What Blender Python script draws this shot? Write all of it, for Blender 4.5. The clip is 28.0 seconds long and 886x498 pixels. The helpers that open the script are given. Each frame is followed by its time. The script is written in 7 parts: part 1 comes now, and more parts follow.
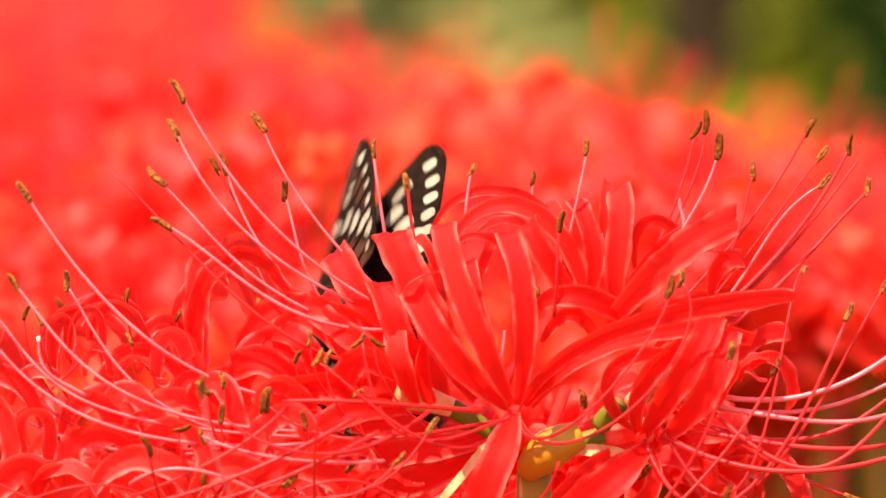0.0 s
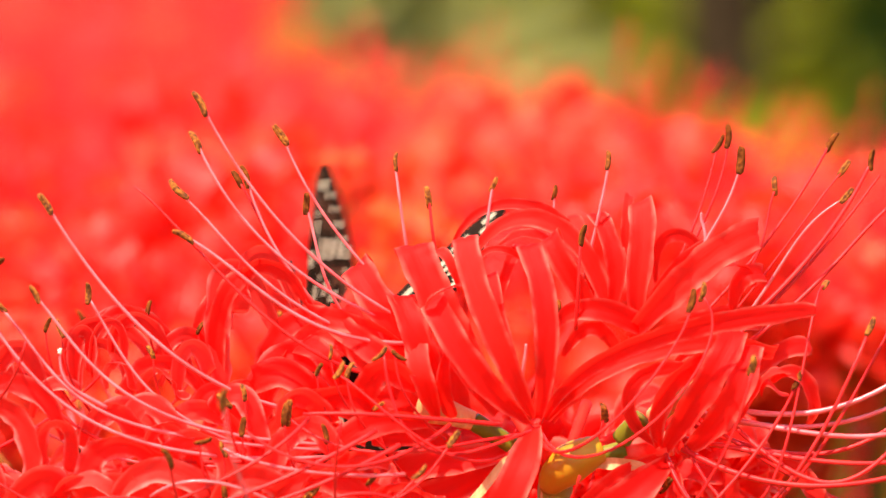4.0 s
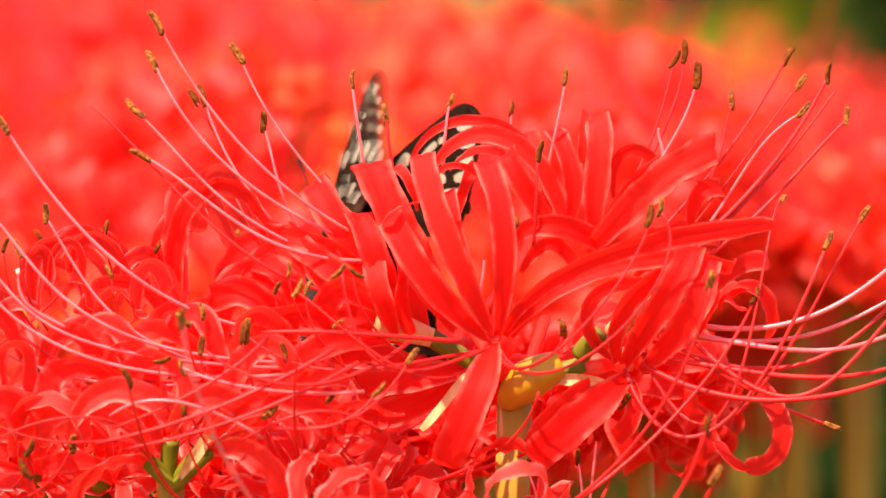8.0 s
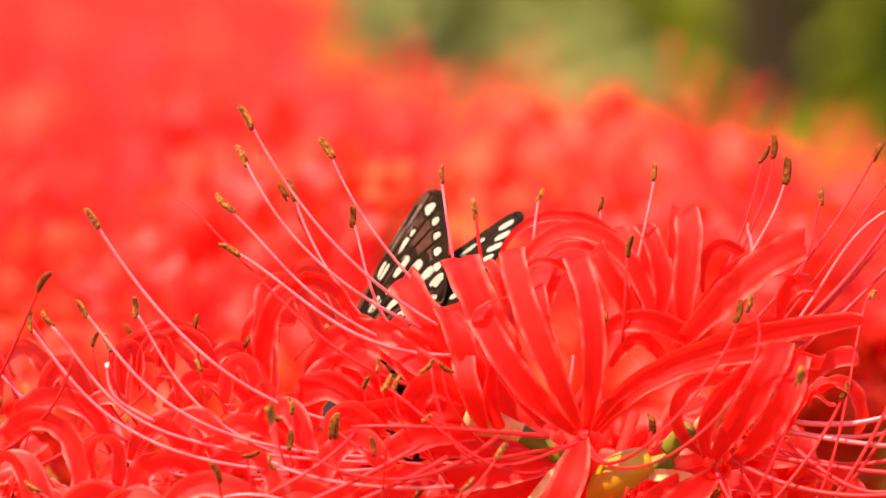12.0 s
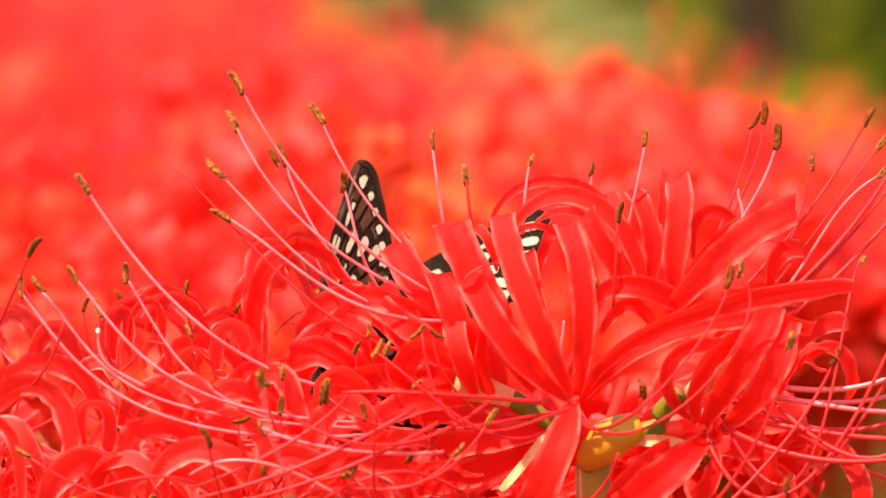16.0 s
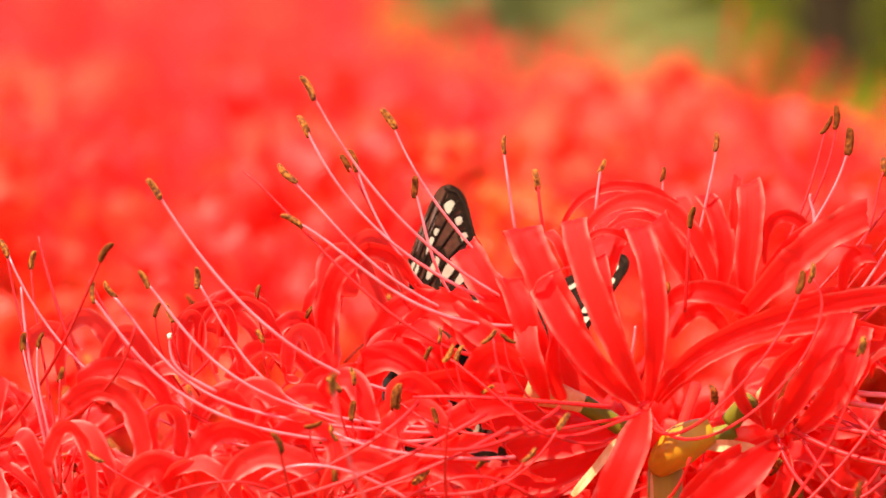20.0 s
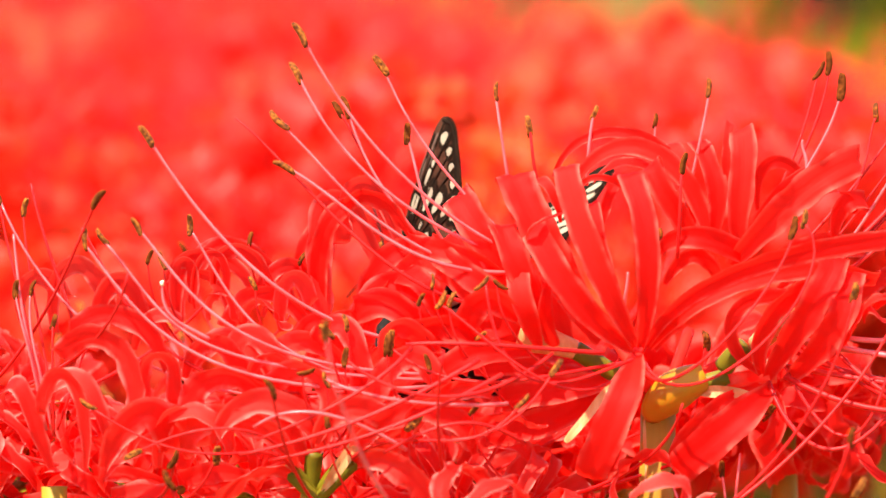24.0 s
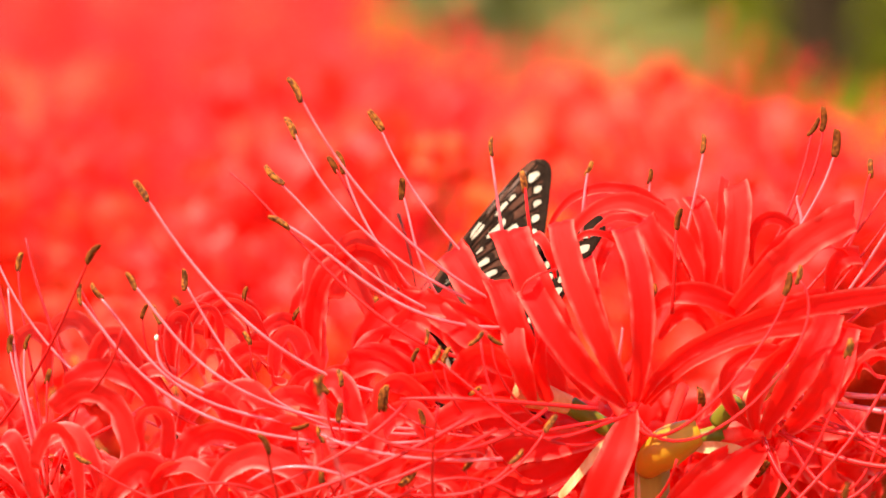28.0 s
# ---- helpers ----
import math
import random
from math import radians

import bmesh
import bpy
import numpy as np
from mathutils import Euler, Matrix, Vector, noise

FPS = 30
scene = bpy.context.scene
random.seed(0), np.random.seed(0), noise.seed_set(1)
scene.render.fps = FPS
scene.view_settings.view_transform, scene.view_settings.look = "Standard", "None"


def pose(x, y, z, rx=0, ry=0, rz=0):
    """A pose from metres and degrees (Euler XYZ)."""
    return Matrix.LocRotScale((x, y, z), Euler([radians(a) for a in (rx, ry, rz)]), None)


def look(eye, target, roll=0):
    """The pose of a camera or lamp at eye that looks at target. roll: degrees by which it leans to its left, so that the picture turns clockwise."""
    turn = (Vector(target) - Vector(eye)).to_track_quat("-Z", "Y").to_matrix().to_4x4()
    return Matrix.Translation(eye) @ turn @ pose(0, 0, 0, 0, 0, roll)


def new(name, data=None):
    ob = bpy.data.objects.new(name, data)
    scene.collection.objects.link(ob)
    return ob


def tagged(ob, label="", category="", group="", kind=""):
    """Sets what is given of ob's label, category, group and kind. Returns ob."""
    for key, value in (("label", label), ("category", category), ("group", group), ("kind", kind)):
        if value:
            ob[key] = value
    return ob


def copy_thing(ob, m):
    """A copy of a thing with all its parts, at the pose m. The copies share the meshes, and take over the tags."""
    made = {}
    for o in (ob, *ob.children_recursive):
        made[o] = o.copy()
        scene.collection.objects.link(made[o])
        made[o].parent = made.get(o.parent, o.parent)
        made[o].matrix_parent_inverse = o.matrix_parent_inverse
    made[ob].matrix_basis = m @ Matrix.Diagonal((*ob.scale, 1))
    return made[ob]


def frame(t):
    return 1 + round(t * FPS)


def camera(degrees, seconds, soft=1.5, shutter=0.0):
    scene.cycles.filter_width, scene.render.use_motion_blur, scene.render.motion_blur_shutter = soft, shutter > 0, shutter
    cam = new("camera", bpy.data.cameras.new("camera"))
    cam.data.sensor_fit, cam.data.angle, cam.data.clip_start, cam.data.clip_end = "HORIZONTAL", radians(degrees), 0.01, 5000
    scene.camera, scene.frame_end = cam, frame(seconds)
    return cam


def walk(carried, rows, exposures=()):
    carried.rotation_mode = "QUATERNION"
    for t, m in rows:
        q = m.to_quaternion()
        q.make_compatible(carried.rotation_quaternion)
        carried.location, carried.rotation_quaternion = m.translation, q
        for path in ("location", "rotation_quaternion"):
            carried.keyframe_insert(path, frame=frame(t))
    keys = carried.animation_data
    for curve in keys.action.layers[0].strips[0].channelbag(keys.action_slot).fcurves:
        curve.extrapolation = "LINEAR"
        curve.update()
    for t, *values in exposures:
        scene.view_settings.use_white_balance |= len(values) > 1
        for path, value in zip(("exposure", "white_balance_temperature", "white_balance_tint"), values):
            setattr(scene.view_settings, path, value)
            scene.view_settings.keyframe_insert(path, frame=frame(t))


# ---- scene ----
# The camera stands beside the bed, 1.6 m from the flower, and turns in the hand.
EYE = Vector((0.0, -1.5939, 0.6394))
cam = camera(7.850, 28.0, soft=1.5, shutter=0.5)
cam.data.dof.use_dof = True
cam.data.dof.focus_distance = 1.598
cam.data.dof.aperture_fstop = 10.5
cam.data.dof.aperture_blades = 0
walk(cam, [
    (0, look(EYE, (-0.00010, 0.00000, 0.50000), -0.038)),
    (0.5, look(EYE, (-0.00040, 0.00010, 0.50120), 0.091)),
    (1, look(EYE, (-0.00160, 0.00010, 0.50070), -0.026)),
    (1.5, look(EYE, (-0.00340, -0.00030, 0.49680), 0.117)),
    (2, look(EYE, (-0.00460, -0.00050, 0.49480), 0.007)),
    (2.5, look(EYE, (-0.00520, -0.00040, 0.49520), -0.061)),
    (3, look(EYE, (-0.00570, 0.00000, 0.50060), 0.009)),
    (3.5, look(EYE, (-0.00560, 0.00030, 0.50380), 0.140)),
    (5.5, look(EYE, (-0.00280, 0.00000, 0.50050), -0.159)),
    (6, look(EYE, (0.00570, 0.00010, 0.50170), -0.027)),
    (6.5, look(EYE, (0.01180, 0.00020, 0.50260), -0.096)),
    (7, look(EYE, (0.00940, -0.00070, 0.49250), -0.157)),
    (7.5, look(EYE, (0.00640, -0.00130, 0.48480), -0.135)),
    (8, look(EYE, (0.00500, -0.00150, 0.48280), -0.293)),
    (8.5, look(EYE, (0.00410, -0.00100, 0.48830), -0.192)),
    (9, look(EYE, (-0.00090, -0.00060, 0.49300), -0.509)),
    (9.5, look(EYE, (-0.00410, -0.00060, 0.49270), -1.017)),
    (10, look(EYE, (-0.01250, -0.00050, 0.49460), -0.916)),
    (10.5, look(EYE, (-0.02080, -0.00050, 0.49470), -0.787)),
    (11, look(EYE, (-0.02360, -0.00020, 0.49770), -0.036)),
    (11.5, look(EYE, (-0.02350, 0.00040, 0.50480), -0.361)),
    (12, look(EYE, (-0.01700, 0.00050, 0.50630), -0.258)),
    (12.5, look(EYE, (-0.01270, 0.00010, 0.50160), -0.280)),
    (13, look(EYE, (-0.01490, -0.00020, 0.49750), -1.102)),
    (13.5, look(EYE, (-0.01730, -0.00030, 0.49610), -0.411)),
    (15.5, look(EYE, (-0.01780, -0.00060, 0.49260), -0.279)),
    (16, look(EYE, (-0.01470, -0.00020, 0.49780), -0.240)),
    (16.5, look(EYE, (-0.01630, -0.00020, 0.49760), -0.492)),
    (17, look(EYE, (-0.01980, -0.00030, 0.49630), -0.085)),
    (17.5, look(EYE, (-0.02200, -0.00030, 0.49690), -0.192)),
    (18, look(EYE, (-0.02880, -0.00010, 0.49850), -0.276)),
    (18.5, look(EYE, (-0.03130, 0.00000, 0.50030), -0.215)),
    (19, look(EYE, (-0.03240, 0.00010, 0.50080), -0.337)),
    (19.5, look(EYE, (-0.03180, 0.00020, 0.50200), -0.270)),
    (20, look(EYE, (-0.03240, -0.00010, 0.49910), -0.290)),
    (20.5, look(EYE, (-0.03000, -0.00020, 0.49800), -0.002)),
    (22.5, look(EYE, (-0.03430, 0.00060, 0.50690), -0.190)),
    (23, look(EYE, (-0.03390, -0.00000, 0.49990), -0.421)),
    (23.5, look(EYE, (-0.03350, -0.00090, 0.49030), -0.427)),
    (24, look(EYE, (-0.03060, -0.00120, 0.48590), -0.403)),
    (24.5, look(EYE, (-0.02950, -0.00090, 0.48920), -0.284)),
    (25, look(EYE, (-0.03110, -0.00070, 0.49230), -0.248)),
    (25.5, look(EYE, (-0.03000, -0.00060, 0.49260), -0.368)),
    (26, look(EYE, (-0.02470, -0.00060, 0.49280), -0.222)),
    (26.5, look(EYE, (-0.01890, -0.00060, 0.49360), -0.261)),
    (27, look(EYE, (-0.01990, -0.00050, 0.49380), -0.270)),
    (27.5, look(EYE, (-0.02540, -0.00050, 0.49480), -0.255)),
    (28, look(EYE, (-0.02920, -0.00000, 0.49950), -0.284)),
])

# ---- light ----
SUN_UP, SUN_ROUND = 62.0, 214.0  # degrees above the horizon, and round from +y
sky_world = bpy.data.worlds.new("sky")
scene.world = sky_world
sky_world.use_nodes = True
wn = sky_world.node_tree.nodes
sky = wn.new("ShaderNodeTexSky")
sky.sky_type, sky.sun_disc = "NISHITA", False
sky.sun_elevation, sky.sun_rotation = radians(SUN_UP), radians(SUN_ROUND)
wn["Background"].inputs["Strength"].default_value = 0.15
sky_world.node_tree.links.new(sky.outputs[0], wn["Background"].inputs["Color"])
sun = new("sun", bpy.data.lights.new("sun", "SUN"))
sun.data.energy, sun.data.angle, sun.data.color = 5.0, radians(0.5), (1.0, 0.93, 0.79)
toward = Vector((math.sin(radians(SUN_ROUND)) * math.cos(radians(SUN_UP)),
                 math.cos(radians(SUN_ROUND)) * math.cos(radians(SUN_UP)), math.sin(radians(SUN_UP))))
sun.matrix_world = look(toward * 20, (0, 0, 0))
scene.view_settings.exposure = 1.23


# ---- materials ----
def material(name):
    m = bpy.data.materials.new(name)
    m.use_nodes = True
    nt = m.node_tree
    return m, nt, nt.nodes["Principled BSDF"], nt.nodes["Material Output"]


def ramp(nt, source, stops):
    r = nt.nodes.new("ShaderNodeValToRGB")
    while len(r.color_ramp.elements) < len(stops):
        r.color_ramp.elements.new(0.5)
    for e, (p, c) in zip(r.color_ramp.elements, stops):
        e.position, e.color = p, (*c, 1)
    nt.links.new(source, r.inputs[0])
    return r.outputs[0]


def noise_tex(nt, scale, detail=3.0, coord="Object", stretch=None):
    tc = nt.nodes.new("ShaderNodeTexCoord")
    n = nt.nodes.new("ShaderNodeTexNoise")
    n.inputs["Scale"].default_value, n.inputs["Detail"].default_value = scale, detail
    if stretch:
        mp = nt.nodes.new("ShaderNodeMapping")
        mp.inputs["Scale"].default_value = stretch
        nt.links.new(tc.outputs[coord], mp.inputs[0])
        nt.links.new(mp.outputs[0], n.inputs["Vector"])
    else:
        nt.links.new(tc.outputs[coord], n.inputs["Vector"])
    return n.outputs["Fac"]


def blend(nt, a, b, how="MIX", fac=0.5):
    x = nt.nodes.new("ShaderNodeMix")
    x.data_type, x.blend_type = "RGBA", how
    for socket, v in ((x.inputs[0], fac), (x.inputs[6], a), (x.inputs[7], b)):
        if isinstance(v, (int, float)):
            socket.default_value = v
        elif isinstance(v, tuple):
            socket.default_value = (*v, 1)
        else:
            nt.links.new(v, socket)
    return x.outputs[2]


def bump(nt, height, shader, strength, distance):
    b = nt.nodes.new("ShaderNodeBump")
    b.inputs["Strength"].default_value, b.inputs["Distance"].default_value = strength, distance
    nt.links.new(height, b.inputs["Height"])
    nt.links.new(b.outputs[0], shader.inputs["Normal"])


def thin_leaf(name, dark, light, edge, through_colour, share=0.4, rough=0.45, gloss=0.35, grain=260.0, kinds=None, joined=False):
    """A thin petal or leaf: veins along it, a paler margin with rim light painted in, light coming through from the far
    side.
    """
    m, nt, p, out = material(name)
    uv = nt.nodes.new("ShaderNodeUVMap")
    sep = nt.nodes.new("ShaderNodeSeparateXYZ")
    nt.links.new(uv.outputs[0], sep.inputs[0])
    patches = ramp(nt, noise_tex(nt, grain * 0.25), [(0.35, dark), (0.68, light)])
    veins = noise_tex(nt, 1.0, 2.0, "UV", (40.0, 2.0, 1.0))
    col = blend(nt, patches, light, "MIX", ramp(nt, veins, [(0.45, (0, 0, 0)), (0.75, (0.5, 0.5, 0.5))]))
    if joined:
        chance = nt.nodes.new("ShaderNodeNewGeometry").outputs["Random Per Island"]
    else:
        chance = nt.nodes.new("ShaderNodeObjectInfo").outputs["Random"]
    if kinds:
        col = blend(nt, col, ramp(nt, chance, kinds), "MIX", 0.6)
    away = nt.nodes.new("ShaderNodeMath")
    away.operation = "SUBTRACT"
    nt.links.new(sep.outputs[0], away.inputs[0])
    away.inputs[1].default_value = 0.5
    size = nt.nodes.new("ShaderNodeMath")
    size.operation = "ABSOLUTE"
    nt.links.new(away.outputs[0], size.inputs[0])
    # the margin's own paler colour plus light painted on its crimped rim, broken by noise
    margin = ramp(nt, size.outputs[0], [(0.33, (0, 0, 0)), (0.5, (1, 1, 1))])
    rim_gaps = ramp(nt, noise_tex(nt, grain * 0.7, 2.0), [(0.38, (0.15, 0.15, 0.15)), (0.62, (1, 1, 1))])
    col = blend(nt, col, edge, "MIX", blend(nt, margin, rim_gaps, "MULTIPLY", 1.0))
    shade = ramp(nt, chance, [(0.0, (0.88, 0.88, 0.88)), (1.0, (1, 1, 1))])
    col = blend(nt, col, shade, "MULTIPLY", 1.0)
    nt.links.new(col, p.inputs["Base Color"])
    p.inputs["Roughness"].default_value = rough
    p.inputs["Specular IOR Level"].default_value = gloss
    bump(nt, veins, p, 0.35, 0.0006)
    tr = nt.nodes.new("ShaderNodeBsdfTranslucent")
    tr.inputs["Color"].default_value = (*through_colour, 1)
    mix = nt.nodes.new("ShaderNodeMixShader")
    mix.inputs[0].default_value = share
    nt.links.new(p.outputs[0], mix.inputs[1])
    nt.links.new(tr.outputs[0], mix.inputs[2])
    nt.links.new(mix.outputs[0], out.inputs["Surface"])
    return m


def plain(name, stops, scale, rough=0.6, gloss=0.4, relief=0.3, depth=0.001, stretch=None, metal=0.0):
    m, nt, p, out = material(name)
    n = noise_tex(nt, scale, 5.0, "Object", stretch)
    nt.links.new(ramp(nt, n, stops), p.inputs["Base Color"])
    p.inputs["Roughness"].default_value, p.inputs["Specular IOR Level"].default_value = rough, gloss
    p.inputs["Metallic"].default_value = metal
    bump(nt, n, p, relief, depth)
    return m


PETAL = thin_leaf("petal_red", (0.90, 0.006, 0.004), (0.92, 0.015, 0.009), (0.95, 0.20, 0.14), (0.97, 0.016, 0.008), 0.52, 0.55, 0.16,
                  kinds=[(0.0, (0.91, 0.006, 0.004)), (0.5, (0.92, 0.012, 0.007)), (0.8, (0.93, 0.022, 0.013)), (1.0, (0.94, 0.036, 0.022))])
# the red petal again, with haze and sun sheen put into a pinker colour
LIT_TINT_PETAL = thin_leaf("petal_lit_tint", (0.90, 0.010, 0.007), (0.93, 0.036, 0.026), (0.95, 0.36, 0.29), (0.97, 0.030, 0.018), 0.52, 0.55, 0.18,
                       kinds=[(0.0, (0.91, 0.010, 0.007)), (0.5, (0.93, 0.030, 0.020)), (0.8, (0.94, 0.052, 0.036)), (1.0, (0.94, 0.085, 0.062))])
FAR_PETAL = thin_leaf("petal_far", (0.88, 0.014, 0.006), (0.92, 0.05, 0.02), (0.92, 0.10, 0.04), (0.96, 0.05, 0.015), 0.5, grain=60.0,
                      kinds=[(0.0, (0.90, 0.02, 0.012)), (0.35, (0.90, 0.02, 0.010)), (0.55, (0.92, 0.13, 0.012)), (0.75, (0.92, 0.025, 0.012)), (1.0, (0.92, 0.15, 0.05))])
FIELD_PETAL = thin_leaf("petal_field", (0.88, 0.014, 0.006), (0.92, 0.05, 0.02), (0.92, 0.10, 0.04), (0.96, 0.05, 0.015), 0.5, grain=60.0,
                      joined=True, kinds=[(0.0, (0.90, 0.02, 0.012)), (0.35, (0.90, 0.02, 0.010)), (0.55, (0.92, 0.13, 0.012)), (0.75, (0.92, 0.025, 0.012)), (1.0, (0.92, 0.15, 0.05))])
ORANGE_PETAL = thin_leaf("petal_orange", (0.84, 0.07, 0.006), (0.88, 0.13, 0.010), (0.9, 0.18, 0.03), (0.9, 0.10, 0.008), 0.45, grain=60.0)
FILAMENT = plain("filament_pink", [(0.3, (0.84, 0.06, 0.06)), (0.7, (0.88, 0.145, 0.145))], 160, 0.32, 0.4, 0.1, 0.0003)
RED_FILAMENT = plain("filament_red", [(0.3, (0.62, 0.006, 0.006)), (0.7, (0.74, 0.018, 0.014))], 90, 0.45, 0.2, 0.1, 0.0003)
ANTHER = plain("anther_brown", [(0.36, (0.10, 0.024, 0.007)), (0.5, (0.25, 0.06, 0.009)), (0.66, (0.46, 0.14, 0.015))], 1100, 0.8, 0.15, 0.8, 0.0006)
DARK_ANTHER = plain("anther_dark", [(0.35, (0.08, 0.018, 0.005)), (0.58, (0.19, 0.044, 0.008)), (0.78, (0.38, 0.10, 0.015))], 800, 0.9, 0.02, 0.8, 0.0006)
STIGMA = plain("stigma_cream", [(0.4, (0.25, 0.16, 0.08)), (0.6, (0.8, 0.66, 0.45))], 900, 0.7, 0.3, 0.6, 0.0005)
STEM = plain("stem_green", [(0.3, (0.30, 0.14, 0.012)), (0.7, (0.46, 0.24, 0.024))], 60, 0.55, 0.2, 0.2, 0.0006, (3, 3, 0.3))
PEDICEL = plain("pedicel_olive", [(0.3, (0.11, 0.085, 0.004)), (0.7, (0.23, 0.175, 0.008))], 70, 0.5, 0.2, 0.2, 0.0005)
TUBE_RED = plain("tube_red", [(0.3, (0.74, 0.010, 0.006)), (0.7, (0.82, 0.028, 0.014))], 90, 0.65, 0.1, 0.2, 0.0004)
OVARY = plain("ovary_yellow", [(0.3, (0.32, 0.115, 0.004)), (0.7, (0.50, 0.22, 0.008))], 80, 0.45, 0.3, 0.2, 0.0005)
BRACT = plain("bract_papery", [(0.3, (0.62, 0.20, 0.06)), (0.7, (0.76, 0.42, 0.18))], 90, 0.6, 0.3, 0.5, 0.0008, (6, 6, 0.6))
LEAF = thin_leaf("leaf_green", (0.19, 0.20, 0.010), (0.37, 0.34, 0.026), (0.34, 0.31, 0.03), (0.42, 0.40, 0.012), 0.35, 0.75, 0.04, 20.0)
# leaf green darkened so that the colour itself carries the shade
SHADE_TINT_LEAF = thin_leaf("leaf_shade_tint", (0.010, 0.022, 0.004), (0.026, 0.050, 0.006), (0.03, 0.045, 0.006), (0.05, 0.075, 0.004), 0.2, 0.75, 0.04, 20.0)
DRY_LEAF = thin_leaf("leaf_dry", (0.29, 0.26, 0.06), (0.42, 0.38, 0.12), (0.42, 0.37, 0.14), (0.38, 0.34, 0.08), 0.25, 0.6, 0.2, 20.0)
SOIL = plain("soil_and_moss", [(0.3, (0.05, 0.04, 0.012)), (0.5, (0.11, 0.10, 0.02)), (0.7, (0.19, 0.18, 0.035))], 2.5, 0.95, 0.1, 0.8, 0.02)
BARK = plain("bark_brown", [(0.3, (0.022, 0.012, 0.006)), (0.7, (0.065, 0.038, 0.018))], 14, 0.95, 0.02, 1.0, 0.02, (2, 2, 0.4))
WING_TOP = plain("wing_black", [(0.3, (0.010, 0.005, 0.003)), (0.7, (0.022, 0.011, 0.006))], 400, 0.85, 0.02, 0.3, 0.0002)
WING_UNDER = plain("wing_brown", [(0.3, (0.040, 0.014, 0.008)), (0.7, (0.105, 0.040, 0.022))], 300, 0.85, 0.02, 0.3, 0.0002)
WING_CREAM = thin_leaf("wing_cream", (0.38, 0.28, 0.18), (0.56, 0.45, 0.31), (0.44, 0.34, 0.23), (0.6, 0.5, 0.34), 0.15, 0.75, 0.1, 1500.0)
WING_STREAK = plain("wing_streak", [(0.3, (0.11, 0.06, 0.042)), (0.7, (0.19, 0.115, 0.085))], 300, 0.85, 0.02, 0.3, 0.0002)
WING_ORANGE = plain("wing_orange", [(0.3, (0.55, 0.16, 0.02)), (0.7, (0.75, 0.30, 0.05))], 500, 0.75, 0.2, 0.3, 0.0002)
BODY_BLACK = plain("insect_black", [(0.3, (0.008, 0.006, 0.005)), (0.7, (0.025, 0.018, 0.014))], 900, 0.7, 0.1, 0.8, 0.0004)


# ---- makers ----
def part(name, bm, mat, parent, label="", smooth=True):
    me = bpy.data.meshes.new(name)
    for f in bm.faces:
        f.smooth = smooth
    bm.to_mesh(me)
    bm.free()
    for one in mat if isinstance(mat, (list, tuple)) else [mat]:
        me.materials.append(one)
    ob = new(name, me)
    if parent:
        ob.parent = parent
    if label:
        ob["label"] = label
    return ob


def bezier(a, b, c, d, n):
    out = []
    for i in range(n + 1):
        t = i / n
        s = 1 - t
        out.append(a * s**3 + b * (3 * s * s * t) + c * (3 * s * t * t) + d * t**3)
    return out


def tangents(pts):
    return [(pts[min(i + 1, len(pts) - 1)] - pts[max(i - 1, 0)]).normalized() for i in range(len(pts))]


def carry(pts, hint):
    """Normals carried along a line without twist, starting from the hint."""
    ts = tangents(pts)
    n = hint - ts[0] * hint.dot(ts[0])
    if n.length < 1e-4:
        n = ts[0].orthogonal()
    n.normalize()
    out = []
    for t in ts:
        n = (n - t * n.dot(t)).normalized()
        out.append(n.copy())
    return ts, out


def curled(pts, hint, radius, degrees, steps=10):
    """Adds a rolled end to a line: it turns away from the hinted face as it goes on, in a tightening roll."""
    if not degrees:
        return pts
    ts, ns = carry(pts, hint)
    t, n, p = ts[-1].copy(), ns[-1].copy(), pts[-1].copy()
    side = t.cross(n).normalized()
    k = radians(abs(degrees)) / steps
    sign = -1 if degrees > 0 else 1
    out = list(pts)
    for i in range(steps):
        turn = Matrix.Rotation(sign * k, 3, side)
        t = turn @ t
        p = p + t * (radius * k * (1 - 0.35 * i / steps))
        out.append(p.copy())
    return out


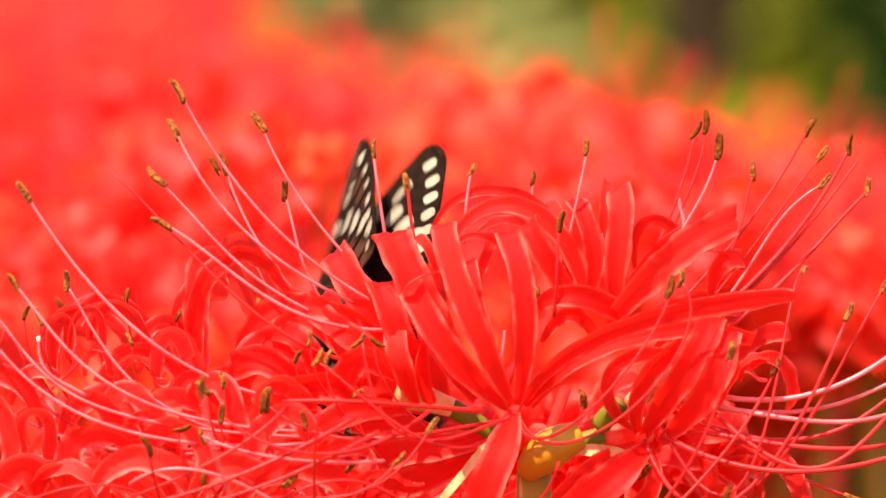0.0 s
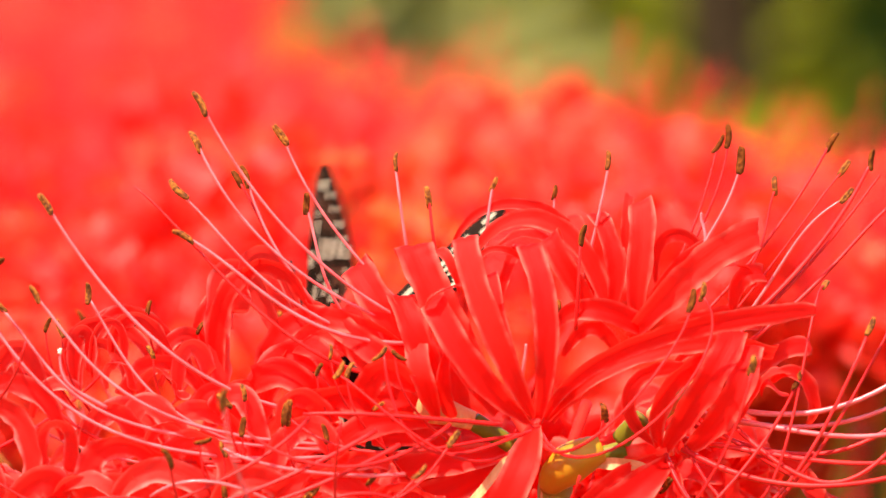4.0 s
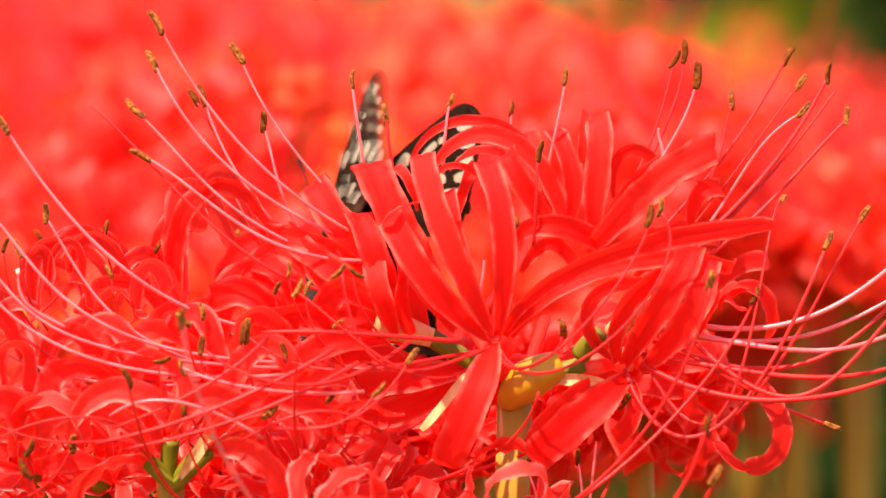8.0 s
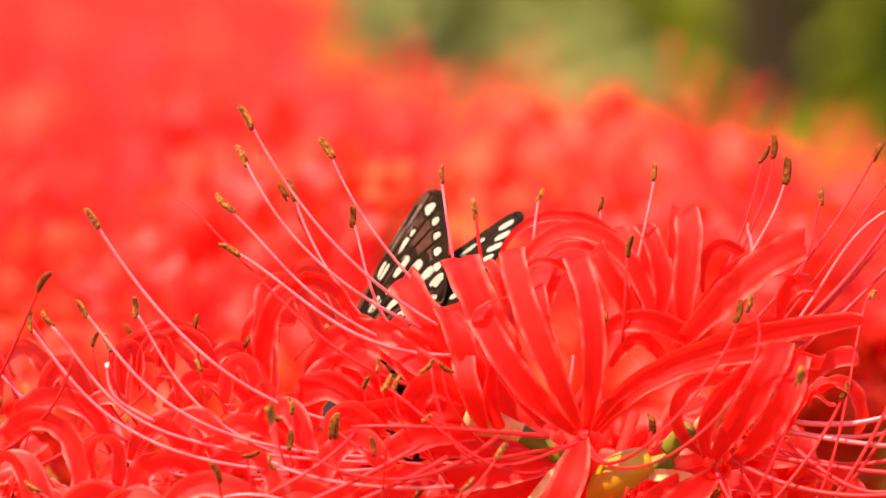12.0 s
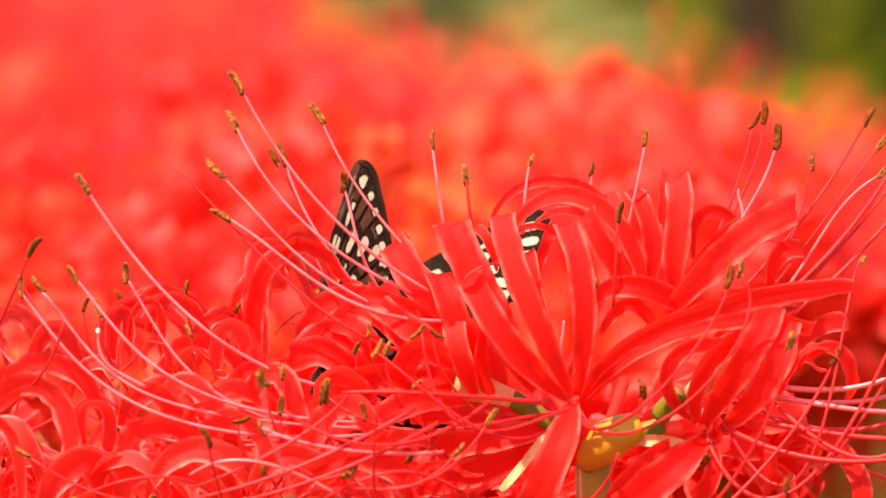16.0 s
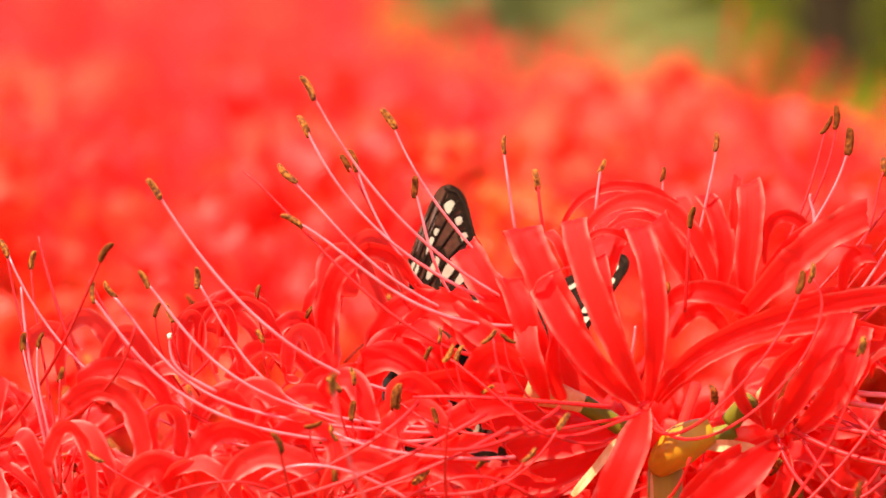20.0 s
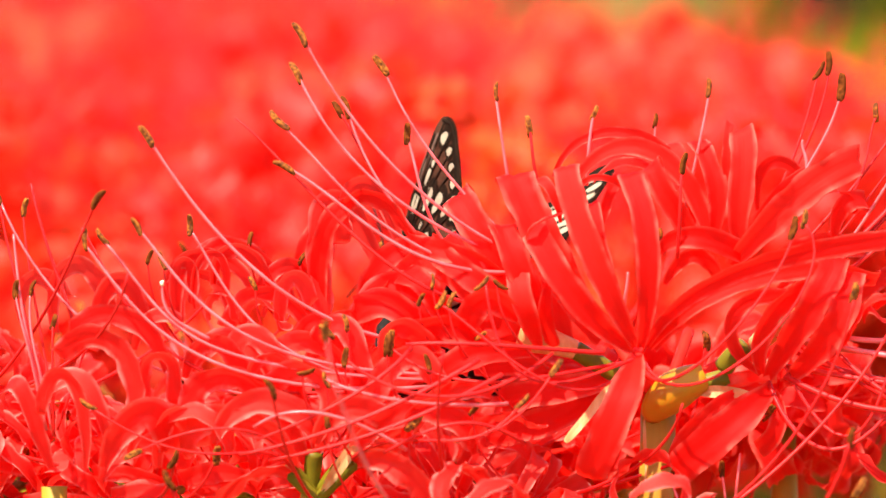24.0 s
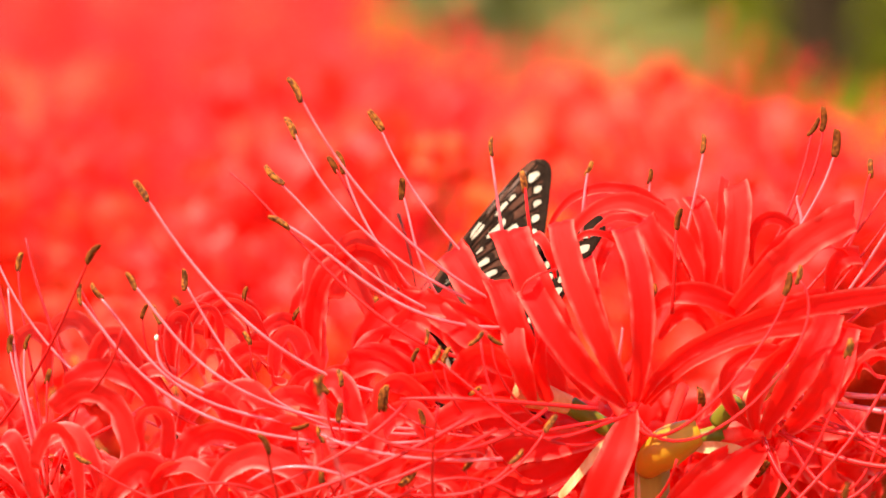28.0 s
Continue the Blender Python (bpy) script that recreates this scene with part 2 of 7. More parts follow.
def strap(bm, pts, hint, width, rng, ruffle=1.0, cols=6, cup=0.42, point=0.22, full=0.74):
    """A petal along a line: narrow at the foot, broad past the middle, channelled, with a crimped margin."""
    ts, ns = carry(pts, hint)
    uvl = bm.loops.layers.uv.verify()
    total = sum((pts[i + 1] - pts[i]).length for i in range(len(pts) - 1))
    waves = max(2.0, total / 0.0072)
    pl, pr, lean = rng.uniform(0, 6), rng.uniform(0, 6), rng.uniform(-0.12, 0.12)
    twist, sway = rng.uniform(-0.4, 0.4) * ruffle, rng.uniform(0, 6)
    grid, run, amp2 = [], 0.0, rng.uniform(0.7, 1.3)
    for i, p in enumerate(pts):
        if i:
            run += (p - pts[i - 1]).length
        u = run / total
        w = width * 0.5 * (0.34 + 0.66 * math.sin(min(1.0, u / 0.5) * math.pi / 2) ** 1.2)
        if u > full:
            w *= point + (1 - point) * math.sqrt(max(0.0, 1 - ((u - full) / (1 - full)) ** 2.2))
        grow = min(1.0, u * 3)
        turn = Matrix.Rotation(twist * u + 0.16 * ruffle * grow * math.sin(u * 7 + sway), 3, ts[i])
        up = turn @ ns[i]
        side = ts[i].cross(up).normalized()
        row = []
        for j in range(cols + 1):
            v = 2 * j / cols - 1
            ph = pl if v < 0 else pr
            edge = abs(v) ** 2.5
            wave = math.sin(u * waves * 5.0 + ph + 0.8 * math.sin(u * 11 + ph)) + 0.5 * math.sin(u * waves * 8.3 + 2 * ph)
            lift = w * (cup * (1 - 1.2 * u) * v * v + 0.12 * ruffle * amp2 * edge * wave * grow + lean * v - 0.10 * max(0.0, 1 - abs(v) * 4))
            out = w * v * (1 + 0.06 * ruffle * edge * math.cos(u * waves * 4.1 + ph) * grow)
            row.append(bm.verts.new(p + side * out + up * lift))
        grid.append((u, row))
    for (u0, r0), (u1, r1) in zip(grid, grid[1:]):
        for j in range(cols):
            f = bm.faces.new((r0[j], r0[j + 1], r1[j + 1], r1[j]))
            for loop, uv in zip(f.loops, ((j / cols, u0), ((j + 1) / cols, u0), ((j + 1) / cols, u1), (j / cols, u1))):
                loop[uvl].uv = uv


def rod(bm, pts, r0, r1, sides=6, swell=None):
    """A tapering round rod along a line, closed at both ends."""
    ts, ns = carry(pts, Vector((0.3, -0.5, 0.8)))
    rings = []
    for i, p in enumerate(pts):
        u = i / (len(pts) - 1)
        r = (r0 + (r1 - r0) * u) * (swell(u) if swell else 1)
        b = ts[i].cross(ns[i])
        rings.append([bm.verts.new(p + (ns[i] * math.cos(6.2832 * k / sides) + b * math.sin(6.2832 * k / sides)) * r) for k in range(sides)])
    for a, b in zip(rings, rings[1:]):
        for k in range(sides):
            bm.faces.new((a[k], a[(k + 1) % sides], b[(k + 1) % sides], b[k]))
    bm.faces.new(rings[0][::-1])
    bm.faces.new(rings[-1])


def anther_shape(bm, at, along, length, thick, rng):
    """A grooved, slightly bent pollen sac, split lengthwise."""
    along = along.normalized()
    side = along.orthogonal().normalized()
    side = Matrix.Rotation(rng.uniform(0, 6.28), 3, along) @ side
    for s in (-1, 1):
        line = [at + along * (length * (u - 0.5)) + side * (s * thick * 0.17) + along.cross(side) * (thick * 0.35 * (u - 0.5) ** 2 * 4)
                for u in (0, 0.12, 0.3, 0.5, 0.7, 0.88, 1.0)]
        rod(bm, line, thick * 0.40, thick * 0.36, 7, lambda u: 0.35 + 0.65 * math.sin(math.pi * min(1, max(0, u))) ** 0.5 + rng.uniform(-0.08, 0.08))


FOOT = [Vector((0, 0, 0))]  # foot of the lily that is being built


def mm(p):
    """A place given in millimetres from a point 0.5 m above the ground, told from the lily's foot."""
    return Vector((p[0] * 0.001, p[1] * 0.001, 0.5 + p[2] * 0.001)) - FOOT[0]


TO_EYE = Vector((0, -0.996, 0.087))


def petal(lily, a, b, c, d, width, curl=0, roll=5.0, face=TO_EYE, ruffle=1.0, mat=PETAL, full=0.74):
    rng = random.Random(str((a, d, width)))
    pts = curled(bezier(mm(a), mm(b), mm(c), mm(d), 40), Vector(face), roll * 0.001, curl)
    bm = bmesh.new()
    strap(bm, pts, Vector(face), width * 0.001, rng, ruffle, 8, 0.6, 0.42, full)
    return part("petal", bm, mat, lily)


def stamen(lily, a, b, c, d, lean=None, size=6.2, thick=1.05, red=False, dark=False, n=22):
    """A long filament with its anther set crosswise or along its end."""
    rng = random.Random(str((a, d)))
    pts = bezier(mm(a), mm(b), mm(c), mm(d), n)
    bm = bmesh.new()
    rod(bm, pts, thick * 0.00043, thick * 0.00029, 7)
    ob = part("filament", bm, RED_FILAMENT if red else FILAMENT, lily, "red filament" if red else "pink filament")
    if size:
        bm = bmesh.new()
        way = Vector(lean) if lean else (pts[-1] - pts[-3])
        way.normalize()
        anther_shape(bm, pts[-1] + way * 0.001, way, size * 0.001, size * 0.00030, rng)
        part("anther", bm, DARK_ANTHER if dark else ANTHER, ob, "brown pollen-dusted anther")
    return ob


def pistil(lily, a, b, c, d, red=True, knob=False):
    bm = bmesh.new()
    rod(bm, bezier(mm(a), mm(b), mm(c), mm(d), 22), 0.0006, 0.0003, 6)
    ob = part("style", bm, RED_FILAMENT if red else FILAMENT, lily)
    if knob:
        bm = bmesh.new()
        bmesh.ops.create_icosphere(bm, subdivisions=2, radius=0.0007, matrix=Matrix.Translation(mm(d)))
        for v in bm.verts:
            v.co += Vector((noise.noise(v.co * 900), noise.noise(v.co * 800 + Vector((3, 1, 7))), noise.noise(v.co * 900))) * 0.0005
        part("stigma", bm, STIGMA, ob, "cream stigma")
    return ob


def tube(lily, name, mat, a, b, c, d, r0, r1, swell=None, label=""):
    bm = bmesh.new()
    rod(bm, bezier(mm(a), mm(b), mm(c), mm(d), 12), r0 * 0.001, r1 * 0.001, 12, swell)
    return part(name, bm, mat, lily, label)


def floret_parts(lily, hub, way, rng, tube_len, petal_len, petal_w, stamen_len, mat, fine, far=None, spare=0.0):
    """One floret of an umbel: pedicel with ovary, six petals that roll back, six upswept stamens, a style."""
    up = Vector((0, 0, 1))
    base = hub + way * tube_len
    bend = hub + way * (tube_len * 0.5) + up * (-0.002)
    if fine:
        bm = bmesh.new()
        rod(bm, bezier(hub, bend, bend, base, 10), 0.0017, 0.0023, 9, lambda u: 1 + 0.55 * math.exp(-((u - 0.62) / 0.13) ** 2))
        part("pedicel", bm, PEDICEL, lily)
    side = way.cross(up).normalized()
    top = side.cross(way).normalized()
    bundle = None if fine else far[0]
    for k in range(6):
        a = 6.2832 * k / 6 + rng.uniform(-0.25, 0.25)
        out = side * math.cos(a) + top * math.sin(a)
        length, width = petal_len * rng.uniform(0.88, 1.12), petal_w * rng.uniform(0.85, 1.15)
        start, end = rng.uniform(0.25, 0.6), rng.uniform(4.6, 8.6)
        n = 34 if fine else 9
        p, pts = base + out * 0.0012, []
        for i in range(n + 1):
            u = i / n
            ang = start + (end - start) * u**1.45
            pts.append(p.copy())
            p = p + (way * math.cos(ang) + out * math.sin(ang)) * (length / n)
        bm = bundle if bundle is not None else bmesh.new()
        strap(bm, pts, way * 0.2 - out, width, rng, 2.0 if fine else 1.5, 8 if fine else 2, 0.42, 0.5)
        if fine:
            part("petal", bm, mat, lily)
    threads = None if fine else far[1]
    for k in range(7):
        if fine and rng.random() < spare:
            continue
        a = 6.2832 * k / 7 + rng.uniform(-0.2, 0.2)
        out = side * math.cos(a) + top * math.sin(a)
        length = stamen_len * rng.uniform(0.85, 1.12)
        end = base + (way + out * rng.uniform(0.16, 0.34)).normalized() * length * 0.86 + up * length * rng.uniform(0.10, 0.36)
        b = base + (way + out * 0.12) * length * 0.38 - up * 0.004
        c = base + (way + out * 0.28) * length * 0.74 + up * length * 0.03
        pts = bezier(base, b, c, end, 18 if fine else 7)
        bm = threads if threads is not None else bmesh.new()
        rod(bm, pts, 0.00052, 0.00036, 6 if fine else 3)
        if fine:
            last = k == 6
            ob = part("style" if last else "filament", bm, RED_FILAMENT if last or rng.random() < 0.95 else FILAMENT, lily)
            if not last:
                bm = bmesh.new()
                anther_shape(bm, pts[-1], (pts[-1] - pts[-3]).normalized() + side * rng.uniform(-0.5, 0.5), 0.0058, 0.0019, rng)
                part("anther", bm, ANTHER if rng.random() < 0.65 else DARK_ANTHER, ob, "brown pollen-dusted anther")


def scape(lily, hub, foot, r=0.0034):
    bm = bmesh.new()
    mid = (hub + foot) / 2 + Vector((0.006, 0.004, 0))
    rod(bm, bezier(foot, mid, mid, hub, 14), r * 1.15, r, 12)
    part("stem", bm, STEM, lily, "smooth olive-green flower stem")


def umbel(hub, seed, count=7, fine=True, turn=0.0, lift=(0.05, 0.5), mat=None, label="", tube_len=0.03, petal_len=0.050, petal_w=0.0056, stamen_len=0.076, skip=(), spare=0.6):
    """A whole red spider lily: a bare stem with a ring of florets on top."""
    rng = random.Random(seed)
    foot = Vector((hub.x + rng.uniform(-0.02, 0.02), hub.y + rng.uniform(-0.02, 0.02), 0.0))
    lily = new("spider_lily")
    lily.location = foot
    tagged(lily, label or "red spider lily with rolled petals and long stamens on a bare stem", "flower", "red spider lilies in the bed")
    h, f = hub - foot, Vector((0, 0, 0))
    scape(lily, h, f)
    far = None if fine else (bmesh.new(), bmesh.new())
    for k in range(count):
        if k in skip:
            continue
        a = turn + 6.2832 * k / count + rng.uniform(-0.18, 0.18)
        e = rng.uniform(*lift)
        way = Vector((math.cos(a) * math.cos(e), math.sin(a) * math.cos(e), math.sin(e)))
        floret_parts(lily, h, way, rng, tube_len * rng.uniform(0.85, 1.15), petal_len, petal_w, stamen_len, mat or (PETAL if fine else FAR_PETAL), fine, far, spare)
    if far:
        tagged(part("petal_mass", far[0], mat or FAR_PETAL, lily), kind="stuff")
        tagged(part("stamen_mass", far[1], RED_FILAMENT, lily), kind="stuff")
    return lily


# ---- ground ----
def ground_sheet():
    bm = bmesh.new()
    rings = [0.0, 0.4, 0.9, 1.6, 2.6, 4.0, 6.0, 9.0, 14.0, 22.0, 40.0, 90.0, 300.0, 1500.0]
    rows = []
    for r in rings:
        if r == 0:
            rows.append([bm.verts.new((0, 0.5, 0))])
            continue
        row = []
        for k in range(48):
            a = 6.2832 * k / 48
            p = Vector((math.cos(a) * r, math.sin(a) * r + 0.5, 0))
            p.z = -0.012 + 0.02 * noise.noise(p * 0.9) * min(1.0, r)
            row.append(bm.verts.new(p))
        rows.append(row)
    for k in range(48):
        bm.faces.new((rows[0][0], rows[1][k], rows[1][(k + 1) % 48]))
    for a, b in zip(rows[1:], rows[2:]):
        for k in range(48):
            bm.faces.new((a[k], b[k], b[(k + 1) % 48], a[(k + 1) % 48]))
    tagged(part("ground", bm, SOIL, None), "mossy brown soil with short weeds", "ground", kind="structure")


ground_sheet()


# ---- lilies in the far part of the bed ----
def edge_of_bed(y):
    """How far to the right lilies stand in the far bed: its border runs slantwise, away to the left."""
    line = ((0.3, 0.20), (0.43, 0.155), (0.55, 0.125), (0.66, 0.098), (0.8, 0.058), (1.0, 0.010), (1.14, -0.03), (1.2, -0.10), (1.5, -0.15), (3.4, -0.24))
    for (y0, x0), (y1, x1) in zip(line, line[1:]):
        if y <= y1:
            return x0 + (x1 - x0) * (y - y0) / (y1 - y0)
    return line[-1][1]


def lily_field(lilies):
    """The lilies at the back of the bed, past counting: copies of the built ones, joined."""
    verts, faces, slots, uvs = [], [], [], []
    mats = [STEM, FIELD_PETAL, RED_FILAMENT]
    for source, m in lilies:
        for child in source.children:
            me = child.data
            slot = {"stem": 0, "petal_mass": 1}.get(child.name.split(".")[0], 2)
            first = len(verts)
            verts.extend(m @ v.co for v in me.vertices)
            for f in me.polygons:
                faces.append([first + k for k in f.vertices])
                slots.append(slot)
            flat = [0.0] * (2 * len(me.loops))
            if me.uv_layers:
                me.uv_layers[0].data.foreach_get("uv", flat)
            uvs.extend(flat)
    me = bpy.data.meshes.new("lily_field")
    me.from_pydata(verts, [], faces)
    for one in mats:
        me.materials.append(one)
    me.polygons.foreach_set("material_index", slots)
    me.polygons.foreach_set("use_smooth", [True] * len(faces))
    me.uv_layers.new(name="UVMap").data.foreach_set("uv", uvs)
    me.update()
    tagged(new("lily_field", me), "mass of red spider lilies at the back of the bed", "flowers", kind="stuff")


def far_bed():
    rng = random.Random(11)
    kinds = []
    for k in range(4):
        kinds.append(umbel(Vector((0, 0, 0.44)), 100 + k, 6, False, lift=(0.05, 0.6),
                           label="red spider lily in the thick of the bed, sunlit", petal_w=0.014, stamen_len=0.055))
    placed, rest, tries = [], [], 0
    while len(placed) < 470 and tries < 30000:
        tries += 1
        y = 0.38 + 2.9 * rng.random() ** 1.3
        x = edge_of_bed(y) - rng.random() ** 1.1 * (edge_of_bed(y) + 0.13 * (y + 1.6))
        if any((x - a) ** 2 + (y - b) ** 2 < 0.0023 for a, b in placed):
            continue
        placed.append((x, y))
    for i, (x, y) in enumerate(placed):
        high = min(rng.uniform(-0.03, 0.03), 0.03 if y < 0.9 else 0.01)
        m = pose(x, y, high - 0.01, rng.uniform(-5, 5), rng.uniform(-5, 5), rng.uniform(0, 360))
        if i < 4:
            kinds[i].matrix_basis = m
        elif y < 1.45:
            copy_thing(kinds[i % 4], m)
        else:
            rest.append((kinds[i % 4], m))
    lily_field(rest)
    # short ones that stand low along the border and at the front
    for i, (x, y, lower) in enumerate(((0.063, 0.472, -0.047), (0.065, 0.412, -0.054), (0.052, 0.531, -0.065), (0.080, 0.631, -0.074), (-0.043, 0.385, -0.02), (-0.10, 0.37, -0.03), (-0.155, 0.375, -0.03), (0.0, 0.37, -0.04), (-0.03, 0.36, -0.045), (0.025, 0.36, -0.045), (-0.075, 0.365, -0.04), (0.10, 0.42, -0.012), (0.125, 0.47, -0.01), (0.108, 0.750, -0.007), (0.123, 0.700, -0.009), (0.093, 0.850, -0.013), (0.096, 0.600, -0.018))):
        copy_thing(kinds[i % 4], pose(x, y, lower, 0, 0, 50 * i))


far_bed()

# a short one low behind the tall lily, at the border
umbel(Vector((0.112, 0.550, 0.410)), 83, 9, False, 0.3, label="short red spider lily low at the border of the bed", tube_len=0.01, petal_len=0.030, petal_w=0.012, stamen_len=0.02)

# orange heads added among the red ones for a glow and a blurred highlight
umbel(Vector((-0.0160, 0.42, 0.4640)), 71, 9, False, 0.2, mat=ORANGE_PETAL, label="orange spider lily added for an orange glow among the red ones", tube_len=0.008, petal_len=0.028, petal_w=0.010, stamen_len=0.015)
umbel(Vector((-0.0377, 0.4306, 0.4882)), 72, 5, False, 0.7, mat=ORANGE_PETAL, label="small orange flower head added for a blurred highlight", tube_len=0.005, petal_len=0.014, petal_w=0.007, stamen_len=0.008)


# ---- greenery behind the bed ----
def shrub(x, y, wide, high, count, leaf, mat, seed, label):
    rng = random.Random(seed)
    ob = new("shrub")
    ob.location = (x, y, -0.01)
    tagged(ob, label, "shrub")
    bm = bmesh.new()
    for k in range(7):
        a = rng.uniform(0, 6.28)
        top = Vector((math.cos(a) * wide * 0.35, math.sin(a) * wide * 0.35, high * rng.uniform(0.5, 0.9)))
        rod(bm, bezier(Vector((0, 0, 0)), top * 0.3 + Vector((0, 0, 0.05)), top * 0.7, top, 5), 0.012, 0.004, 5)
    part("branch", bm, BARK, ob)
    bm = bmesh.new()
    lumps = [(rng.uniform(-0.4, 0.4) * wide, rng.uniform(-0.3, 0.3) * wide, rng.uniform(0.12, 0.8) * high, rng.uniform(0.15, 0.3)) for _ in range(9)]
    for k in range(count):
        lx, ly, lz, lr = rng.choice(lumps)
        d = Vector((rng.gauss(0, 1), rng.gauss(0, 1), rng.gauss(0, 0.8))).normalized()
        p = Vector((lx, ly, lz)) + Vector((d.x * wide, d.y * wide, d.z * high)) * lr * rng.uniform(0.6, 1.05)
        p.z = max(0.02, p.z)
        way = (d + Vector((rng.uniform(-1, 1), rng.uniform(-1, 1), rng.uniform(-0.9, 0.4)))).normalized()
        size = leaf * rng.uniform(0.6, 1.3)
        pts = [p, p + way * size * 0.5 + Vector((0, 0, size * 0.08)), p + way * size]
        strap(bm, pts, Vector((rng.uniform(-1, 1), rng.uniform(-1, 1), 1)), size * 0.5, rng, 0.2, 2)
    tagged(part("leaves", bm, mat, ob), kind="stuff")
    return ob


shrub(0.07, 5.0, 0.26, 0.55, 700, 0.06, LEAF, 3, "sunlit olive-green shrub behind the flower bed")
shrub(-0.25, 4.6, 0.5, 0.42, 600, 0.07, LEAF, 4, "low yellow-green shrub at the edge of the bed")
shrub(0.365, 5.2, 0.17, 0.66, 1000, 0.06, LEAF, 5, "bright green leafy shrub beside a tree trunk")
shrub(0.600, 4.5, 0.40, 0.95, 3600, 0.06, SHADE_TINT_LEAF, 6, "dark green shrub with shade in its leaf colour")
shrub(0.76, 5.0, 0.40, 0.70, 1800, 0.06, SHADE_TINT_LEAF, 20, "dark green shrub further back, shade in its leaf colour")
shrub(0.20, 6.6, 0.6, 0.62, 700, 0.08, LEAF, 18, "olive shrub further back")
shrub(-0.1, 7.2, 0.6, 0.6, 700, 0.08, LEAF, 19, "yellow-green shrub further back")
shrub(0.62, 2.3, 0.55, 0.36, 900, 0.05, SHADE_TINT_LEAF, 7, "dark low shrub beside the bed, shade in its leaf colour")
shrub(0.24, 3.4, 0.18, 0.32, 400, 0.06, LEAF, 8, "low olive shrub beside the bed")
shrub(-0.02, 4.4, 0.26, 0.50, 1300, 0.06, DRY_LEAF, 9, "pale dry tuft of straw-coloured leaves")
# low plants whose dark colour stands in for shade below the lily heads
shrub(0.30, 1.35, 0.34, 0.27, 900, 0.035, SHADE_TINT_LEAF, 12, "dark low plants beside the bed, shade in their leaf colour")
shrub(0.46, 1.75, 0.4, 0.33, 900, 0.04, SHADE_TINT_LEAF, 13, "dark low plants beside the bed, shade in their leaf colour")
shrub(0.22, 1.05, 0.26, 0.2, 700, 0.03, SHADE_TINT_LEAF, 14, "dark low plants beside the bed, shade in their leaf colour")
shrub(0.25, 2.1, 0.5, 0.30, 1100, 0.045, SHADE_TINT_LEAF, 15, "dark low plants beside the bed, shade in their leaf colour")
shrub(0.36, 2.7, 0.55, 0.34, 1100, 0.05, SHADE_TINT_LEAF, 16, "dark low plants beside the bed, shade in their leaf colour")


def tree_trunk():
    tree = new("tree")
    tree.location = (0.198, 4.6, 0)
    tagged(tree, "slim brown tree trunk behind the flower bed", "tree")
    bm = bmesh.new()
    rod(bm, bezier(Vector((0.08, 0, -0.02)), Vector((0.03, 0, 0.5)), Vector((-0.04, 0, 1.2)), Vector((-0.1, 0, 2.6)), 16), 0.043, 0.035, 14,
        lambda u: 1 + 0.5 * math.exp(-u * 18))
    part("trunk", bm, BARK, tree)
    for side in (-1, 1):
        bm = bmesh.new()
        rod(bm, bezier(Vector((-0.06, 0, 1.7)), Vector((0.1 * side, 0, 2.0)), Vector((0.3 * side, 0.1, 2.3)), Vector((0.5 * side, 0.1, 2.9)), 8), 0.03, 0.01, 8)
        part("limb", bm, BARK, tree)


tree_trunk()


# ---- lilies close to the camera's focus ----
def lily_at(x, y, label):
    FOOT[0] = Vector((x * 0.001, y * 0.001, 0))
    ob = new("spider_lily")
    ob.location = FOOT[0]
    return tagged(ob, label, "flower", "red spider lilies in the bed")


umbel(Vector((-0.0684, 0.0386, 0.4145)), 61, 13, True, 0.2, label="red spider lily sunk among its neighbours", petal_len=0.044, petal_w=0.0050, spare=0.9, mat=LIT_TINT_PETAL)
umbel(Vector((-0.1196, 0.0445, 0.4137)), 62, 13, True, 0.5, label="red spider lily sunk among its neighbours", petal_len=0.044, petal_w=0.0050, spare=0.9, mat=LIT_TINT_PETAL)
umbel(Vector((-0.0938, 0.0145, 0.4151)), 63, 13, True, 0.8, label="red spider lily sunk among its neighbours", petal_len=0.044, petal_w=0.0050, spare=0.9, mat=LIT_TINT_PETAL)
umbel(Vector((-0.1471, 0.0349, 0.4179)), 64, 13, True, 0.1, label="red spider lily sunk among its neighbours", petal_len=0.044, petal_w=0.0050, spare=0.9, mat=LIT_TINT_PETAL)
umbel(Vector((-0.0314, 0.0240, 0.4081)), 65, 13, True, 0.4, label="red spider lily sunk among its neighbours", petal_len=0.044, petal_w=0.0050, spare=0.9, mat=LIT_TINT_PETAL)
umbel(Vector((-0.0327, 0.0631, 0.4183)), 24, 7, True, 0.2, label="red spider lily in the shade of a taller one", spare=0.8, mat=LIT_TINT_PETAL)
umbel(Vector((0.0551, -0.0228, 0.3541)), 25, 7, True, 0.5, label="short red spider lily below a taller one", spare=0.5, mat=LIT_TINT_PETAL)
umbel(Vector((-0.1717, 0.0242, 0.4322)), 26, 7, True, 0.2, label="red spider lily at the border of the bed", spare=0.7, mat=LIT_TINT_PETAL)
umbel(Vector((-0.0060, -0.0387, 0.4015)), 27, 8, True, 0.9, label="red spider lily, lower than its neighbours", spare=0.7, mat=LIT_TINT_PETAL)

for hub, seed in (((0.055, 0.050, 0.438), 81), ((0.012, 0.060, 0.432), 82)):
    umbel(Vector(hub), seed, 9, True, 0.1 * (seed - 80), (-0.1, 0.75), label="red spider lily close behind a taller one", tube_len=0.014, petal_len=0.040, petal_w=0.0075, stamen_len=0.03, spare=1.0)

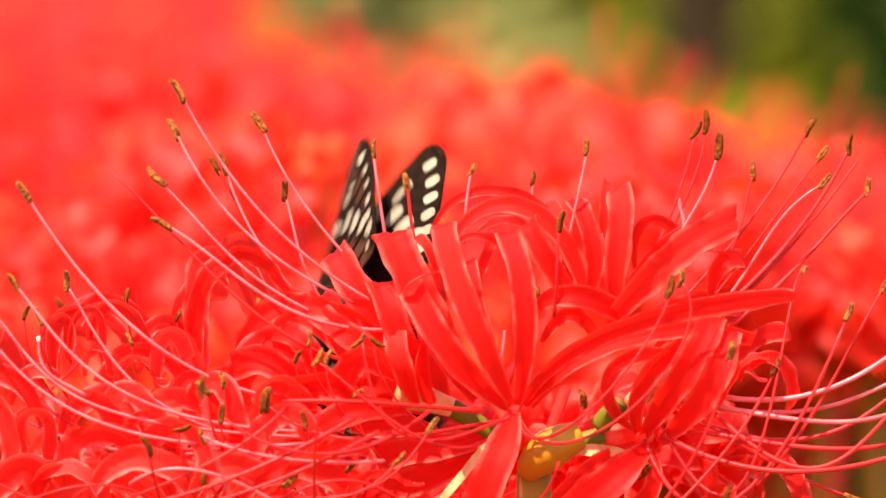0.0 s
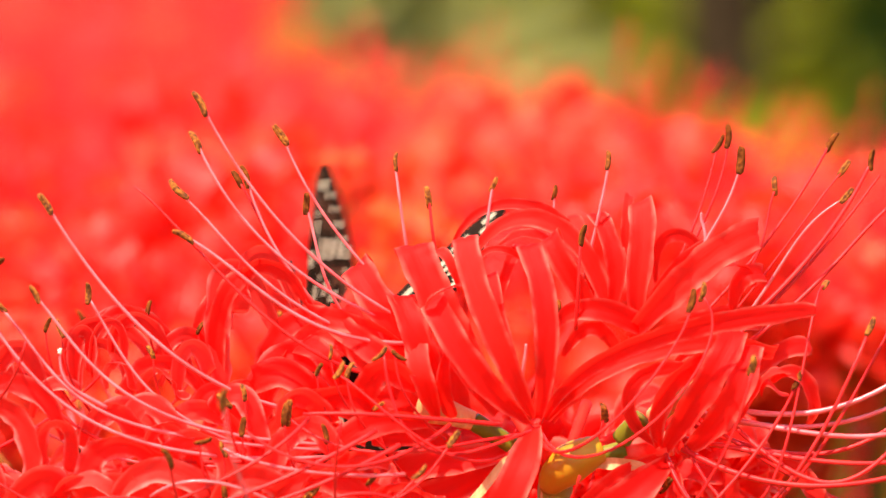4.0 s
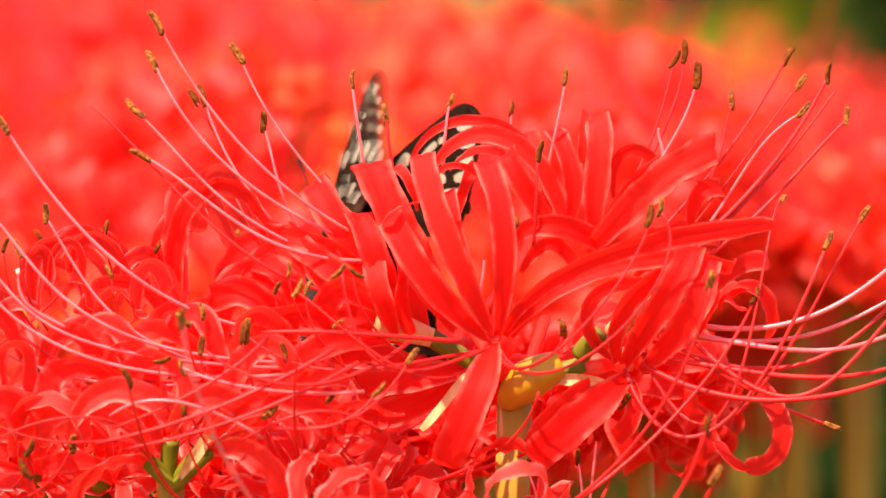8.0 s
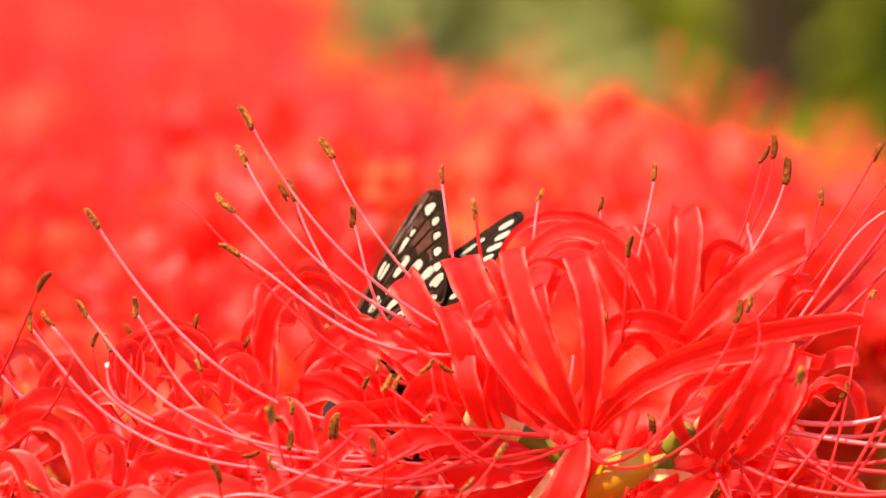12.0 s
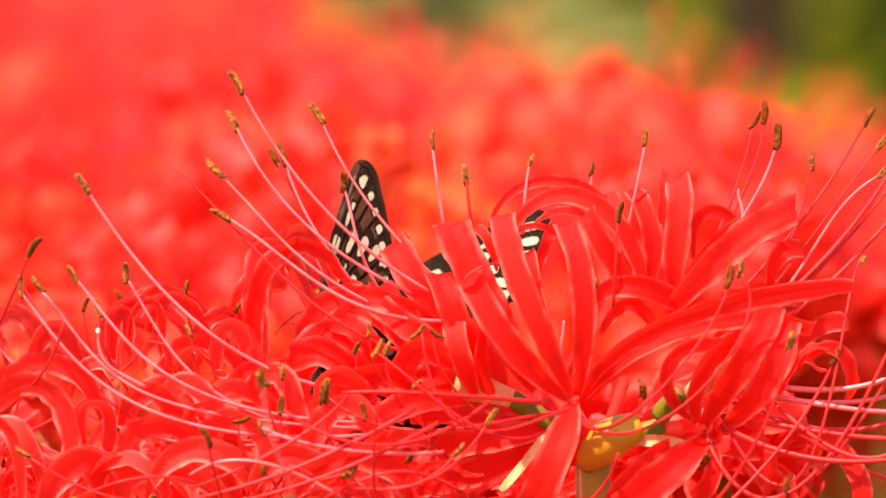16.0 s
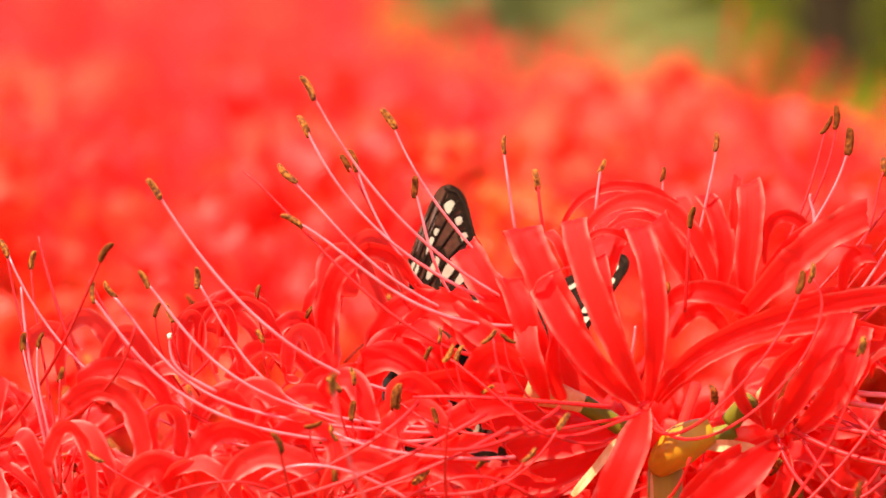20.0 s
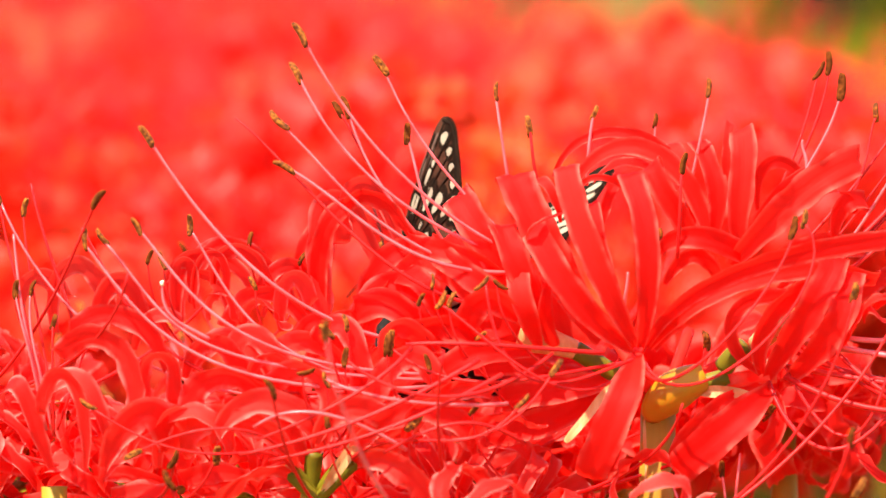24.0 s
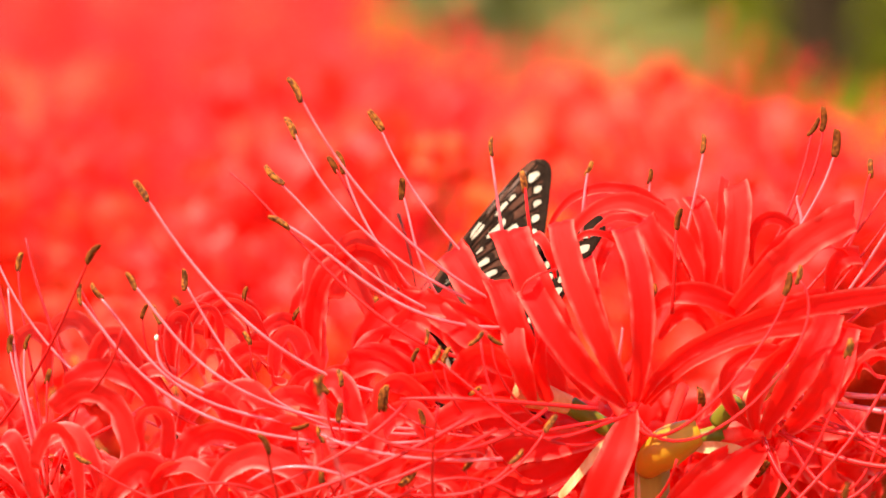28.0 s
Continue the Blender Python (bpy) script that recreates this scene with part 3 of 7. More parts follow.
lily = lily_at(21, -5, "red spider lily in full bloom, butterfly feeding behind it")
tube(lily, "stem", STEM, (21.9, -36.4, -455.8), (20.5, -22.8, -287.8), (19.7, -12.9, -147.7), (22.5, -4.8, -55), 3.6, 4.4, None, "smooth olive-brown flower stem")
tube(lily, "ovary", OVARY, (20.9, -7, -55.2), (22.6, -10.1, -51.0), (26.3, -12.6, -47.6), (33.8, -11.4, -45.0), 3.6, 4.2, lambda u: 0.8 + 0.5 * math.sin(3.1 * u), "yellow swollen ovary")
tube(lily, "pedicel", PEDICEL, (16.2, -7.7, -47.6), (9.2, -9, -43), (9.2, -9, -43), (2.2, -10.3, -38.4), 2.2, 2.4, None, "")
tube(lily, "flower_tube", BRACT, (2.2, -10.3, -38.4), (-4.7, -10.7, -36.1), (-4.7, -10.7, -36.1), (-11.7, -11.1, -33.8), 2.4, 4.4, None, "pale papery flower tube")
tube(lily, "pedicel", PEDICEL, (27.4, -7.8, -49), (33.7, -8.2, -47.2), (33.7, -8.2, -47.2), (39.9, -8.6, -45.3), 2.4, 2.2, None, "")
tube(lily, "flower_tube", PETAL, (38.6, -7.5, -46.2), (44.8, -8.6, -45), (44.8, -8.6, -45), (51.1, -9.7, -43.8), 2.4, 3.2, None, "")
tube(lily, "pedicel", TUBE_RED, (24.6, 0.6, -50.4), (34.5, 5, -46.6), (34.5, 5, -46.6), (44.4, 6.6, -40.8), 1.8, 2.2, None, "")
tube(lily, "pedicel", TUBE_RED, (20.4, -8.9, -48.1), (18.8, -12, -43.9), (18.8, -12, -43.9), (17.2, -15.1, -39.7), 2.4, 1.6, None, "")
tube(lily, "pedicel", TUBE_RED, (20.5, -2.1, -50.3), (15.6, 6.1, -43.5), (15.6, 6.1, -43.5), (10.8, 14.3, -36.6), 1.3, 1.5, None, "")
tube(lily, "pedicel", TUBE_RED, (24.7, -2.1, -50.3), (27.6, 7.2, -43.7), (27.6, 7.2, -43.7), (30.6, 16.6, -36.9), 1.3, 1.5, None, "")
tube(lily, "pedicel", TUBE_RED, (20.4, -4.4, -50.1), (11.4, -2.7, -50.3), (11.4, -2.7, -50.3), (2.2, -0.9, -50.5), 2.4, 3, None, "")
tube(lily, "flower_tube", BRACT, (46.7, -6, -38.0), (50.1, -9, -34.4), (51.1, -12, -32.4), (54.4, -16.6, -29.6), 2.4, 3.6, None, "")
# olive piece added in place of the shadowed dark green gap beside the ovary
tube(lily, "pedicel", PEDICEL, (38.7, -13.2, -42.4), (40.4, -15.1, -39.5), (42.4, -16.1, -38.0), (43.6, -16.6, -36.6), 2.6, 2.2, None, "")
petal(lily, (-4, -6, -40), (-12, -12, -34), (-19, -12, -31), (-26, -6, -33), 7.5, 60, 5, TO_EYE, 0.8)
petal(lily, (-2, -4, -45), (-8, -10, -42.5), (-15, -10, -41), (-22, -4, -43), 6, 40, 5, TO_EYE, 0.8)
petal(lily, (1, -3, -38), (-1, -8, -34), (-3, -8, -28), (-4, -3, -20), 5.5, 90, 4, TO_EYE, 0.8)
petal(lily, (13.4, -10.7, -43), (10.6, -13.5, -47.6), (5, -15.2, -54.4), (-0.6, -15.8, -60.6), 2.2, 0, 5, TO_EYE, 0.5, BRACT)
petal(lily, (30.1, -10.1, -49.4), (35.6, -14.6, -47.4), (41.2, -14.8, -48.8), (45.4, -12.5, -50.2), 3.2, 0, 5, TO_EYE, 0.4, BRACT)
petal(lily, (19.7, -7.1, -54), (19.7, -8.8, -60.8), (22.5, -9.4, -67.7), (20.1, -9.8, -79), 4, 0, 5, TO_EYE, 0.4, BRACT)
petal(lily, (16.7, -18, -36.8), (10.6, -33, -22.7), (2.3, -30, -6.4), (0.1, -22, 6.8), 6.6, 185, 3.5, TO_EYE, 0.7, full=0.86)
petal(lily, (15, -19, -37), (4.5, -33, -28.2), (-2.8, -33, -17.2), (-7.4, -27, -8.1), 6.9, 175, 4, TO_EYE, 0.8, full=0.86)
petal(lily, (18.1, -19, -36.7), (21.5, -33, -18.6), (20.2, -29, -3.8), (15.8, -22, 5.2), 6.2, 185, 3.5, TO_EYE, 0.6, full=0.86)
petal(lily, (19.5, -18, -36.8), (28, -37, -16.8), (51.4, -31, -12.6), (82.5, -20, -9.9), 5.4, -40, 6, TO_EYE, 1)
petal(lily, (20.3, -17, -37.2), (30.9, -30, -23), (43.4, -26, -17.9), (65.5, -16, -17.8), 4.4, 60, 5, TO_EYE, 1.2)
petal(lily, (17, -19, -38.9), (15.3, -35, -44.6), (11.8, -36, -51.4), (6.0, -30, -65.3), 8.8, 60, 6, TO_EYE, 0.5)
petal(lily, (15.9, -17, -38.3), (10.3, -20, -33.1), (4.1, -20, -29.6), (0.6, -12, -24.9), 3.7, 90, 4, TO_EYE, 1)
petal(lily, (-2.9, 9, 2.9), (1.4, 6, 19.1), (28.7, 6, 20.5), (35.9, 10, -11.9), 3.3, 40, 6, (0, -0.65, 0.75), 0.8)
petal(lily, (1.8, 4, -0), (8.3, 0, 16.3), (28.3, 0, 15.4), (34.9, 4, -9.9), 4.9, 40, 6, (0, -0.65, 0.75), 0.8)
petal(lily, (5.6, 8, -15.6), (8.4, 5, -8.3), (10.5, 5, -1.2), (12.8, 9, 2.4), 3, 120, 4, TO_EYE, 1)
petal(lily, (7, 10, 1.2), (10.5, 6, 6.4), (16.1, 6, 8.3), (20.1, 9, 5.2), 3.2, 60, 5, (0, -0.65, 0.75), 1)
petal(lily, (2.7, -2, -1.3), (3.4, -6, 4.6), (9, -8, 5.5), (13.5, -4, 1.8), 1.7, 30, 4, (0, -0.65, 0.75), 1)
petal(lily, (32.7, -6, -14.3), (29.8, -14, -7.9), (24.2, -18, 0.1), (21.4, -14, 6.3), 5.7, 175, 4, TO_EYE, 0.7, full=0.86)
petal(lily, (36, 4, -13.1), (39.1, 0, -3.6), (37, 0, 4.8), (33.3, 5, 10.9), 5.4, 140, 3.5, TO_EYE, 1.5)
petal(lily, (31.6, 6, -9.8), (31.5, 3, -2.5), (30.1, 3, 4.6), (27.3, 7, 9.9), 3.7, 120, 4, TO_EYE, 1)
petal(lily, (43, 2, -16.5), (41.4, -4, -4.7), (44.7, -4, 5.2), (43.7, 1, 14), 6.6, 190, 3, TO_EYE, 1, full=0.88)
petal(lily, (40.2, 3, -1.1), (39.3, 1, 6.1), (39.8, 1, 11.8), (40.7, 4, 15.5), 2.5, 150, 3, TO_EYE, 1)
petal(lily, (47.6, 8, -5.7), (45.6, 5, 8.6), (53.2, 4, 9.4), (59, 8, 2.4), 3.2, 40, 5, (0, -0.65, 0.75), 1.2)
petal(lily, (22.2, -10, -15.3), (26.2, -18, -7.5), (35.9, -18, -8.9), (44.5, -10, -15.3), 5.7, 30, 5, (0, -0.85, 0.5), 0.8)
petal(lily, (24.4, -6, -22.7), (28.5, -11, -13.1), (34, -11, -13.8), (36.9, -6, -19.9), 3.7, 30, 5, (0, -0.85, 0.5), 1.2)
petal(lily, (8.3, -8, -36.5), (-2.8, -20, -18.5), (-7.9, -19, -6.1), (-12.1, -13, 3.7), 9.8, 170, 4.5, TO_EYE, 0.7, full=0.86)
petal(lily, (-1.5, -6, -7.3), (-2.8, -10, -1.3), (-3.8, -10, 4), (-7.4, -6, 3.4), 2.7, 60, 4, (0, -0.65, 0.75), 1.5)
petal(lily, (-9.7, -27, -9.5), (-8.7, -31, -4.7), (-4.9, -30, -4.8), (-1.4, -22, -3.3), 2.5, 20, 5, (0, -0.65, 0.75), 0.8)
petal(lily, (-7, -14, -37.2), (-8.8, -24, -29.2), (-11.5, -26, -24.8), (-12.1, -20, -18.2), 5.7, 170, 4, TO_EYE, 0.8, full=0.84)
petal(lily, (-3.5, -20, -18.5), (-5.6, -22, -23.8), (-6.3, -22, -29.4), (-2.9, -14, -37.2), 3.7, 0, 4, TO_EYE, 1)
petal(lily, (-13.3, -12, -24.9), (-17.4, -18, -13.1), (-22.9, -16, -6.3), (-26.5, -10, -1), 8.1, 150, 5, TO_EYE, 1, full=0.82)
petal(lily, (-11.8, -20, -29.6), (-17.3, -28, -23.2), (-21.4, -28, -21.8), (-24, -24, -29.2), 6.9, 60, 5, TO_EYE, 1)
petal(lily, (-6.3, -16, -32.8), (-17.3, -24, -22.2), (-25.6, -22, -18.3), (-32.7, -14, -12.8), 6.2, 130, 5, TO_EYE, 1)
petal(lily, (-16, -14, -19.1), (-22.9, -19, -13), (-31.2, -18, -13.1), (-37.6, -12, -11.6), 5.2, 150, 4.5, TO_EYE, 1.2)
petal(lily, (-51.3, 0, -31.8), (-49.9, -6, -19.9), (-44, -8, -13.4), (-36.9, -2, -13), 5.9, 120, 4.5, (0, -0.65, 0.75), 1.2)
petal(lily, (-60.3, 4, -32.2), (-63.8, -1, -17.5), (-60.9, -4, -5.3), (-53.3, 0, -2.4), 5.4, 0, 5, TO_EYE, 1.3)
petal(lily, (-56.9, 2, -8), (-53.9, -2, 2.2), (-45.4, -5, 2.5), (-39.1, -8, -9.2), 5.2, 30, 5, (0.3, -0.7, 0.6), 1, full=0.85)
petal(lily, (-62.7, 6, -32.4), (-68.2, 3, -22.2), (-66.8, 3, -15.1), (-63, 7, -9.9), 3.7, 150, 4, TO_EYE, 1)
petal(lily, (-31.4, -10, -37.7), (-36.8, -18, -29.8), (-43.7, -18, -22.8), (-50.9, -12, -27.7), 7.4, 110, 5, TO_EYE, 1.2)
petal(lily, (-28.6, -12, -33.3), (-31.2, -20, -25.4), (-34, -20, -19.9), (-39.7, -14, -19.1), 6.2, 110, 5, TO_EYE, 1.2)
petal(lily, (-18.8, -16, -37), (-25.6, -24, -30.6), (-32.5, -24, -27.8), (-39.6, -20, -35.2), 6.9, 90, 5, TO_EYE, 1.2)
petal(lily, (-9.1, -18, -38.2), (-17.3, -27, -35.8), (-25.6, -27, -37.2), (-32.6, -22, -43.3), 6.4, 90, 5, TO_EYE, 1.2)
petal(lily, (40.4, -8, -17.6), (46.3, -19, -10.2), (55.9, -20, 3), (70.3, -12, 7.8), 8.1, 120, 5, TO_EYE, 1, full=0.86)
petal(lily, (44, -2, -15.4), (48, -8, -4.3), (52.2, -8, 1.3), (58.6, -2, 3.9), 3.7, 60, 5, TO_EYE, 1)
petal(lily, (56.4, -8, -8.5), (60.3, -14, -1), (62.4, -14, 3.2), (69.5, -10, -0.6), 4.9, 90, 4, (0, -0.65, 0.75), 1.2)
petal(lily, (66, -10, -11.1), (65.9, -13, -3.8), (68.6, -14, -0.3), (73, -10, -1.6), 4.9, 150, 3.5, TO_EYE, 1, full=0.85)
petal(lily, (49.4, -12, -45.2), (55.8, -25, -31.9), (63.4, -25, -22.1), (65.8, -17, -16), 7.4, 120, 4.5, TO_EYE, 1, full=0.84)
petal(lily, (53.5, -12, -46.6), (64.2, -24, -36.1), (69, -24, -26.4), (69.7, -17, -19.6), 7.1, 150, 4, TO_EYE, 1.2, full=0.85)
petal(lily, (47.9, -13, -44.4), (44.9, -22, -33.6), (50.3, -24, -25), (58.9, -17, -23), 5.9, 90, 5, TO_EYE, 1)
petal(lily, (46.8, -14, -43.5), (36.5, -24, -36.1), (37.2, -24, -23.6), (52, -16, -24.5), 3.9, 60, 5, TO_EYE, 1)
petal(lily, (21.5, -14, -37.9), (25.5, -22, -29.4), (32.4, -22, -22.5), (39.5, -14, -21.2), 4.9, 40, 5, TO_EYE, 1)
petal(lily, (48.2, -4, -20.1), (53.5, -11, -13.8), (60.4, -12, -11.6), (71.8, -6, -13.6), 5.9, 60, 5, TO_EYE, 1)
petal(lily, (52.3, -6, -24.1), (59, -13, -16.4), (63.2, -13, -17.8), (74.8, -8, -21.4), 4.4, 110, 4, TO_EYE, 1)
petal(lily, (64.6, -14, -40.8), (73.3, -20, -32.4), (71, -24, -22.3), (79.5, -20, -24.9), 4.7, 0, 5, (0.1, -0.6, 0.8), 0.8)
petal(lily, (75.4, -20, -27.5), (80.8, -22, -19.7), (87.9, -18, -31.2), (85.2, -12, -38.9), 4.9, 30, 4, (0.3, -0.6, 0.7), 0.8)
petal(lily, (72.9, -14, -31.7), (72, -18, -27.7), (74.1, -18, -25.7), (77, -14, -30.3), 3.2, 60, 4, (0, -0.65, 0.75), 1)
petal(lily, (50, -14, -47.7), (43.4, -26, -52.6), (37.9, -27, -56.6), (28.3, -22, -65.6), 9.1, 60, 6, TO_EYE, 0.6)
petal(lily, (50.8, -12, -48.7), (53.3, -20, -53.3), (51.9, -20, -58.9), (47.7, -14, -62.5), 4.9, 60, 5, TO_EYE, 0.8)
petal(lily, (48.7, -10, -46.8), (38.1, -16, -51), (31.2, -18, -55), (27.1, -14, -63.9), 5.4, 60, 5, TO_EYE, 1)
petal(lily, (68.9, -11, -45.3), (90.1, -18, -47.3), (94.4, -20, -70.1), (78.8, -16, -70.3), 5.2, 0, 4, (0.2, -0.8, 0.5), 0.6, full=0.9)
petal(lily, (13.2, -8, -44.2), (4.8, -12, -48.7), (-3.6, -14, -47), (-14.7, -8, -50.6), 7.4, 80, 5, TO_EYE, 1)
petal(lily, (11.8, -4, -46.1), (3.4, -8, -53.4), (-3.6, -10, -57.4), (-17.6, -4, -59.5), 7.4, 60, 5, TO_EYE, 1)
stamen(lily, (-13.1, -14, -14), (-40.3, -23.8, 0.5), (-55.4, -19, 22.4), (-64.2, -16.3, 39.5), None, 7)
stamen(lily, (-13.1, -13, -15.5), (-44.9, -20.9, -3.8), (-58.7, -17.7, 15.1), (-65.4, -14.8, 29.9))
stamen(lily, (-20, -11.1, -19.9), (-51, -21, -7.4), (-55.3, -17.1, 4.8), (-69.8, -14.7, 18.1), None, 6.6)
stamen(lily, (-13, -15.6, -18.6), (-41.5, -28.7, -18), (-52.2, -23, -0.6), (-67.8, -21.4, 7.8), None, 6.2, 1.25)
stamen(lily, (-42.9, -17, -34.9), (-71.4, -31.7, -27.2), (-89.5, -24.1, -4.6), (-101.8, -22, 15.2), None, 6, 1.25)
pistil(lily, (-11.7, -15.1, -26.4), (-40.8, -29.2, -30.4), (-65.7, -20.4, 8.6), (-81.1, -15.7, 19.9), True)
stamen(lily, (-11.7, -7, -13.3), (-26.9, -12.7, 1), (-38.4, -6.3, 14.7), (-44.9, -3.1, 30.9), (-0.35, 0, 0.5), 6.2, 0.95)
stamen(lily, (-31.5, 3.2, -17), (-45.8, 0.5, -3.5), (-48.8, 2.8, 7.4), (-56, 5.2, 19.4), None, 5, 1, True, True)
stamen(lily, (-34.2, 1.1, -14), (-45.9, -3.7, -0.1), (-51.2, -0.1, 10.3), (-54, 1.8, 20.1), None, 6, 1.0, False, True)
stamen(lily, (-25.8, 1.9, -18.3), (-36.5, -3.9, -7.2), (-36.4, -2.6, 6.3), (-39.3, 0, 13.5), (0.05, 0, 1), 5.6, 1.0, False, True)
stamen(lily, (-58.3, 7.8, -17.5), (-57.5, 5.7, -8), (-54.1, 5.2, -0.7), (-53, 5.9, 0.9), (0.6, 0, 0.8), 4.6, 0.8, False, True)
stamen(lily, (-13.1, -3.8, -3.7), (-14.9, -11.1, 6.2), (-16.3, -6.1, 17.3), (-17.3, -4.9, 24.2), (0, 0, 1), 5, 1.05)
stamen(lily, (-5.5, -0.5, -5.4), (-8.5, -7, 7.3), (-8.2, -3.9, 11.3), (-8.9, -3.3, 15.4), (-0.15, 0, 1), 5.6, 1.2, True)
stamen(lily, (5.1, 8.2, 0.8), (5.6, 4.1, 12.1), (6.2, 7, 14.3), (6.7, 7.4, 17.8), (0.4, 0, 0.8), 4.2)
stamen(lily, (20.6, 10.3, -2.2), (22.1, 7.2, 11.4), (22.1, 10, 12.8), (22.2, 9.5, 15.6), (0.2, 0, 1), 4, 0.8, False, True)
stamen(lily, (29.6, 5.4, -4.6), (32.6, 1.1, 9.6), (35.2, 3.5, 20.3), (35.5, 4.4, 24.1), (0.08, 0, 1), 5)
stamen(lily, (27.2, -15.3, -15.2), (28.2, -19.6, -1.2), (27.8, -17.7, 4), (28.5, -16.8, 7.2), (0.2, 0, 1), 5.6, 1.2, True, True)
stamen(lily, (48.5, -0.1, -13.9), (62.3, -1.7, 11.7), (64.4, -0.4, 11.1), (68.3, 2.1, 24.3), (0.08, 0, 1), 7, 1.0, False, True)
stamen(lily, (55.6, 5.3, -6), (63.2, 4.3, 7.5), (57.6, 5.8, 8.6), (58.8, 5.7, 12), None, 0, 1.1)
stamen(lily, (43.1, 8.7, -20.4), (56, 11.8, 1.4), (64.6, 14.2, 15.8), (65.8, 16.5, 29.2), (0.05, 0, 1), 6, 1.1, True, True)
stamen(lily, (43.2, 10, -19.1), (57.3, 15.3, 4.6), (59.6, 15.9, 13.4), (63.1, 18.7, 27.2), (0.5, 0, 0.8), 5.6, 1.1, True, True)
stamen(lily, (58.5, 4.1, -20), (77.8, 7.2, 2.9), (73.9, 9, 9.5), (77.2, 10.8, 17.3), (-0.05, 0, 1), 5, 1.0, True)
stamen(lily, (51.4, 2.8, -21.2), (73.1, 9.8, -0.8), (84.6, 14.8, 16.1), (91, 17.6, 28.1), (0.5, 0, 0.9), 5.6, 1.1, True, True)
stamen(lily, (59.6, -4.1, -20.5), (81.4, 1.4, 5.1), (86.3, 2, 14.3), (93.4, 4.3, 22.3), (0.5, 0, 0.7), 5, 0.8, True)
stamen(lily, (61, -4.4, -23.3), (80.5, 2.1, -2.3), (79.7, -1, 8.5), (94, 2.5, 15.8), (0.6, 0, 0.7), 5, 1.0)
stamen(lily, (52.7, -1.3, -27.9), (81.5, 5.6, -8.8), (95.3, 10.9, 11.6), (101.1, 13.7, 23.7), (0.1, 0, 1), 5.4, 1.68, True, True)
stamen(lily, (55.4, -2.7, -30.5), (87, 4.4, -9.9), (92.2, 8.8, 0.6), (105.8, 11.6, 13.3), (0.15, 0, 1), 5, 1.54, True)
pistil(lily, (54, -2.6, -29.1), (79, 6.4, -10.8), (91.7, 10, 5), (103.5, 13.5, 20.9), True)
stamen(lily, (77.2, -17.8, -56.9), (91.4, -21.3, -41.3), (99.4, -15.8, -23.2), (108.1, -12.4, -8.8), (0.5, 0, 0.8), 5, 1.12, True)
stamen(lily, (55.2, -11, -32.5), (91.1, -23.9, -42.4), (107.2, -17.2, -28.4), (127.2, -13.7, -9.8), None, 6, 1.75)
stamen(lily, (52.4, -10.1, -35.4), (94.6, -20.8, -45.2), (104.1, -15.8, -33.8), (130.2, -12.3, -21.1), None, 6, 1.54)
stamen(lily, (53.8, -11.2, -35.2), (99.6, -28.2, -42.9), (103.1, -20.2, -44.1), (131.2, -17.7, -28.9), None, 6, 1.68)
stamen(lily, (53.8, -10.3, -38.1), (92.9, -22.7, -55.4), (105.8, -14.9, -41.6), (129, -9.5, -15.8), None, 6, 1.54, True)
stamen(lily, (52.4, -11.8, -42.2), (94, -30.8, -47.8), (103.8, -21.5, -50.6), (129.7, -19.8, -39.9), None, 6, 1.68, True)
stamen(lily, (53.7, -13.2, -44.8), (81.1, -37.2, -59.2), (114.2, -24.2, -50.5), (132.2, -23.1, -38.1), None, 6, 1.82, True)
stamen(lily, (64.8, -14.9, -37.6), (94.4, -36.2, -64.9), (98.8, -23.8, -48.4), (125.2, -22.7, -20.1), None, 6, 1.54, True)
stamen(lily, (53, -12.9, -41.3), (79.6, -35.4, -96.1), (82.3, -22.2, -3.2), (88.8, -5.1, -5), None, 5, 1.0, True)
stamen(lily, (49.6, -13.4, -46.2), (53.3, -25.8, -57.5), (69.9, -29.3, -86.5), (99.1, -18.8, -14.9), None, 5, 1.47, True)
stamen(lily, (16.1, -20.9, -39.7), (4, -47.8, -40.6), (-16.1, -39.1, -54.8), (-19.7, -36.6, -18.7), (-0.5, 0, -0.5), 5, 1.1, True)
stamen(lily, (16.1, -21, -40.4), (0.4, -50.5, -55.9), (-19.2, -39.8, -30.7), (-30.7, -35.9, -24.2), (0.4, 0, 0.7), 5, 1.0, True)
stamen(lily, (14.7, -21, -40.4), (-6.7, -45.8, -40.3), (-25.9, -38.3, -49.1), (-43.2, -32.2, -35), (0.1, 0, 1), 6.5, 1.1, True)
stamen(lily, (18.1, -21, -40.4), (22.9, -50.7, -54.2), (53.9, -37.7, -18.4), (54.9, -35.6, -7.1), (0.25, 0, 1), 6, 1.1, True, True)
stamen(lily, (18.8, -21, -40.4), (29.4, -50.3, -57.7), (70.4, -34.4, -18.4), (57.7, -33.1, -5.2), (0.2, 0, 1), 5, 1.0, True)
stamen(lily, (20.3, -16.1, -37.5), (22.2, -17.6, -28.5), (22.1, -15.9, -21.9), (23.1, -10.3, -11.5), (0, 0, 1), 4.4, 0.9, True, True)
stamen(lily, (13.3, -19.3, -34.3), (14.2, -27.5, -21.9), (14.7, -24.6, -22.1), (15, -24.8, -17.8), None, 0, 1.2)
stamen(lily, (46.8, -11.2, -35.2), (53.8, -15.3, -30.6), (73.4, -19.8, -51), (99.9, -11.1, -60.5), None, 5, 1.4, True)
stamen(lily, (-31, -21.2, -43.2), (-83.9, -36.3, -40), (-91.5, -29.1, -21.8), (-104.2, -27.3, -6.5), (-0.35, 0, 0.7), 5, 1.15)
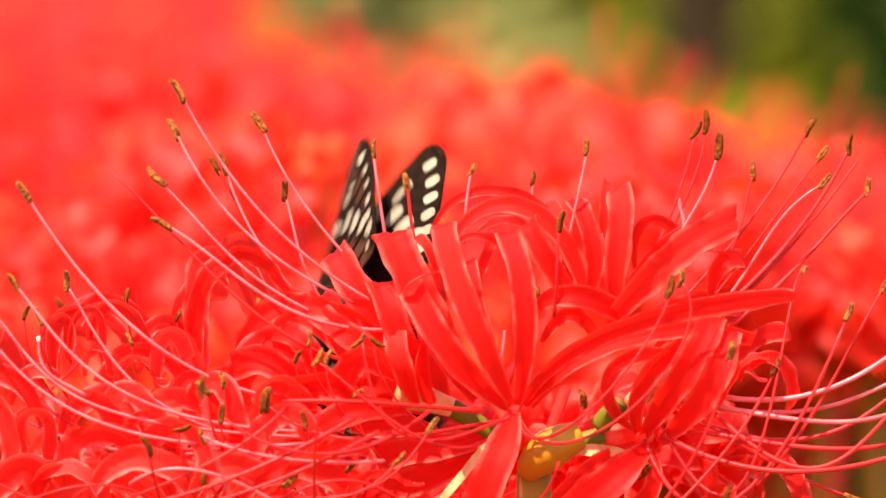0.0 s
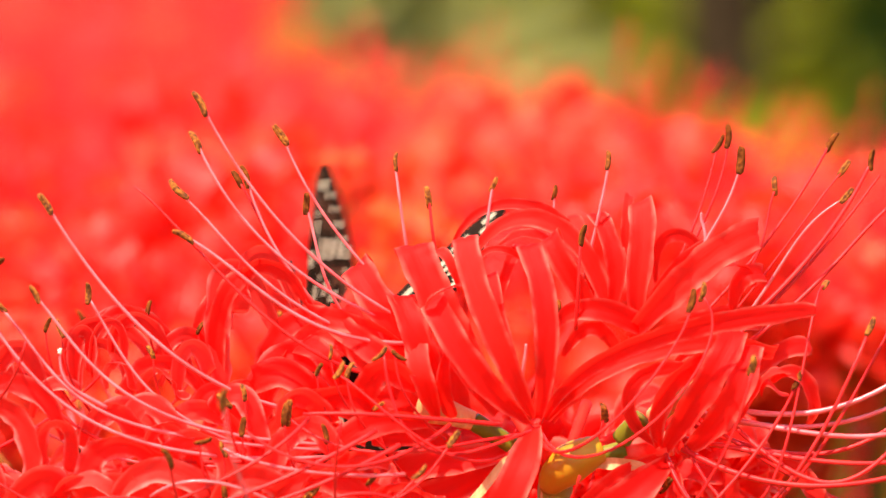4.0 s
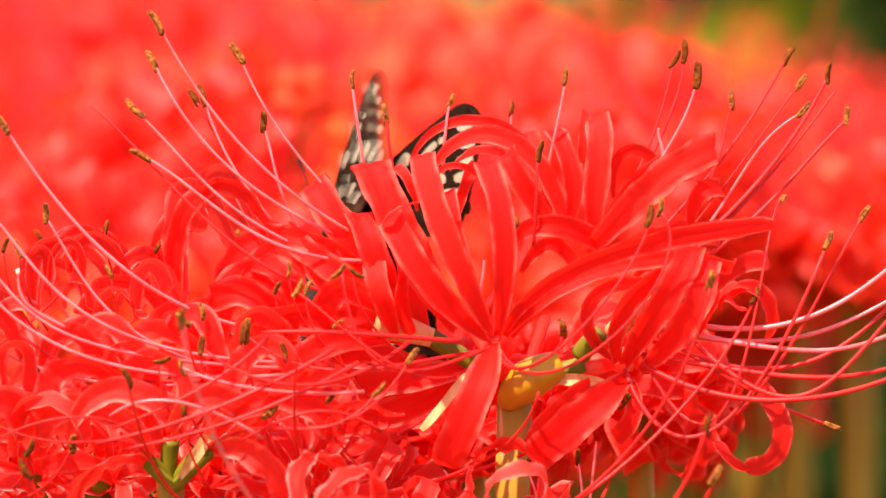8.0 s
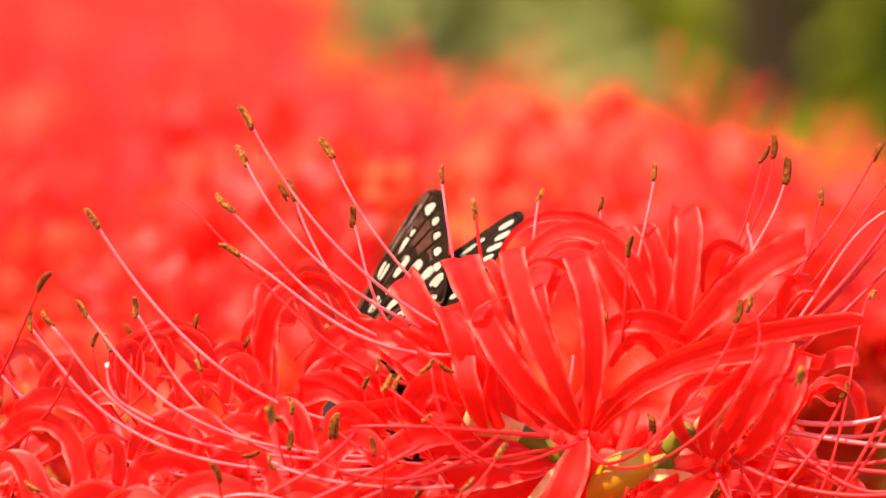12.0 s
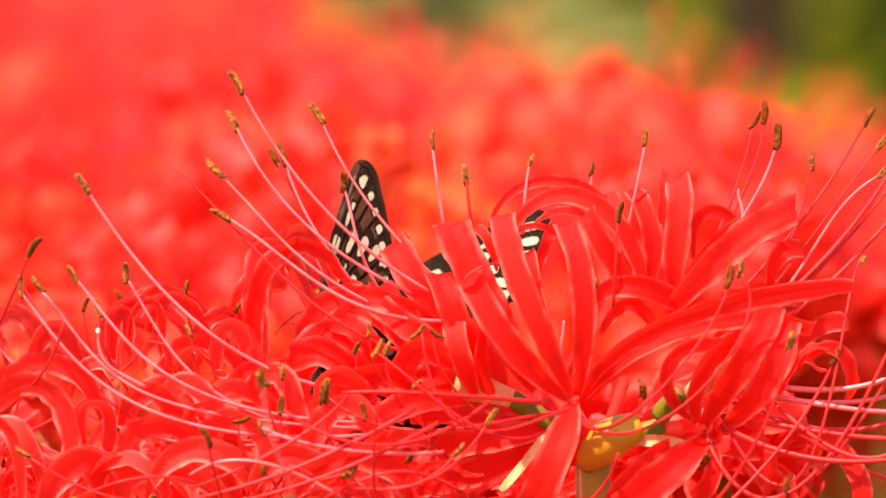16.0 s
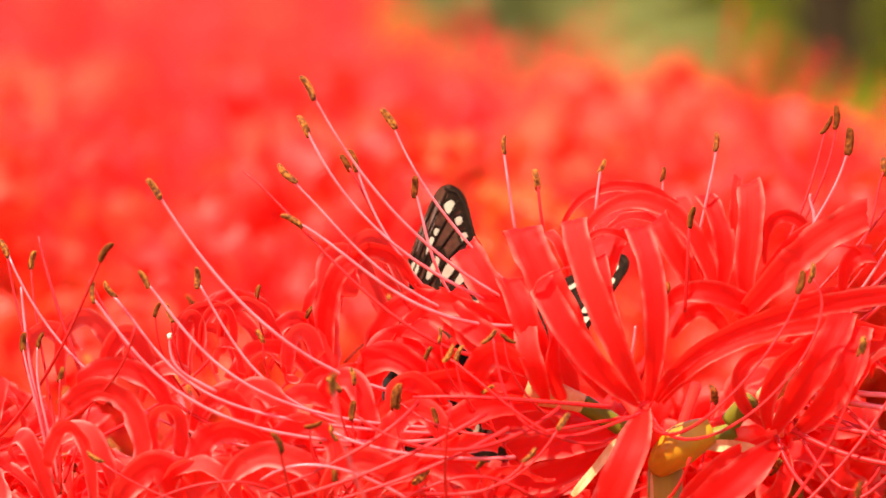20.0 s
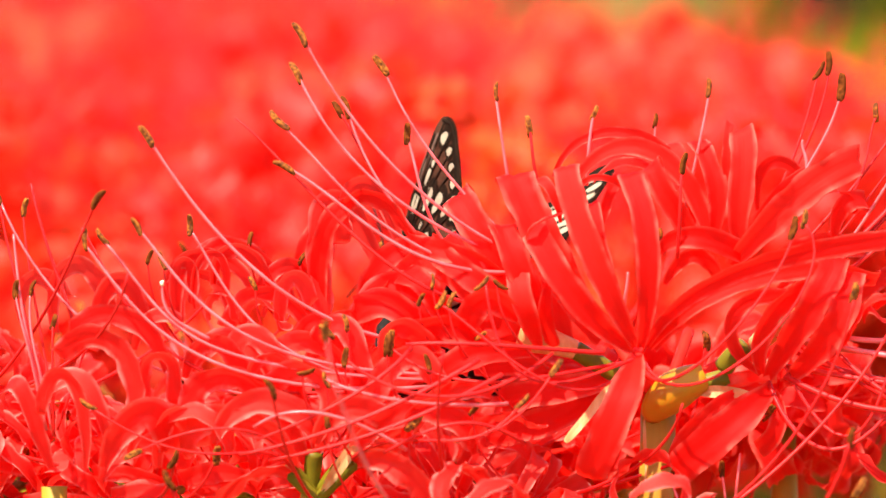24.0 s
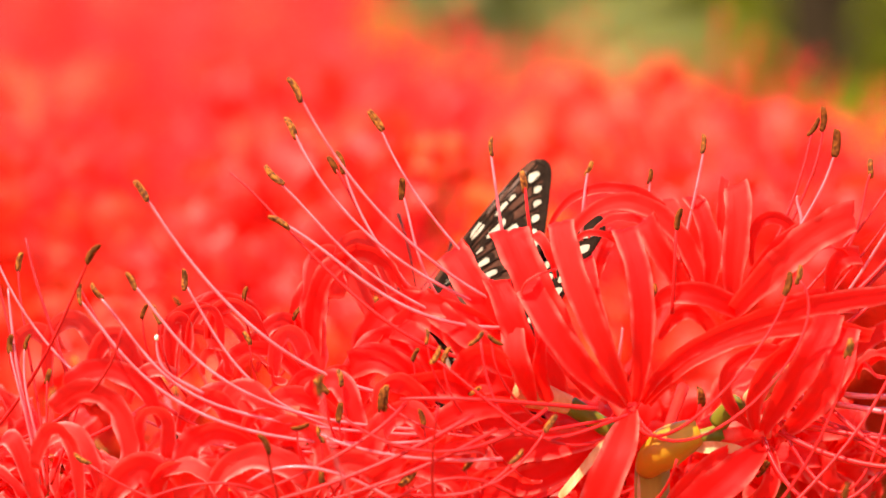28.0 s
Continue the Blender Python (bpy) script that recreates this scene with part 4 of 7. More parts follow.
stamen(lily, (-31, -21.4, -44.6), (-96.9, -37.6, -39.4), (-94.9, -27.4, -31.1), (-112.8, -26.4, -9.3), None, 5, 1.15)
stamen(lily, (-31, -21.5, -45.9), (-94.2, -41.3, -48.4), (-105, -30.9, -25.4), (-117.4, -30, -9.7), (0, 0, 1), 5.5, 1.2)
pistil(lily, (-87.3, -28.5, -33.3), (-94.3, -30.3, -28.9), (-99.2, -28.9, -28.4), (-98.6, -28.5, -19.5), False, True)
stamen(lily, (-36.7, -17.1, -48.6), (-77.6, -28.2, -38.8), (-81.5, -21.6, -24.8), (-92.2, -18.1, -7.3), (0, 0, 1), 5.4, 1.05)
stamen(lily, (-56.1, -17.1, -48.6), (-99.7, -30.9, -51.6), (-128, -19.7, -28), (-139.5, -11.7, -0.5), None, 5, 1.05)
pistil(lily, (-31.1, -19, -44.1), (-97.2, -31.4, -57.2), (-107.2, -20.8, -27.2), (-119, -18, -6.6), True)
stamen(lily, (-4.7, -21.1, -41.7), (-16.2, -34.1, -31.2), (-16.6, -31.6, -24.5), (-17, -32, -19.7), (0.6, 0, -0.4), 4.4, 0.8, True, True)
stamen(lily, (-20.4, -14.2, -42.9), (-31.8, -27.2, -32.4), (-32.3, -24.8, -25.7), (-32.7, -25.1, -20.8), (0.1, 0, 1), 4, 0.8, True)
stamen(lily, (-16.5, -16.9, -47.2), (-27.9, -29.9, -36.6), (-28.4, -27.5, -30), (-28.8, -27.8, -25.1), (0.3, 0, 0.7), 5, 0.8, True)
stamen(lily, (-24, -12.3, -47.3), (-35.3, -25.2, -36.7), (-35.8, -22.8, -30.1), (-36.2, -23.2, -25.2), (0.4, 0, 0.8), 3.6, 0.8, True, True)
stamen(lily, (-35.9, -22.5, -57.7), (-43.2, -35.5, -47.1), (-43.6, -33, -40.4), (-43.8, -33.4, -35.5), (0.1, 0, 1), 6, 0.8, True, True)
stamen(lily, (-46.3, -20.4, -60.7), (-53.6, -33.4, -50.1), (-54, -31, -43.4), (-54.2, -31.3, -38.5), (0.15, 0, 1), 5, 0.8, True, True)
stamen(lily, (-49.9, -17.6, -54.4), (-57.1, -30.5, -43.8), (-57.5, -28.1, -37.1), (-57.7, -28.4, -32.2), (-0.5, 0, 0.5), 5, 0.8, True)
stamen(lily, (-45.7, -16.3, -52.8), (-53, -29.2, -42.3), (-53.4, -26.8, -35.6), (-53.6, -27.1, -30.7), (-0.2, 0, 1), 4.6, 0.8, True)
stamen(lily, (-56.6, -25.3, -63.2), (-63.7, -38.3, -52.5), (-64.1, -35.8, -45.9), (-64.3, -36.2, -41), (0.7, 0, 0.2), 4.6, 0.8, True, True)
stamen(lily, (-50.6, -25.5, -65.6), (-57.8, -38.5, -55), (-58.2, -36.1, -48.4), (-58.4, -36.4, -43.5), (-0.3, 0, 0.8), 4.4, 0.8, True)
stamen(lily, (-21.3, -22.9, -62.1), (-32.7, -35.8, -51.4), (-33.1, -33.4, -44.8), (-33.5, -33.8, -39.9), (-0.2, 0, 1), 5, 0.8, True, True)
stamen(lily, (-68.7, -8.5, -43.7), (-75.8, -21.4, -33.1), (-76.2, -19, -26.4), (-76.4, -19.3, -21.5), (-0.4, 0, 0.8), 4, 0.8, True)
stamen(lily, (-70.9, 12.1, -35), (-78.2, -0.9, -24.4), (-78.6, 1.6, -17.6), (-78.8, 1.2, -12.6), (0.2, 0, 1), 3.8, 0.8, True, True)
stamen(lily, (-95.9, 3.6, -38.3), (-102.9, -9.3, -27.7), (-103.3, -6.9, -21), (-103.5, -7.2, -16), (0.4, 0, 1), 4, 0.8, True, True)
stamen(lily, (-91, -13.7, -37.2), (-97.9, -26.7, -26.7), (-98.3, -24.3, -20), (-98.5, -24.6, -15.2), (-0.3, 0, 0.7), 5, 0.8, True)
stamen(lily, (-58.3, 12.8, -39.6), (-65.6, -0.1, -29), (-66, 2.3, -22.2), (-66.2, 2, -17.2), (0.4, 0, 0.6), 4.4, 0.8, True, True)
stamen(lily, (-86.2, -16.4, -67.3), (-93.2, -29.3, -56.5), (-93.6, -26.9, -49.9), (-93.8, -27.2, -45), (-0.3, 0, 0.8), 4.6, 0.8, True)
stamen(lily, (-50.3, -26.4, -76), (-57.6, -39.4, -65.2), (-57.9, -37, -58.6), (-58.2, -37.3, -53.7), (-0.1, 0, 1), 4.6, 0.8, True, True)
stamen(lily, (-25.7, -28.7, -75.7), (-37, -41.7, -64.9), (-37.4, -39.3, -58.3), (-37.8, -39.6, -53.5), (0.7, 0, 0.7), 6, 0.8, True)
stamen(lily, (-10.9, -26.2, -72.8), (-22.3, -39.1, -62.1), (-22.8, -36.7, -55.5), (-23.2, -37, -50.6), (0.5, 0, 0.6), 4, 0.8, True, True)
stamen(lily, (-9.6, -9.6, -56.5), (-21.2, -22.5, -45.8), (-21.6, -20.1, -39.1), (-22, -20.5, -34.2), (0.6, 0, 0.4), 3.6, 0.8, True)
stamen(lily, (39.2, -20, -79.9), (38.9, -22, -75.4), (38.3, -22, -71.2), (37.9, -20, -68), (0, 0, 1), 4.4, 0.9, False, True)
stamen(lily, (40.5, -22, -79.6), (41, -24, -73.7), (41.7, -24, -68.2), (42.3, -22, -62.8), None, 0, 0.9)
stamen(lily, (28.5, -16, -80.4), (27.6, -18, -76), (26.5, -18, -73.2), (25.7, -16, -70.8), (0, 0, 1), 4.4, 0.9, False, True)
petal(lily, (79.8, -17, -70.5), (76.6, -20, -70.1), (74.3, -22, -67.7), (72.7, -20, -64.2), 4.2, 40, 3, (0.2, -0.8, 0.5), 0.8)
petal(lily, (-5.6, -15, -30.1), (-10.2, -22, -20.4), (-12.9, -22, -13.4), (-15.5, -16, -7.7), 7.1, 150, 4, TO_EYE, 0.9, full=0.84)
petal(lily, (14.4, 4, -33.6), (9.7, -1, -21.8), (7.4, -1, -11.9), (6.5, 4, -4.8), 4.4, 120, 4, TO_EYE, 0.8)
petal(lily, (-18.9, -8, -28.1), (-21.6, -14, -20.5), (-25.8, -14, -14.9), (-29.3, -9, -11.2), 5.7, 130, 4, TO_EYE, 1.1)
petal(lily, (66.6, 2, -32), (72, -3, -25.8), (77.5, -3, -20.2), (84.8, 2, -20.7), 4.9, 90, 4, TO_EYE, 1.1)
stamen(lily, (-21.3, -40, -37.4), (-38.8, -50, -46.9), (-57.9, -50, -55.1), (-79.3, -46, -59.5), None, 0, 1.5, True)
stamen(lily, (-15.8, -38, -41.2), (-30.7, -50, -48.3), (-49.8, -50, -56.8), (-72.4, -46, -60.9), None, 0, 1.4, True)
stamen(lily, (-3.5, -30, -37.1), (-19.8, -48, -48.5), (-37.5, -50, -48.3), (-52.6, -46, -37.2), None, 0, 1.3, True)
stamen(lily, (-37.8, -36, -34.8), (-43, -46, -40.5), (-55.3, -48, -48.5), (-75.3, -44, -56.2), None, 0, 1.3, True)
stamen(lily, (8.9, -28, -37.3), (-10.3, -40, -34.3), (-25.3, -42, -32.5), (-39.1, -38, -33.7), None, 0, 1.4, True)
stamen(lily, (-14.5, -34, -48.8), (-30.8, -44, -49), (-49.9, -44, -46.3), (-58.3, -40, -41.9), None, 0, 1.2)
stamen(lily, (-39.1, -40, -59.2), (-49.8, -48, -51.3), (-64.8, -48, -44.4), (-75.9, -44, -53.1), None, 0, 1.2)
stamen(lily, (-10.4, -36, -58.3), (-22.6, -46, -48.8), (-30.7, -48, -51.3), (-44.5, -44, -59.5), None, 0, 1.3, True)

lily = lily_at(-90, 21, "red spider lily with looping rolled-back petals")
tube(lily, "stem", STEM, (-90.2, -12.6, -450.2), (-90.2, 1, -294.3), (-90.2, 12.3, -152.3), (-85.9, 20.2, -61.6), 3.6, 3.2, None, "smooth olive-brown flower stem")
petal(lily, (-41.4, 8, -14.7), (-47.7, 3.2, 12.6), (-57.5, 3.7, -0.4), (-55.6, 2.7, -8.5), 5.6, 120, 5, TO_EYE, 1.6, LIT_TINT_PETAL)
petal(lily, (-44.2, 7.3, -23.1), (-63.2, 3.8, 19), (-62.9, 2.6, -13), (-60.1, 0.8, -30.2), 6.6, 60, 5, TO_EYE, 1.8, LIT_TINT_PETAL)
petal(lily, (-76, 7.7, -31.7), (-66.4, 4.5, -10.9), (-96.7, 5.3, -3.8), (-96.4, 3.2, -29.8), 3.9, 60, 5, TO_EYE, 1.6, LIT_TINT_PETAL)
petal(lily, (-97, 6.3, -34.3), (-105.4, 4.8, -13.9), (-86.8, 0.1, -9.5), (-78.9, 2.7, -22.6), 3.4, 60, 5, TO_EYE, 1.6, LIT_TINT_PETAL)
petal(lily, (-66.8, 7.7, -31.7), (-70, 3.8, -19), (-85.7, 5.3, -3.7), (-92.2, 4.1, -20), 4.1, 60, 6, TO_EYE, 1.6, LIT_TINT_PETAL)
petal(lily, (-85.1, 7.2, -37.3), (-80.6, 3.5, -22.6), (-91.2, 4.1, -16.9), (-97.5, 3.8, -22.8), 3.7, 90, 5, TO_EYE, 1.6, LIT_TINT_PETAL)
petal(lily, (-99.2, 7.2, -37.3), (-105, 3.4, -23.7), (-115.3, 3.4, -25.3), (-117.2, 2.7, -35.4), 4.9, 90, 5, TO_EYE, 1.6, LIT_TINT_PETAL)
petal(lily, (-68.2, 6.2, -35.7), (-57.6, 2.3, -22.6), (-68.4, 3.4, -12.1), (-75, 2.7, -22.6), 4.1, 90, 5, TO_EYE, 1.6, LIT_TINT_PETAL)
petal(lily, (-63.7, 0.1, -39.3), (-63.7, -3.2, -23.5), (-78.6, -4.1, -20.5), (-83.2, -2.7, -30.5), 4.9, 90, 5, TO_EYE, 1.6, LIT_TINT_PETAL)
petal(lily, (-31.4, -3, -34.7), (-39.9, -6.2, -8.4), (-48.4, -11.6, -28.2), (-50.8, -9.2, -38.3), 6.1, 90, 5, TO_EYE, 1.5, LIT_TINT_PETAL)
petal(lily, (-25.7, -4.4, -37.4), (-31.4, -12.4, -26.9), (-41.4, -9.7, -13.5), (-49.3, -9.4, -27), 6.3, 110, 5, TO_EYE, 1.5, LIT_TINT_PETAL)
petal(lily, (-22.9, -7.1, -41.3), (-31.1, -15.8, -29.8), (-39.4, -16.8, -29.7), (-47.8, -15.2, -40.4), 6.6, 100, 5, TO_EYE, 1.5, LIT_TINT_PETAL)
petal(lily, (-20.2, -1.5, -30.7), (-26.6, -6.6, -22.2), (-35.2, -7.9, -9.9), (-39.6, -7.5, -18.8), 5.6, 120, 5, TO_EYE, 1.4, LIT_TINT_PETAL)
petal(lily, (-24.2, -12, -43.6), (-34.4, -23, -34.6), (-42.7, -23.4, -43.6), (-49, -21.9, -50.8), 6.8, 90, 5, TO_EYE, 1.4, LIT_TINT_PETAL)
petal(lily, (-48.2, -2.3, -39), (-53.2, -5.9, -22.7), (-60.4, -6.5, -32), (-63.4, -7.1, -41.3), 5.4, 100, 5, TO_EYE, 1.5, LIT_TINT_PETAL)
petal(lily, (-18.6, -15.9, -48.7), (-28.8, -26.7, -41.2), (-37.1, -28.6, -51.4), (-43.4, -25.1, -60.1), 7.3, 80, 5, TO_EYE, 1.4, LIT_TINT_PETAL)
petal(lily, (-53.5, -12.2, -46.3), (-58.1, -17.6, -30.1), (-71.3, -17.7, -33.4), (-74.2, -16.6, -43), 5.6, 100, 5, TO_EYE, 1.5, LIT_TINT_PETAL)
petal(lily, (-70.2, -13.6, -49), (-75.2, -17.6, -33.1), (-86.6, -21.1, -30), (-92.1, -18.6, -40), 5.6, 100, 5, TO_EYE, 1.5, LIT_TINT_PETAL)

lily = lily_at(-126, -22, "red spider lily with tightly looped petals at the front")
tube(lily, "stem", STEM, (-126.5, -49.8, -436.4), (-126.5, -36.5, -284.1), (-126.9, -25.5, -145.4), (-126.3, -20.1, -70.5), 3.6, 3.2, None, "smooth olive-brown flower stem")
petal(lily, (-100.9, -27, -51.1), (-110.7, -34, -35), (-92.1, -34, -29.5), (-96.3, -28, -47.5), 4.7, 40, 4, (0.1, -0.75, 0.65), 1.2, full=0.74, mat=LIT_TINT_PETAL)
petal(lily, (-109.8, -30, -61.8), (-97.5, -37, -44.3), (-110.5, -36, -23), (-122.6, -29, -35.6), 6.2, 60, 5, (0.1, -0.75, 0.65), 1, full=0.74, mat=LIT_TINT_PETAL)
petal(lily, (-98.3, -24, -41.7), (-99.9, -30, -28.5), (-110.9, -30, -23), (-119.9, -25, -30.4), 5.4, 80, 5, (0.1, -0.75, 0.65), 1.2, full=0.74, mat=LIT_TINT_PETAL)
petal(lily, (-117.7, -32, -64.3), (-115.3, -38, -40.8), (-124.9, -37, -33.3), (-128.3, -32, -49.1), 3.9, 60, 4, (0.1, -0.75, 0.65), 1.3, full=0.74, mat=LIT_TINT_PETAL)
petal(lily, (-112.7, -28, -57.9), (-114.1, -35, -44.6), (-120.3, -35, -38.3), (-126, -29, -44.2), 5.4, 80, 5, (0.1, -0.75, 0.65), 1.2, full=0.74, mat=LIT_TINT_PETAL)
petal(lily, (-113, -33, -64.2), (-107.6, -40, -48.1), (-98.8, -38, -45.6), (-96.9, -32, -58.8), 7.9, 60, 5, (0.1, -0.75, 0.65), 1, full=0.74, mat=LIT_TINT_PETAL)
petal(lily, (-100.1, -30, -64.6), (-101, -36, -50), (-93.5, -36, -45.8), (-90.4, -31, -57.5), 5.7, 80, 5, (0.1, -0.75, 0.65), 1.2, full=0.74, mat=LIT_TINT_PETAL)
petal(lily, (-126.7, -26, -65.1), (-131.6, -32, -50.5), (-132.9, -32, -39.4), (-137.5, -27, -45.5), 5.4, 80, 5, (0.1, -0.75, 0.65), 1.2, full=0.74, mat=LIT_TINT_PETAL)
petal(lily, (-126.2, -12, -33.3), (-129.8, -17, -14.6), (-118, -17, -9.7), (-113.2, -13, -24.7), 5.2, 60, 5, (0.1, -0.75, 0.65), 1.3, full=0.74, mat=LIT_TINT_PETAL)
petal(lily, (-116.3, -14, -33), (-114.6, -20, -18.4), (-107.1, -20, -14.3), (-105.3, -15, -27.3), 5.2, 80, 5, (0.1, -0.75, 0.65), 1.3, full=0.74, mat=LIT_TINT_PETAL)
petal(lily, (-134.7, -10, -30.7), (-137, -15, -18.9), (-128.6, -15, -14.8), (-124.8, -11, -23.5), 4.9, 80, 5, (0.1, -0.75, 0.65), 1.3, full=0.74, mat=LIT_TINT_PETAL)
petal(lily, (-106.1, -20, -36.6), (-104.4, -25, -29.1), (-100.2, -25, -24.9), (-95.6, -21, -29.5), 3.7, 80, 4, (0.1, -0.75, 0.65), 1.3, full=0.74, mat=LIT_TINT_PETAL)
petal(lily, (-97.7, -34, -53), (-91.3, -38, -48.4), (-85.8, -38, -49.7), (-82, -33, -58.7), 5.4, 60, 5, (0.1, -0.75, 0.65), 1.2, full=0.74, mat=LIT_TINT_PETAL)
petal(lily, (-107.4, -25, -62.5), (-105.6, -30, -54.9), (-101.4, -30, -52.1), (-98.3, -26, -56.8), 3.7, 90, 4, (0.1, -0.75, 0.65), 1.5, full=0.74, mat=LIT_TINT_PETAL)
stamen(lily, (-127, -16.4, -54.2), (-133.4, -13.9, -27.9), (-137.6, -9.2, -16.5), (-140.3, -5.9, -0.7), (-0.4, 0, 0.8), 5, 0.9, True)
stamen(lily, (-126.3, -16.4, -54.2), (-130.2, -9.8, -29.4), (-134.2, -7.4, -14.1), (-134.4, -3.8, -4), (0.2, 0, 1), 5, 0.9, True)
stamen(lily, (-128, -21.2, -56.4), (-132.2, -24.7, -32.2), (-132.9, -23.6, -34.2), (-135.4, -19.5, -22.8), (0.1, 0, 1), 5, 0.9, False, True)
stamen(lily, (-126.7, -21.2, -56.4), (-129.1, -23.2, -38.5), (-132.6, -22.8, -34.5), (-131.7, -18.3, -22.6), (0.3, 0, 1), 4.6, 0.9, False, True)
stamen(lily, (-125.5, -18.9, -56.7), (-119.6, -20.2, -40.5), (-116.8, -16.9, -31.1), (-114.8, -14.1, -27.9), (0.5, 0, 0.6), 4.6, 0.9, True)
stamen(lily, (-126.1, -21.4, -57.8), (-126.3, -23.9, -42.2), (-126.2, -22, -36.5), (-126.2, -20.2, -30.8), (0.3, 0, 1), 4, 0.9, True, True)
pistil(lily, (-119.8, -18.2, -34.5), (-123.5, -19.7, -21.4), (-128.8, -16.3, -10.5), (-131.7, -12.5, 3.7), True)
pistil(lily, (-126.8, -19.7, -52.4), (-132.5, -23.4, -39.3), (-134.6, -18.1, -22.6), (-136, -14.7, -8.6), False)

lily = lily_at(-62, -20, "low red spider lily crowded between its neighbours")
tube(lily, "stem", STEM, (-62.4, -49.8, -436.4), (-62.4, -36.5, -284.1), (-62.4, -25.5, -145.4), (-62.3, -20.3, -72.6), 3.6, 3.4, None, "smooth olive-brown flower stem")
tube(lily, "pedicel", PEDICEL, (-62.3, -21.5, -72.5), (-65.3, -24.1, -69), (-65.3, -24.1, -69), (-68.3, -26.7, -65.5), 1.8, 2.2, None, "")
tube(lily, "pedicel", PEDICEL, (-60.9, -21.4, -71.8), (-57, -23.9, -67.2), (-57, -23.9, -67.2), (-53.1, -26.4, -62.7), 1.8, 2.4, None, "")
tube(lily, "pedicel", PEDICEL, (-63, -21.4, -71.8), (-62.6, -22.1, -66.8), (-62.6, -22.1, -66.8), (-62.2, -22.9, -61.8), 1.8, 2.4, None, "")
petal(lily, (-60, -26, -71.2), (-57.1, -29.1, -66.6), (-54.3, -29.9, -62.3), (-50.9, -29.5, -58.2), 3, 0, 5, TO_EYE, 0.4, BRACT)
petal(lily, (-66.9, -26.7, -65.5), (-69.1, -38, -52.4), (-87.3, -35.8, -45.2), (-93.5, -31.8, -57.9), 7.3, 120, 5, TO_EYE, 1.5, LIT_TINT_PETAL)
petal(lily, (-64.3, -23.1, -64.6), (-70.2, -33.9, -41.4), (-89.5, -30.4, -34.5), (-92.6, -28.9, -51.3), 6.6, 120, 5, TO_EYE, 1.5, LIT_TINT_PETAL)
petal(lily, (-61.5, -22.9, -61.8), (-52.8, -34.7, -50.1), (-60.5, -30.4, -34.3), (-70.6, -28.2, -43.1), 6.1, 120, 5, TO_EYE, 1.5, LIT_TINT_PETAL)
petal(lily, (-53.1, -26.4, -62.7), (-49.2, -37.9, -52.2), (-33.5, -35.6, -43.4), (-24, -31.7, -56.5), 6.6, 120, 5, TO_EYE, 1.5, LIT_TINT_PETAL)
petal(lily, (-53.2, -22.9, -61.8), (-47.9, -34.4, -46.8), (-41.1, -29.9, -28.7), (-32.3, -28.2, -42.4), 6.1, 120, 5, TO_EYE, 1.5, LIT_TINT_PETAL)
petal(lily, (-68.2, -28, -66.7), (-73.6, -40.2, -60), (-83.8, -37.9, -67.7), (-85.8, -35.7, -75.4), 7.3, 90, 6, TO_EYE, 1.5, LIT_TINT_PETAL)
petal(lily, (-51.6, -27.7, -64), (-43.2, -40, -58.2), (-33.3, -38, -68.8), (-33.5, -35.7, -75.4), 7.3, 90, 6, TO_EYE, 1.5, LIT_TINT_PETAL)
petal(lily, (-61.6, -20.6, -62.1), (-64, -27.6, -44.5), (-77.1, -25.6, -23.9), (-82.1, -23, -36.7), 5.6, 120, 5, TO_EYE, 1.5, LIT_TINT_PETAL)
petal(lily, (-54.6, -20.6, -62.1), (-45.8, -27.6, -45.2), (-51.8, -25.5, -23.2), (-60, -22.6, -32.6), 5.6, 120, 5, TO_EYE, 1.5, LIT_TINT_PETAL)
stamen(lily, (-66.8, -29, -65.2), (-70.5, -47.6, -51.1), (-87.3, -48, -49.7), (-104.2, -45.9, -58.9), None, 5, 1.0, True)
stamen(lily, (-66.8, -29.1, -65.9), (-74.5, -40.4, -51.9), (-84.6, -44.2, -69.9), (-115.6, -39.2, -48.7), None, 5, 1.0, True)
stamen(lily, (-53, -28.8, -63.1), (-38.7, -46.8, -49.2), (-25, -55, -63.4), (-11.4, -48.4, -47.6), None, 5, 1.0, True)
stamen(lily, (-53, -28.8, -62.7), (-36, -44.9, -49.1), (-19.6, -49.7, -66.7), (-3.3, -41.9, -40.1), None, 5, 1.0, True)
petal(lily, (-96.9, 2, -33.4), (-98.4, -4, -13.7), (-91.9, -5, -11.5), (-93, -1, -26), 4.2, 40, 4, (0.1, -0.75, 0.65), 1.4, full=0.74, mat=LIT_TINT_PETAL)
petal(lily, (-92.5, 0, -28.9), (-94.9, -6, -11.4), (-82.4, -7, -9.9), (-84.5, -2, -23.4), 2, 60, 4, (0.1, -0.75, 0.65), 1.2, full=0.74, mat=LIT_TINT_PETAL)
petal(lily, (-88, 4, -23), (-87.6, -2, -10.4), (-77.4, -3, -9.2), (-72.1, 2, -26.3), 5.2, 60, 5, (0.1, -0.75, 0.65), 1.2, full=0.74, mat=LIT_TINT_PETAL)
petal(lily, (-88.6, -6, -31.1), (-90.5, -11, -22.9), (-82.3, -12, -20.7), (-82, -8, -29.8), 3.2, 120, 4, (0.1, -0.75, 0.65), 1.5, full=0.74, mat=LIT_TINT_PETAL)
petal(lily, (-80.5, -5, -34), (-80.9, -11, -25), (-73.8, -12, -22.1), (-71.3, -8, -30.9), 4.2, 90, 4, (0.1, -0.75, 0.65), 1.5, full=0.74, mat=LIT_TINT_PETAL)
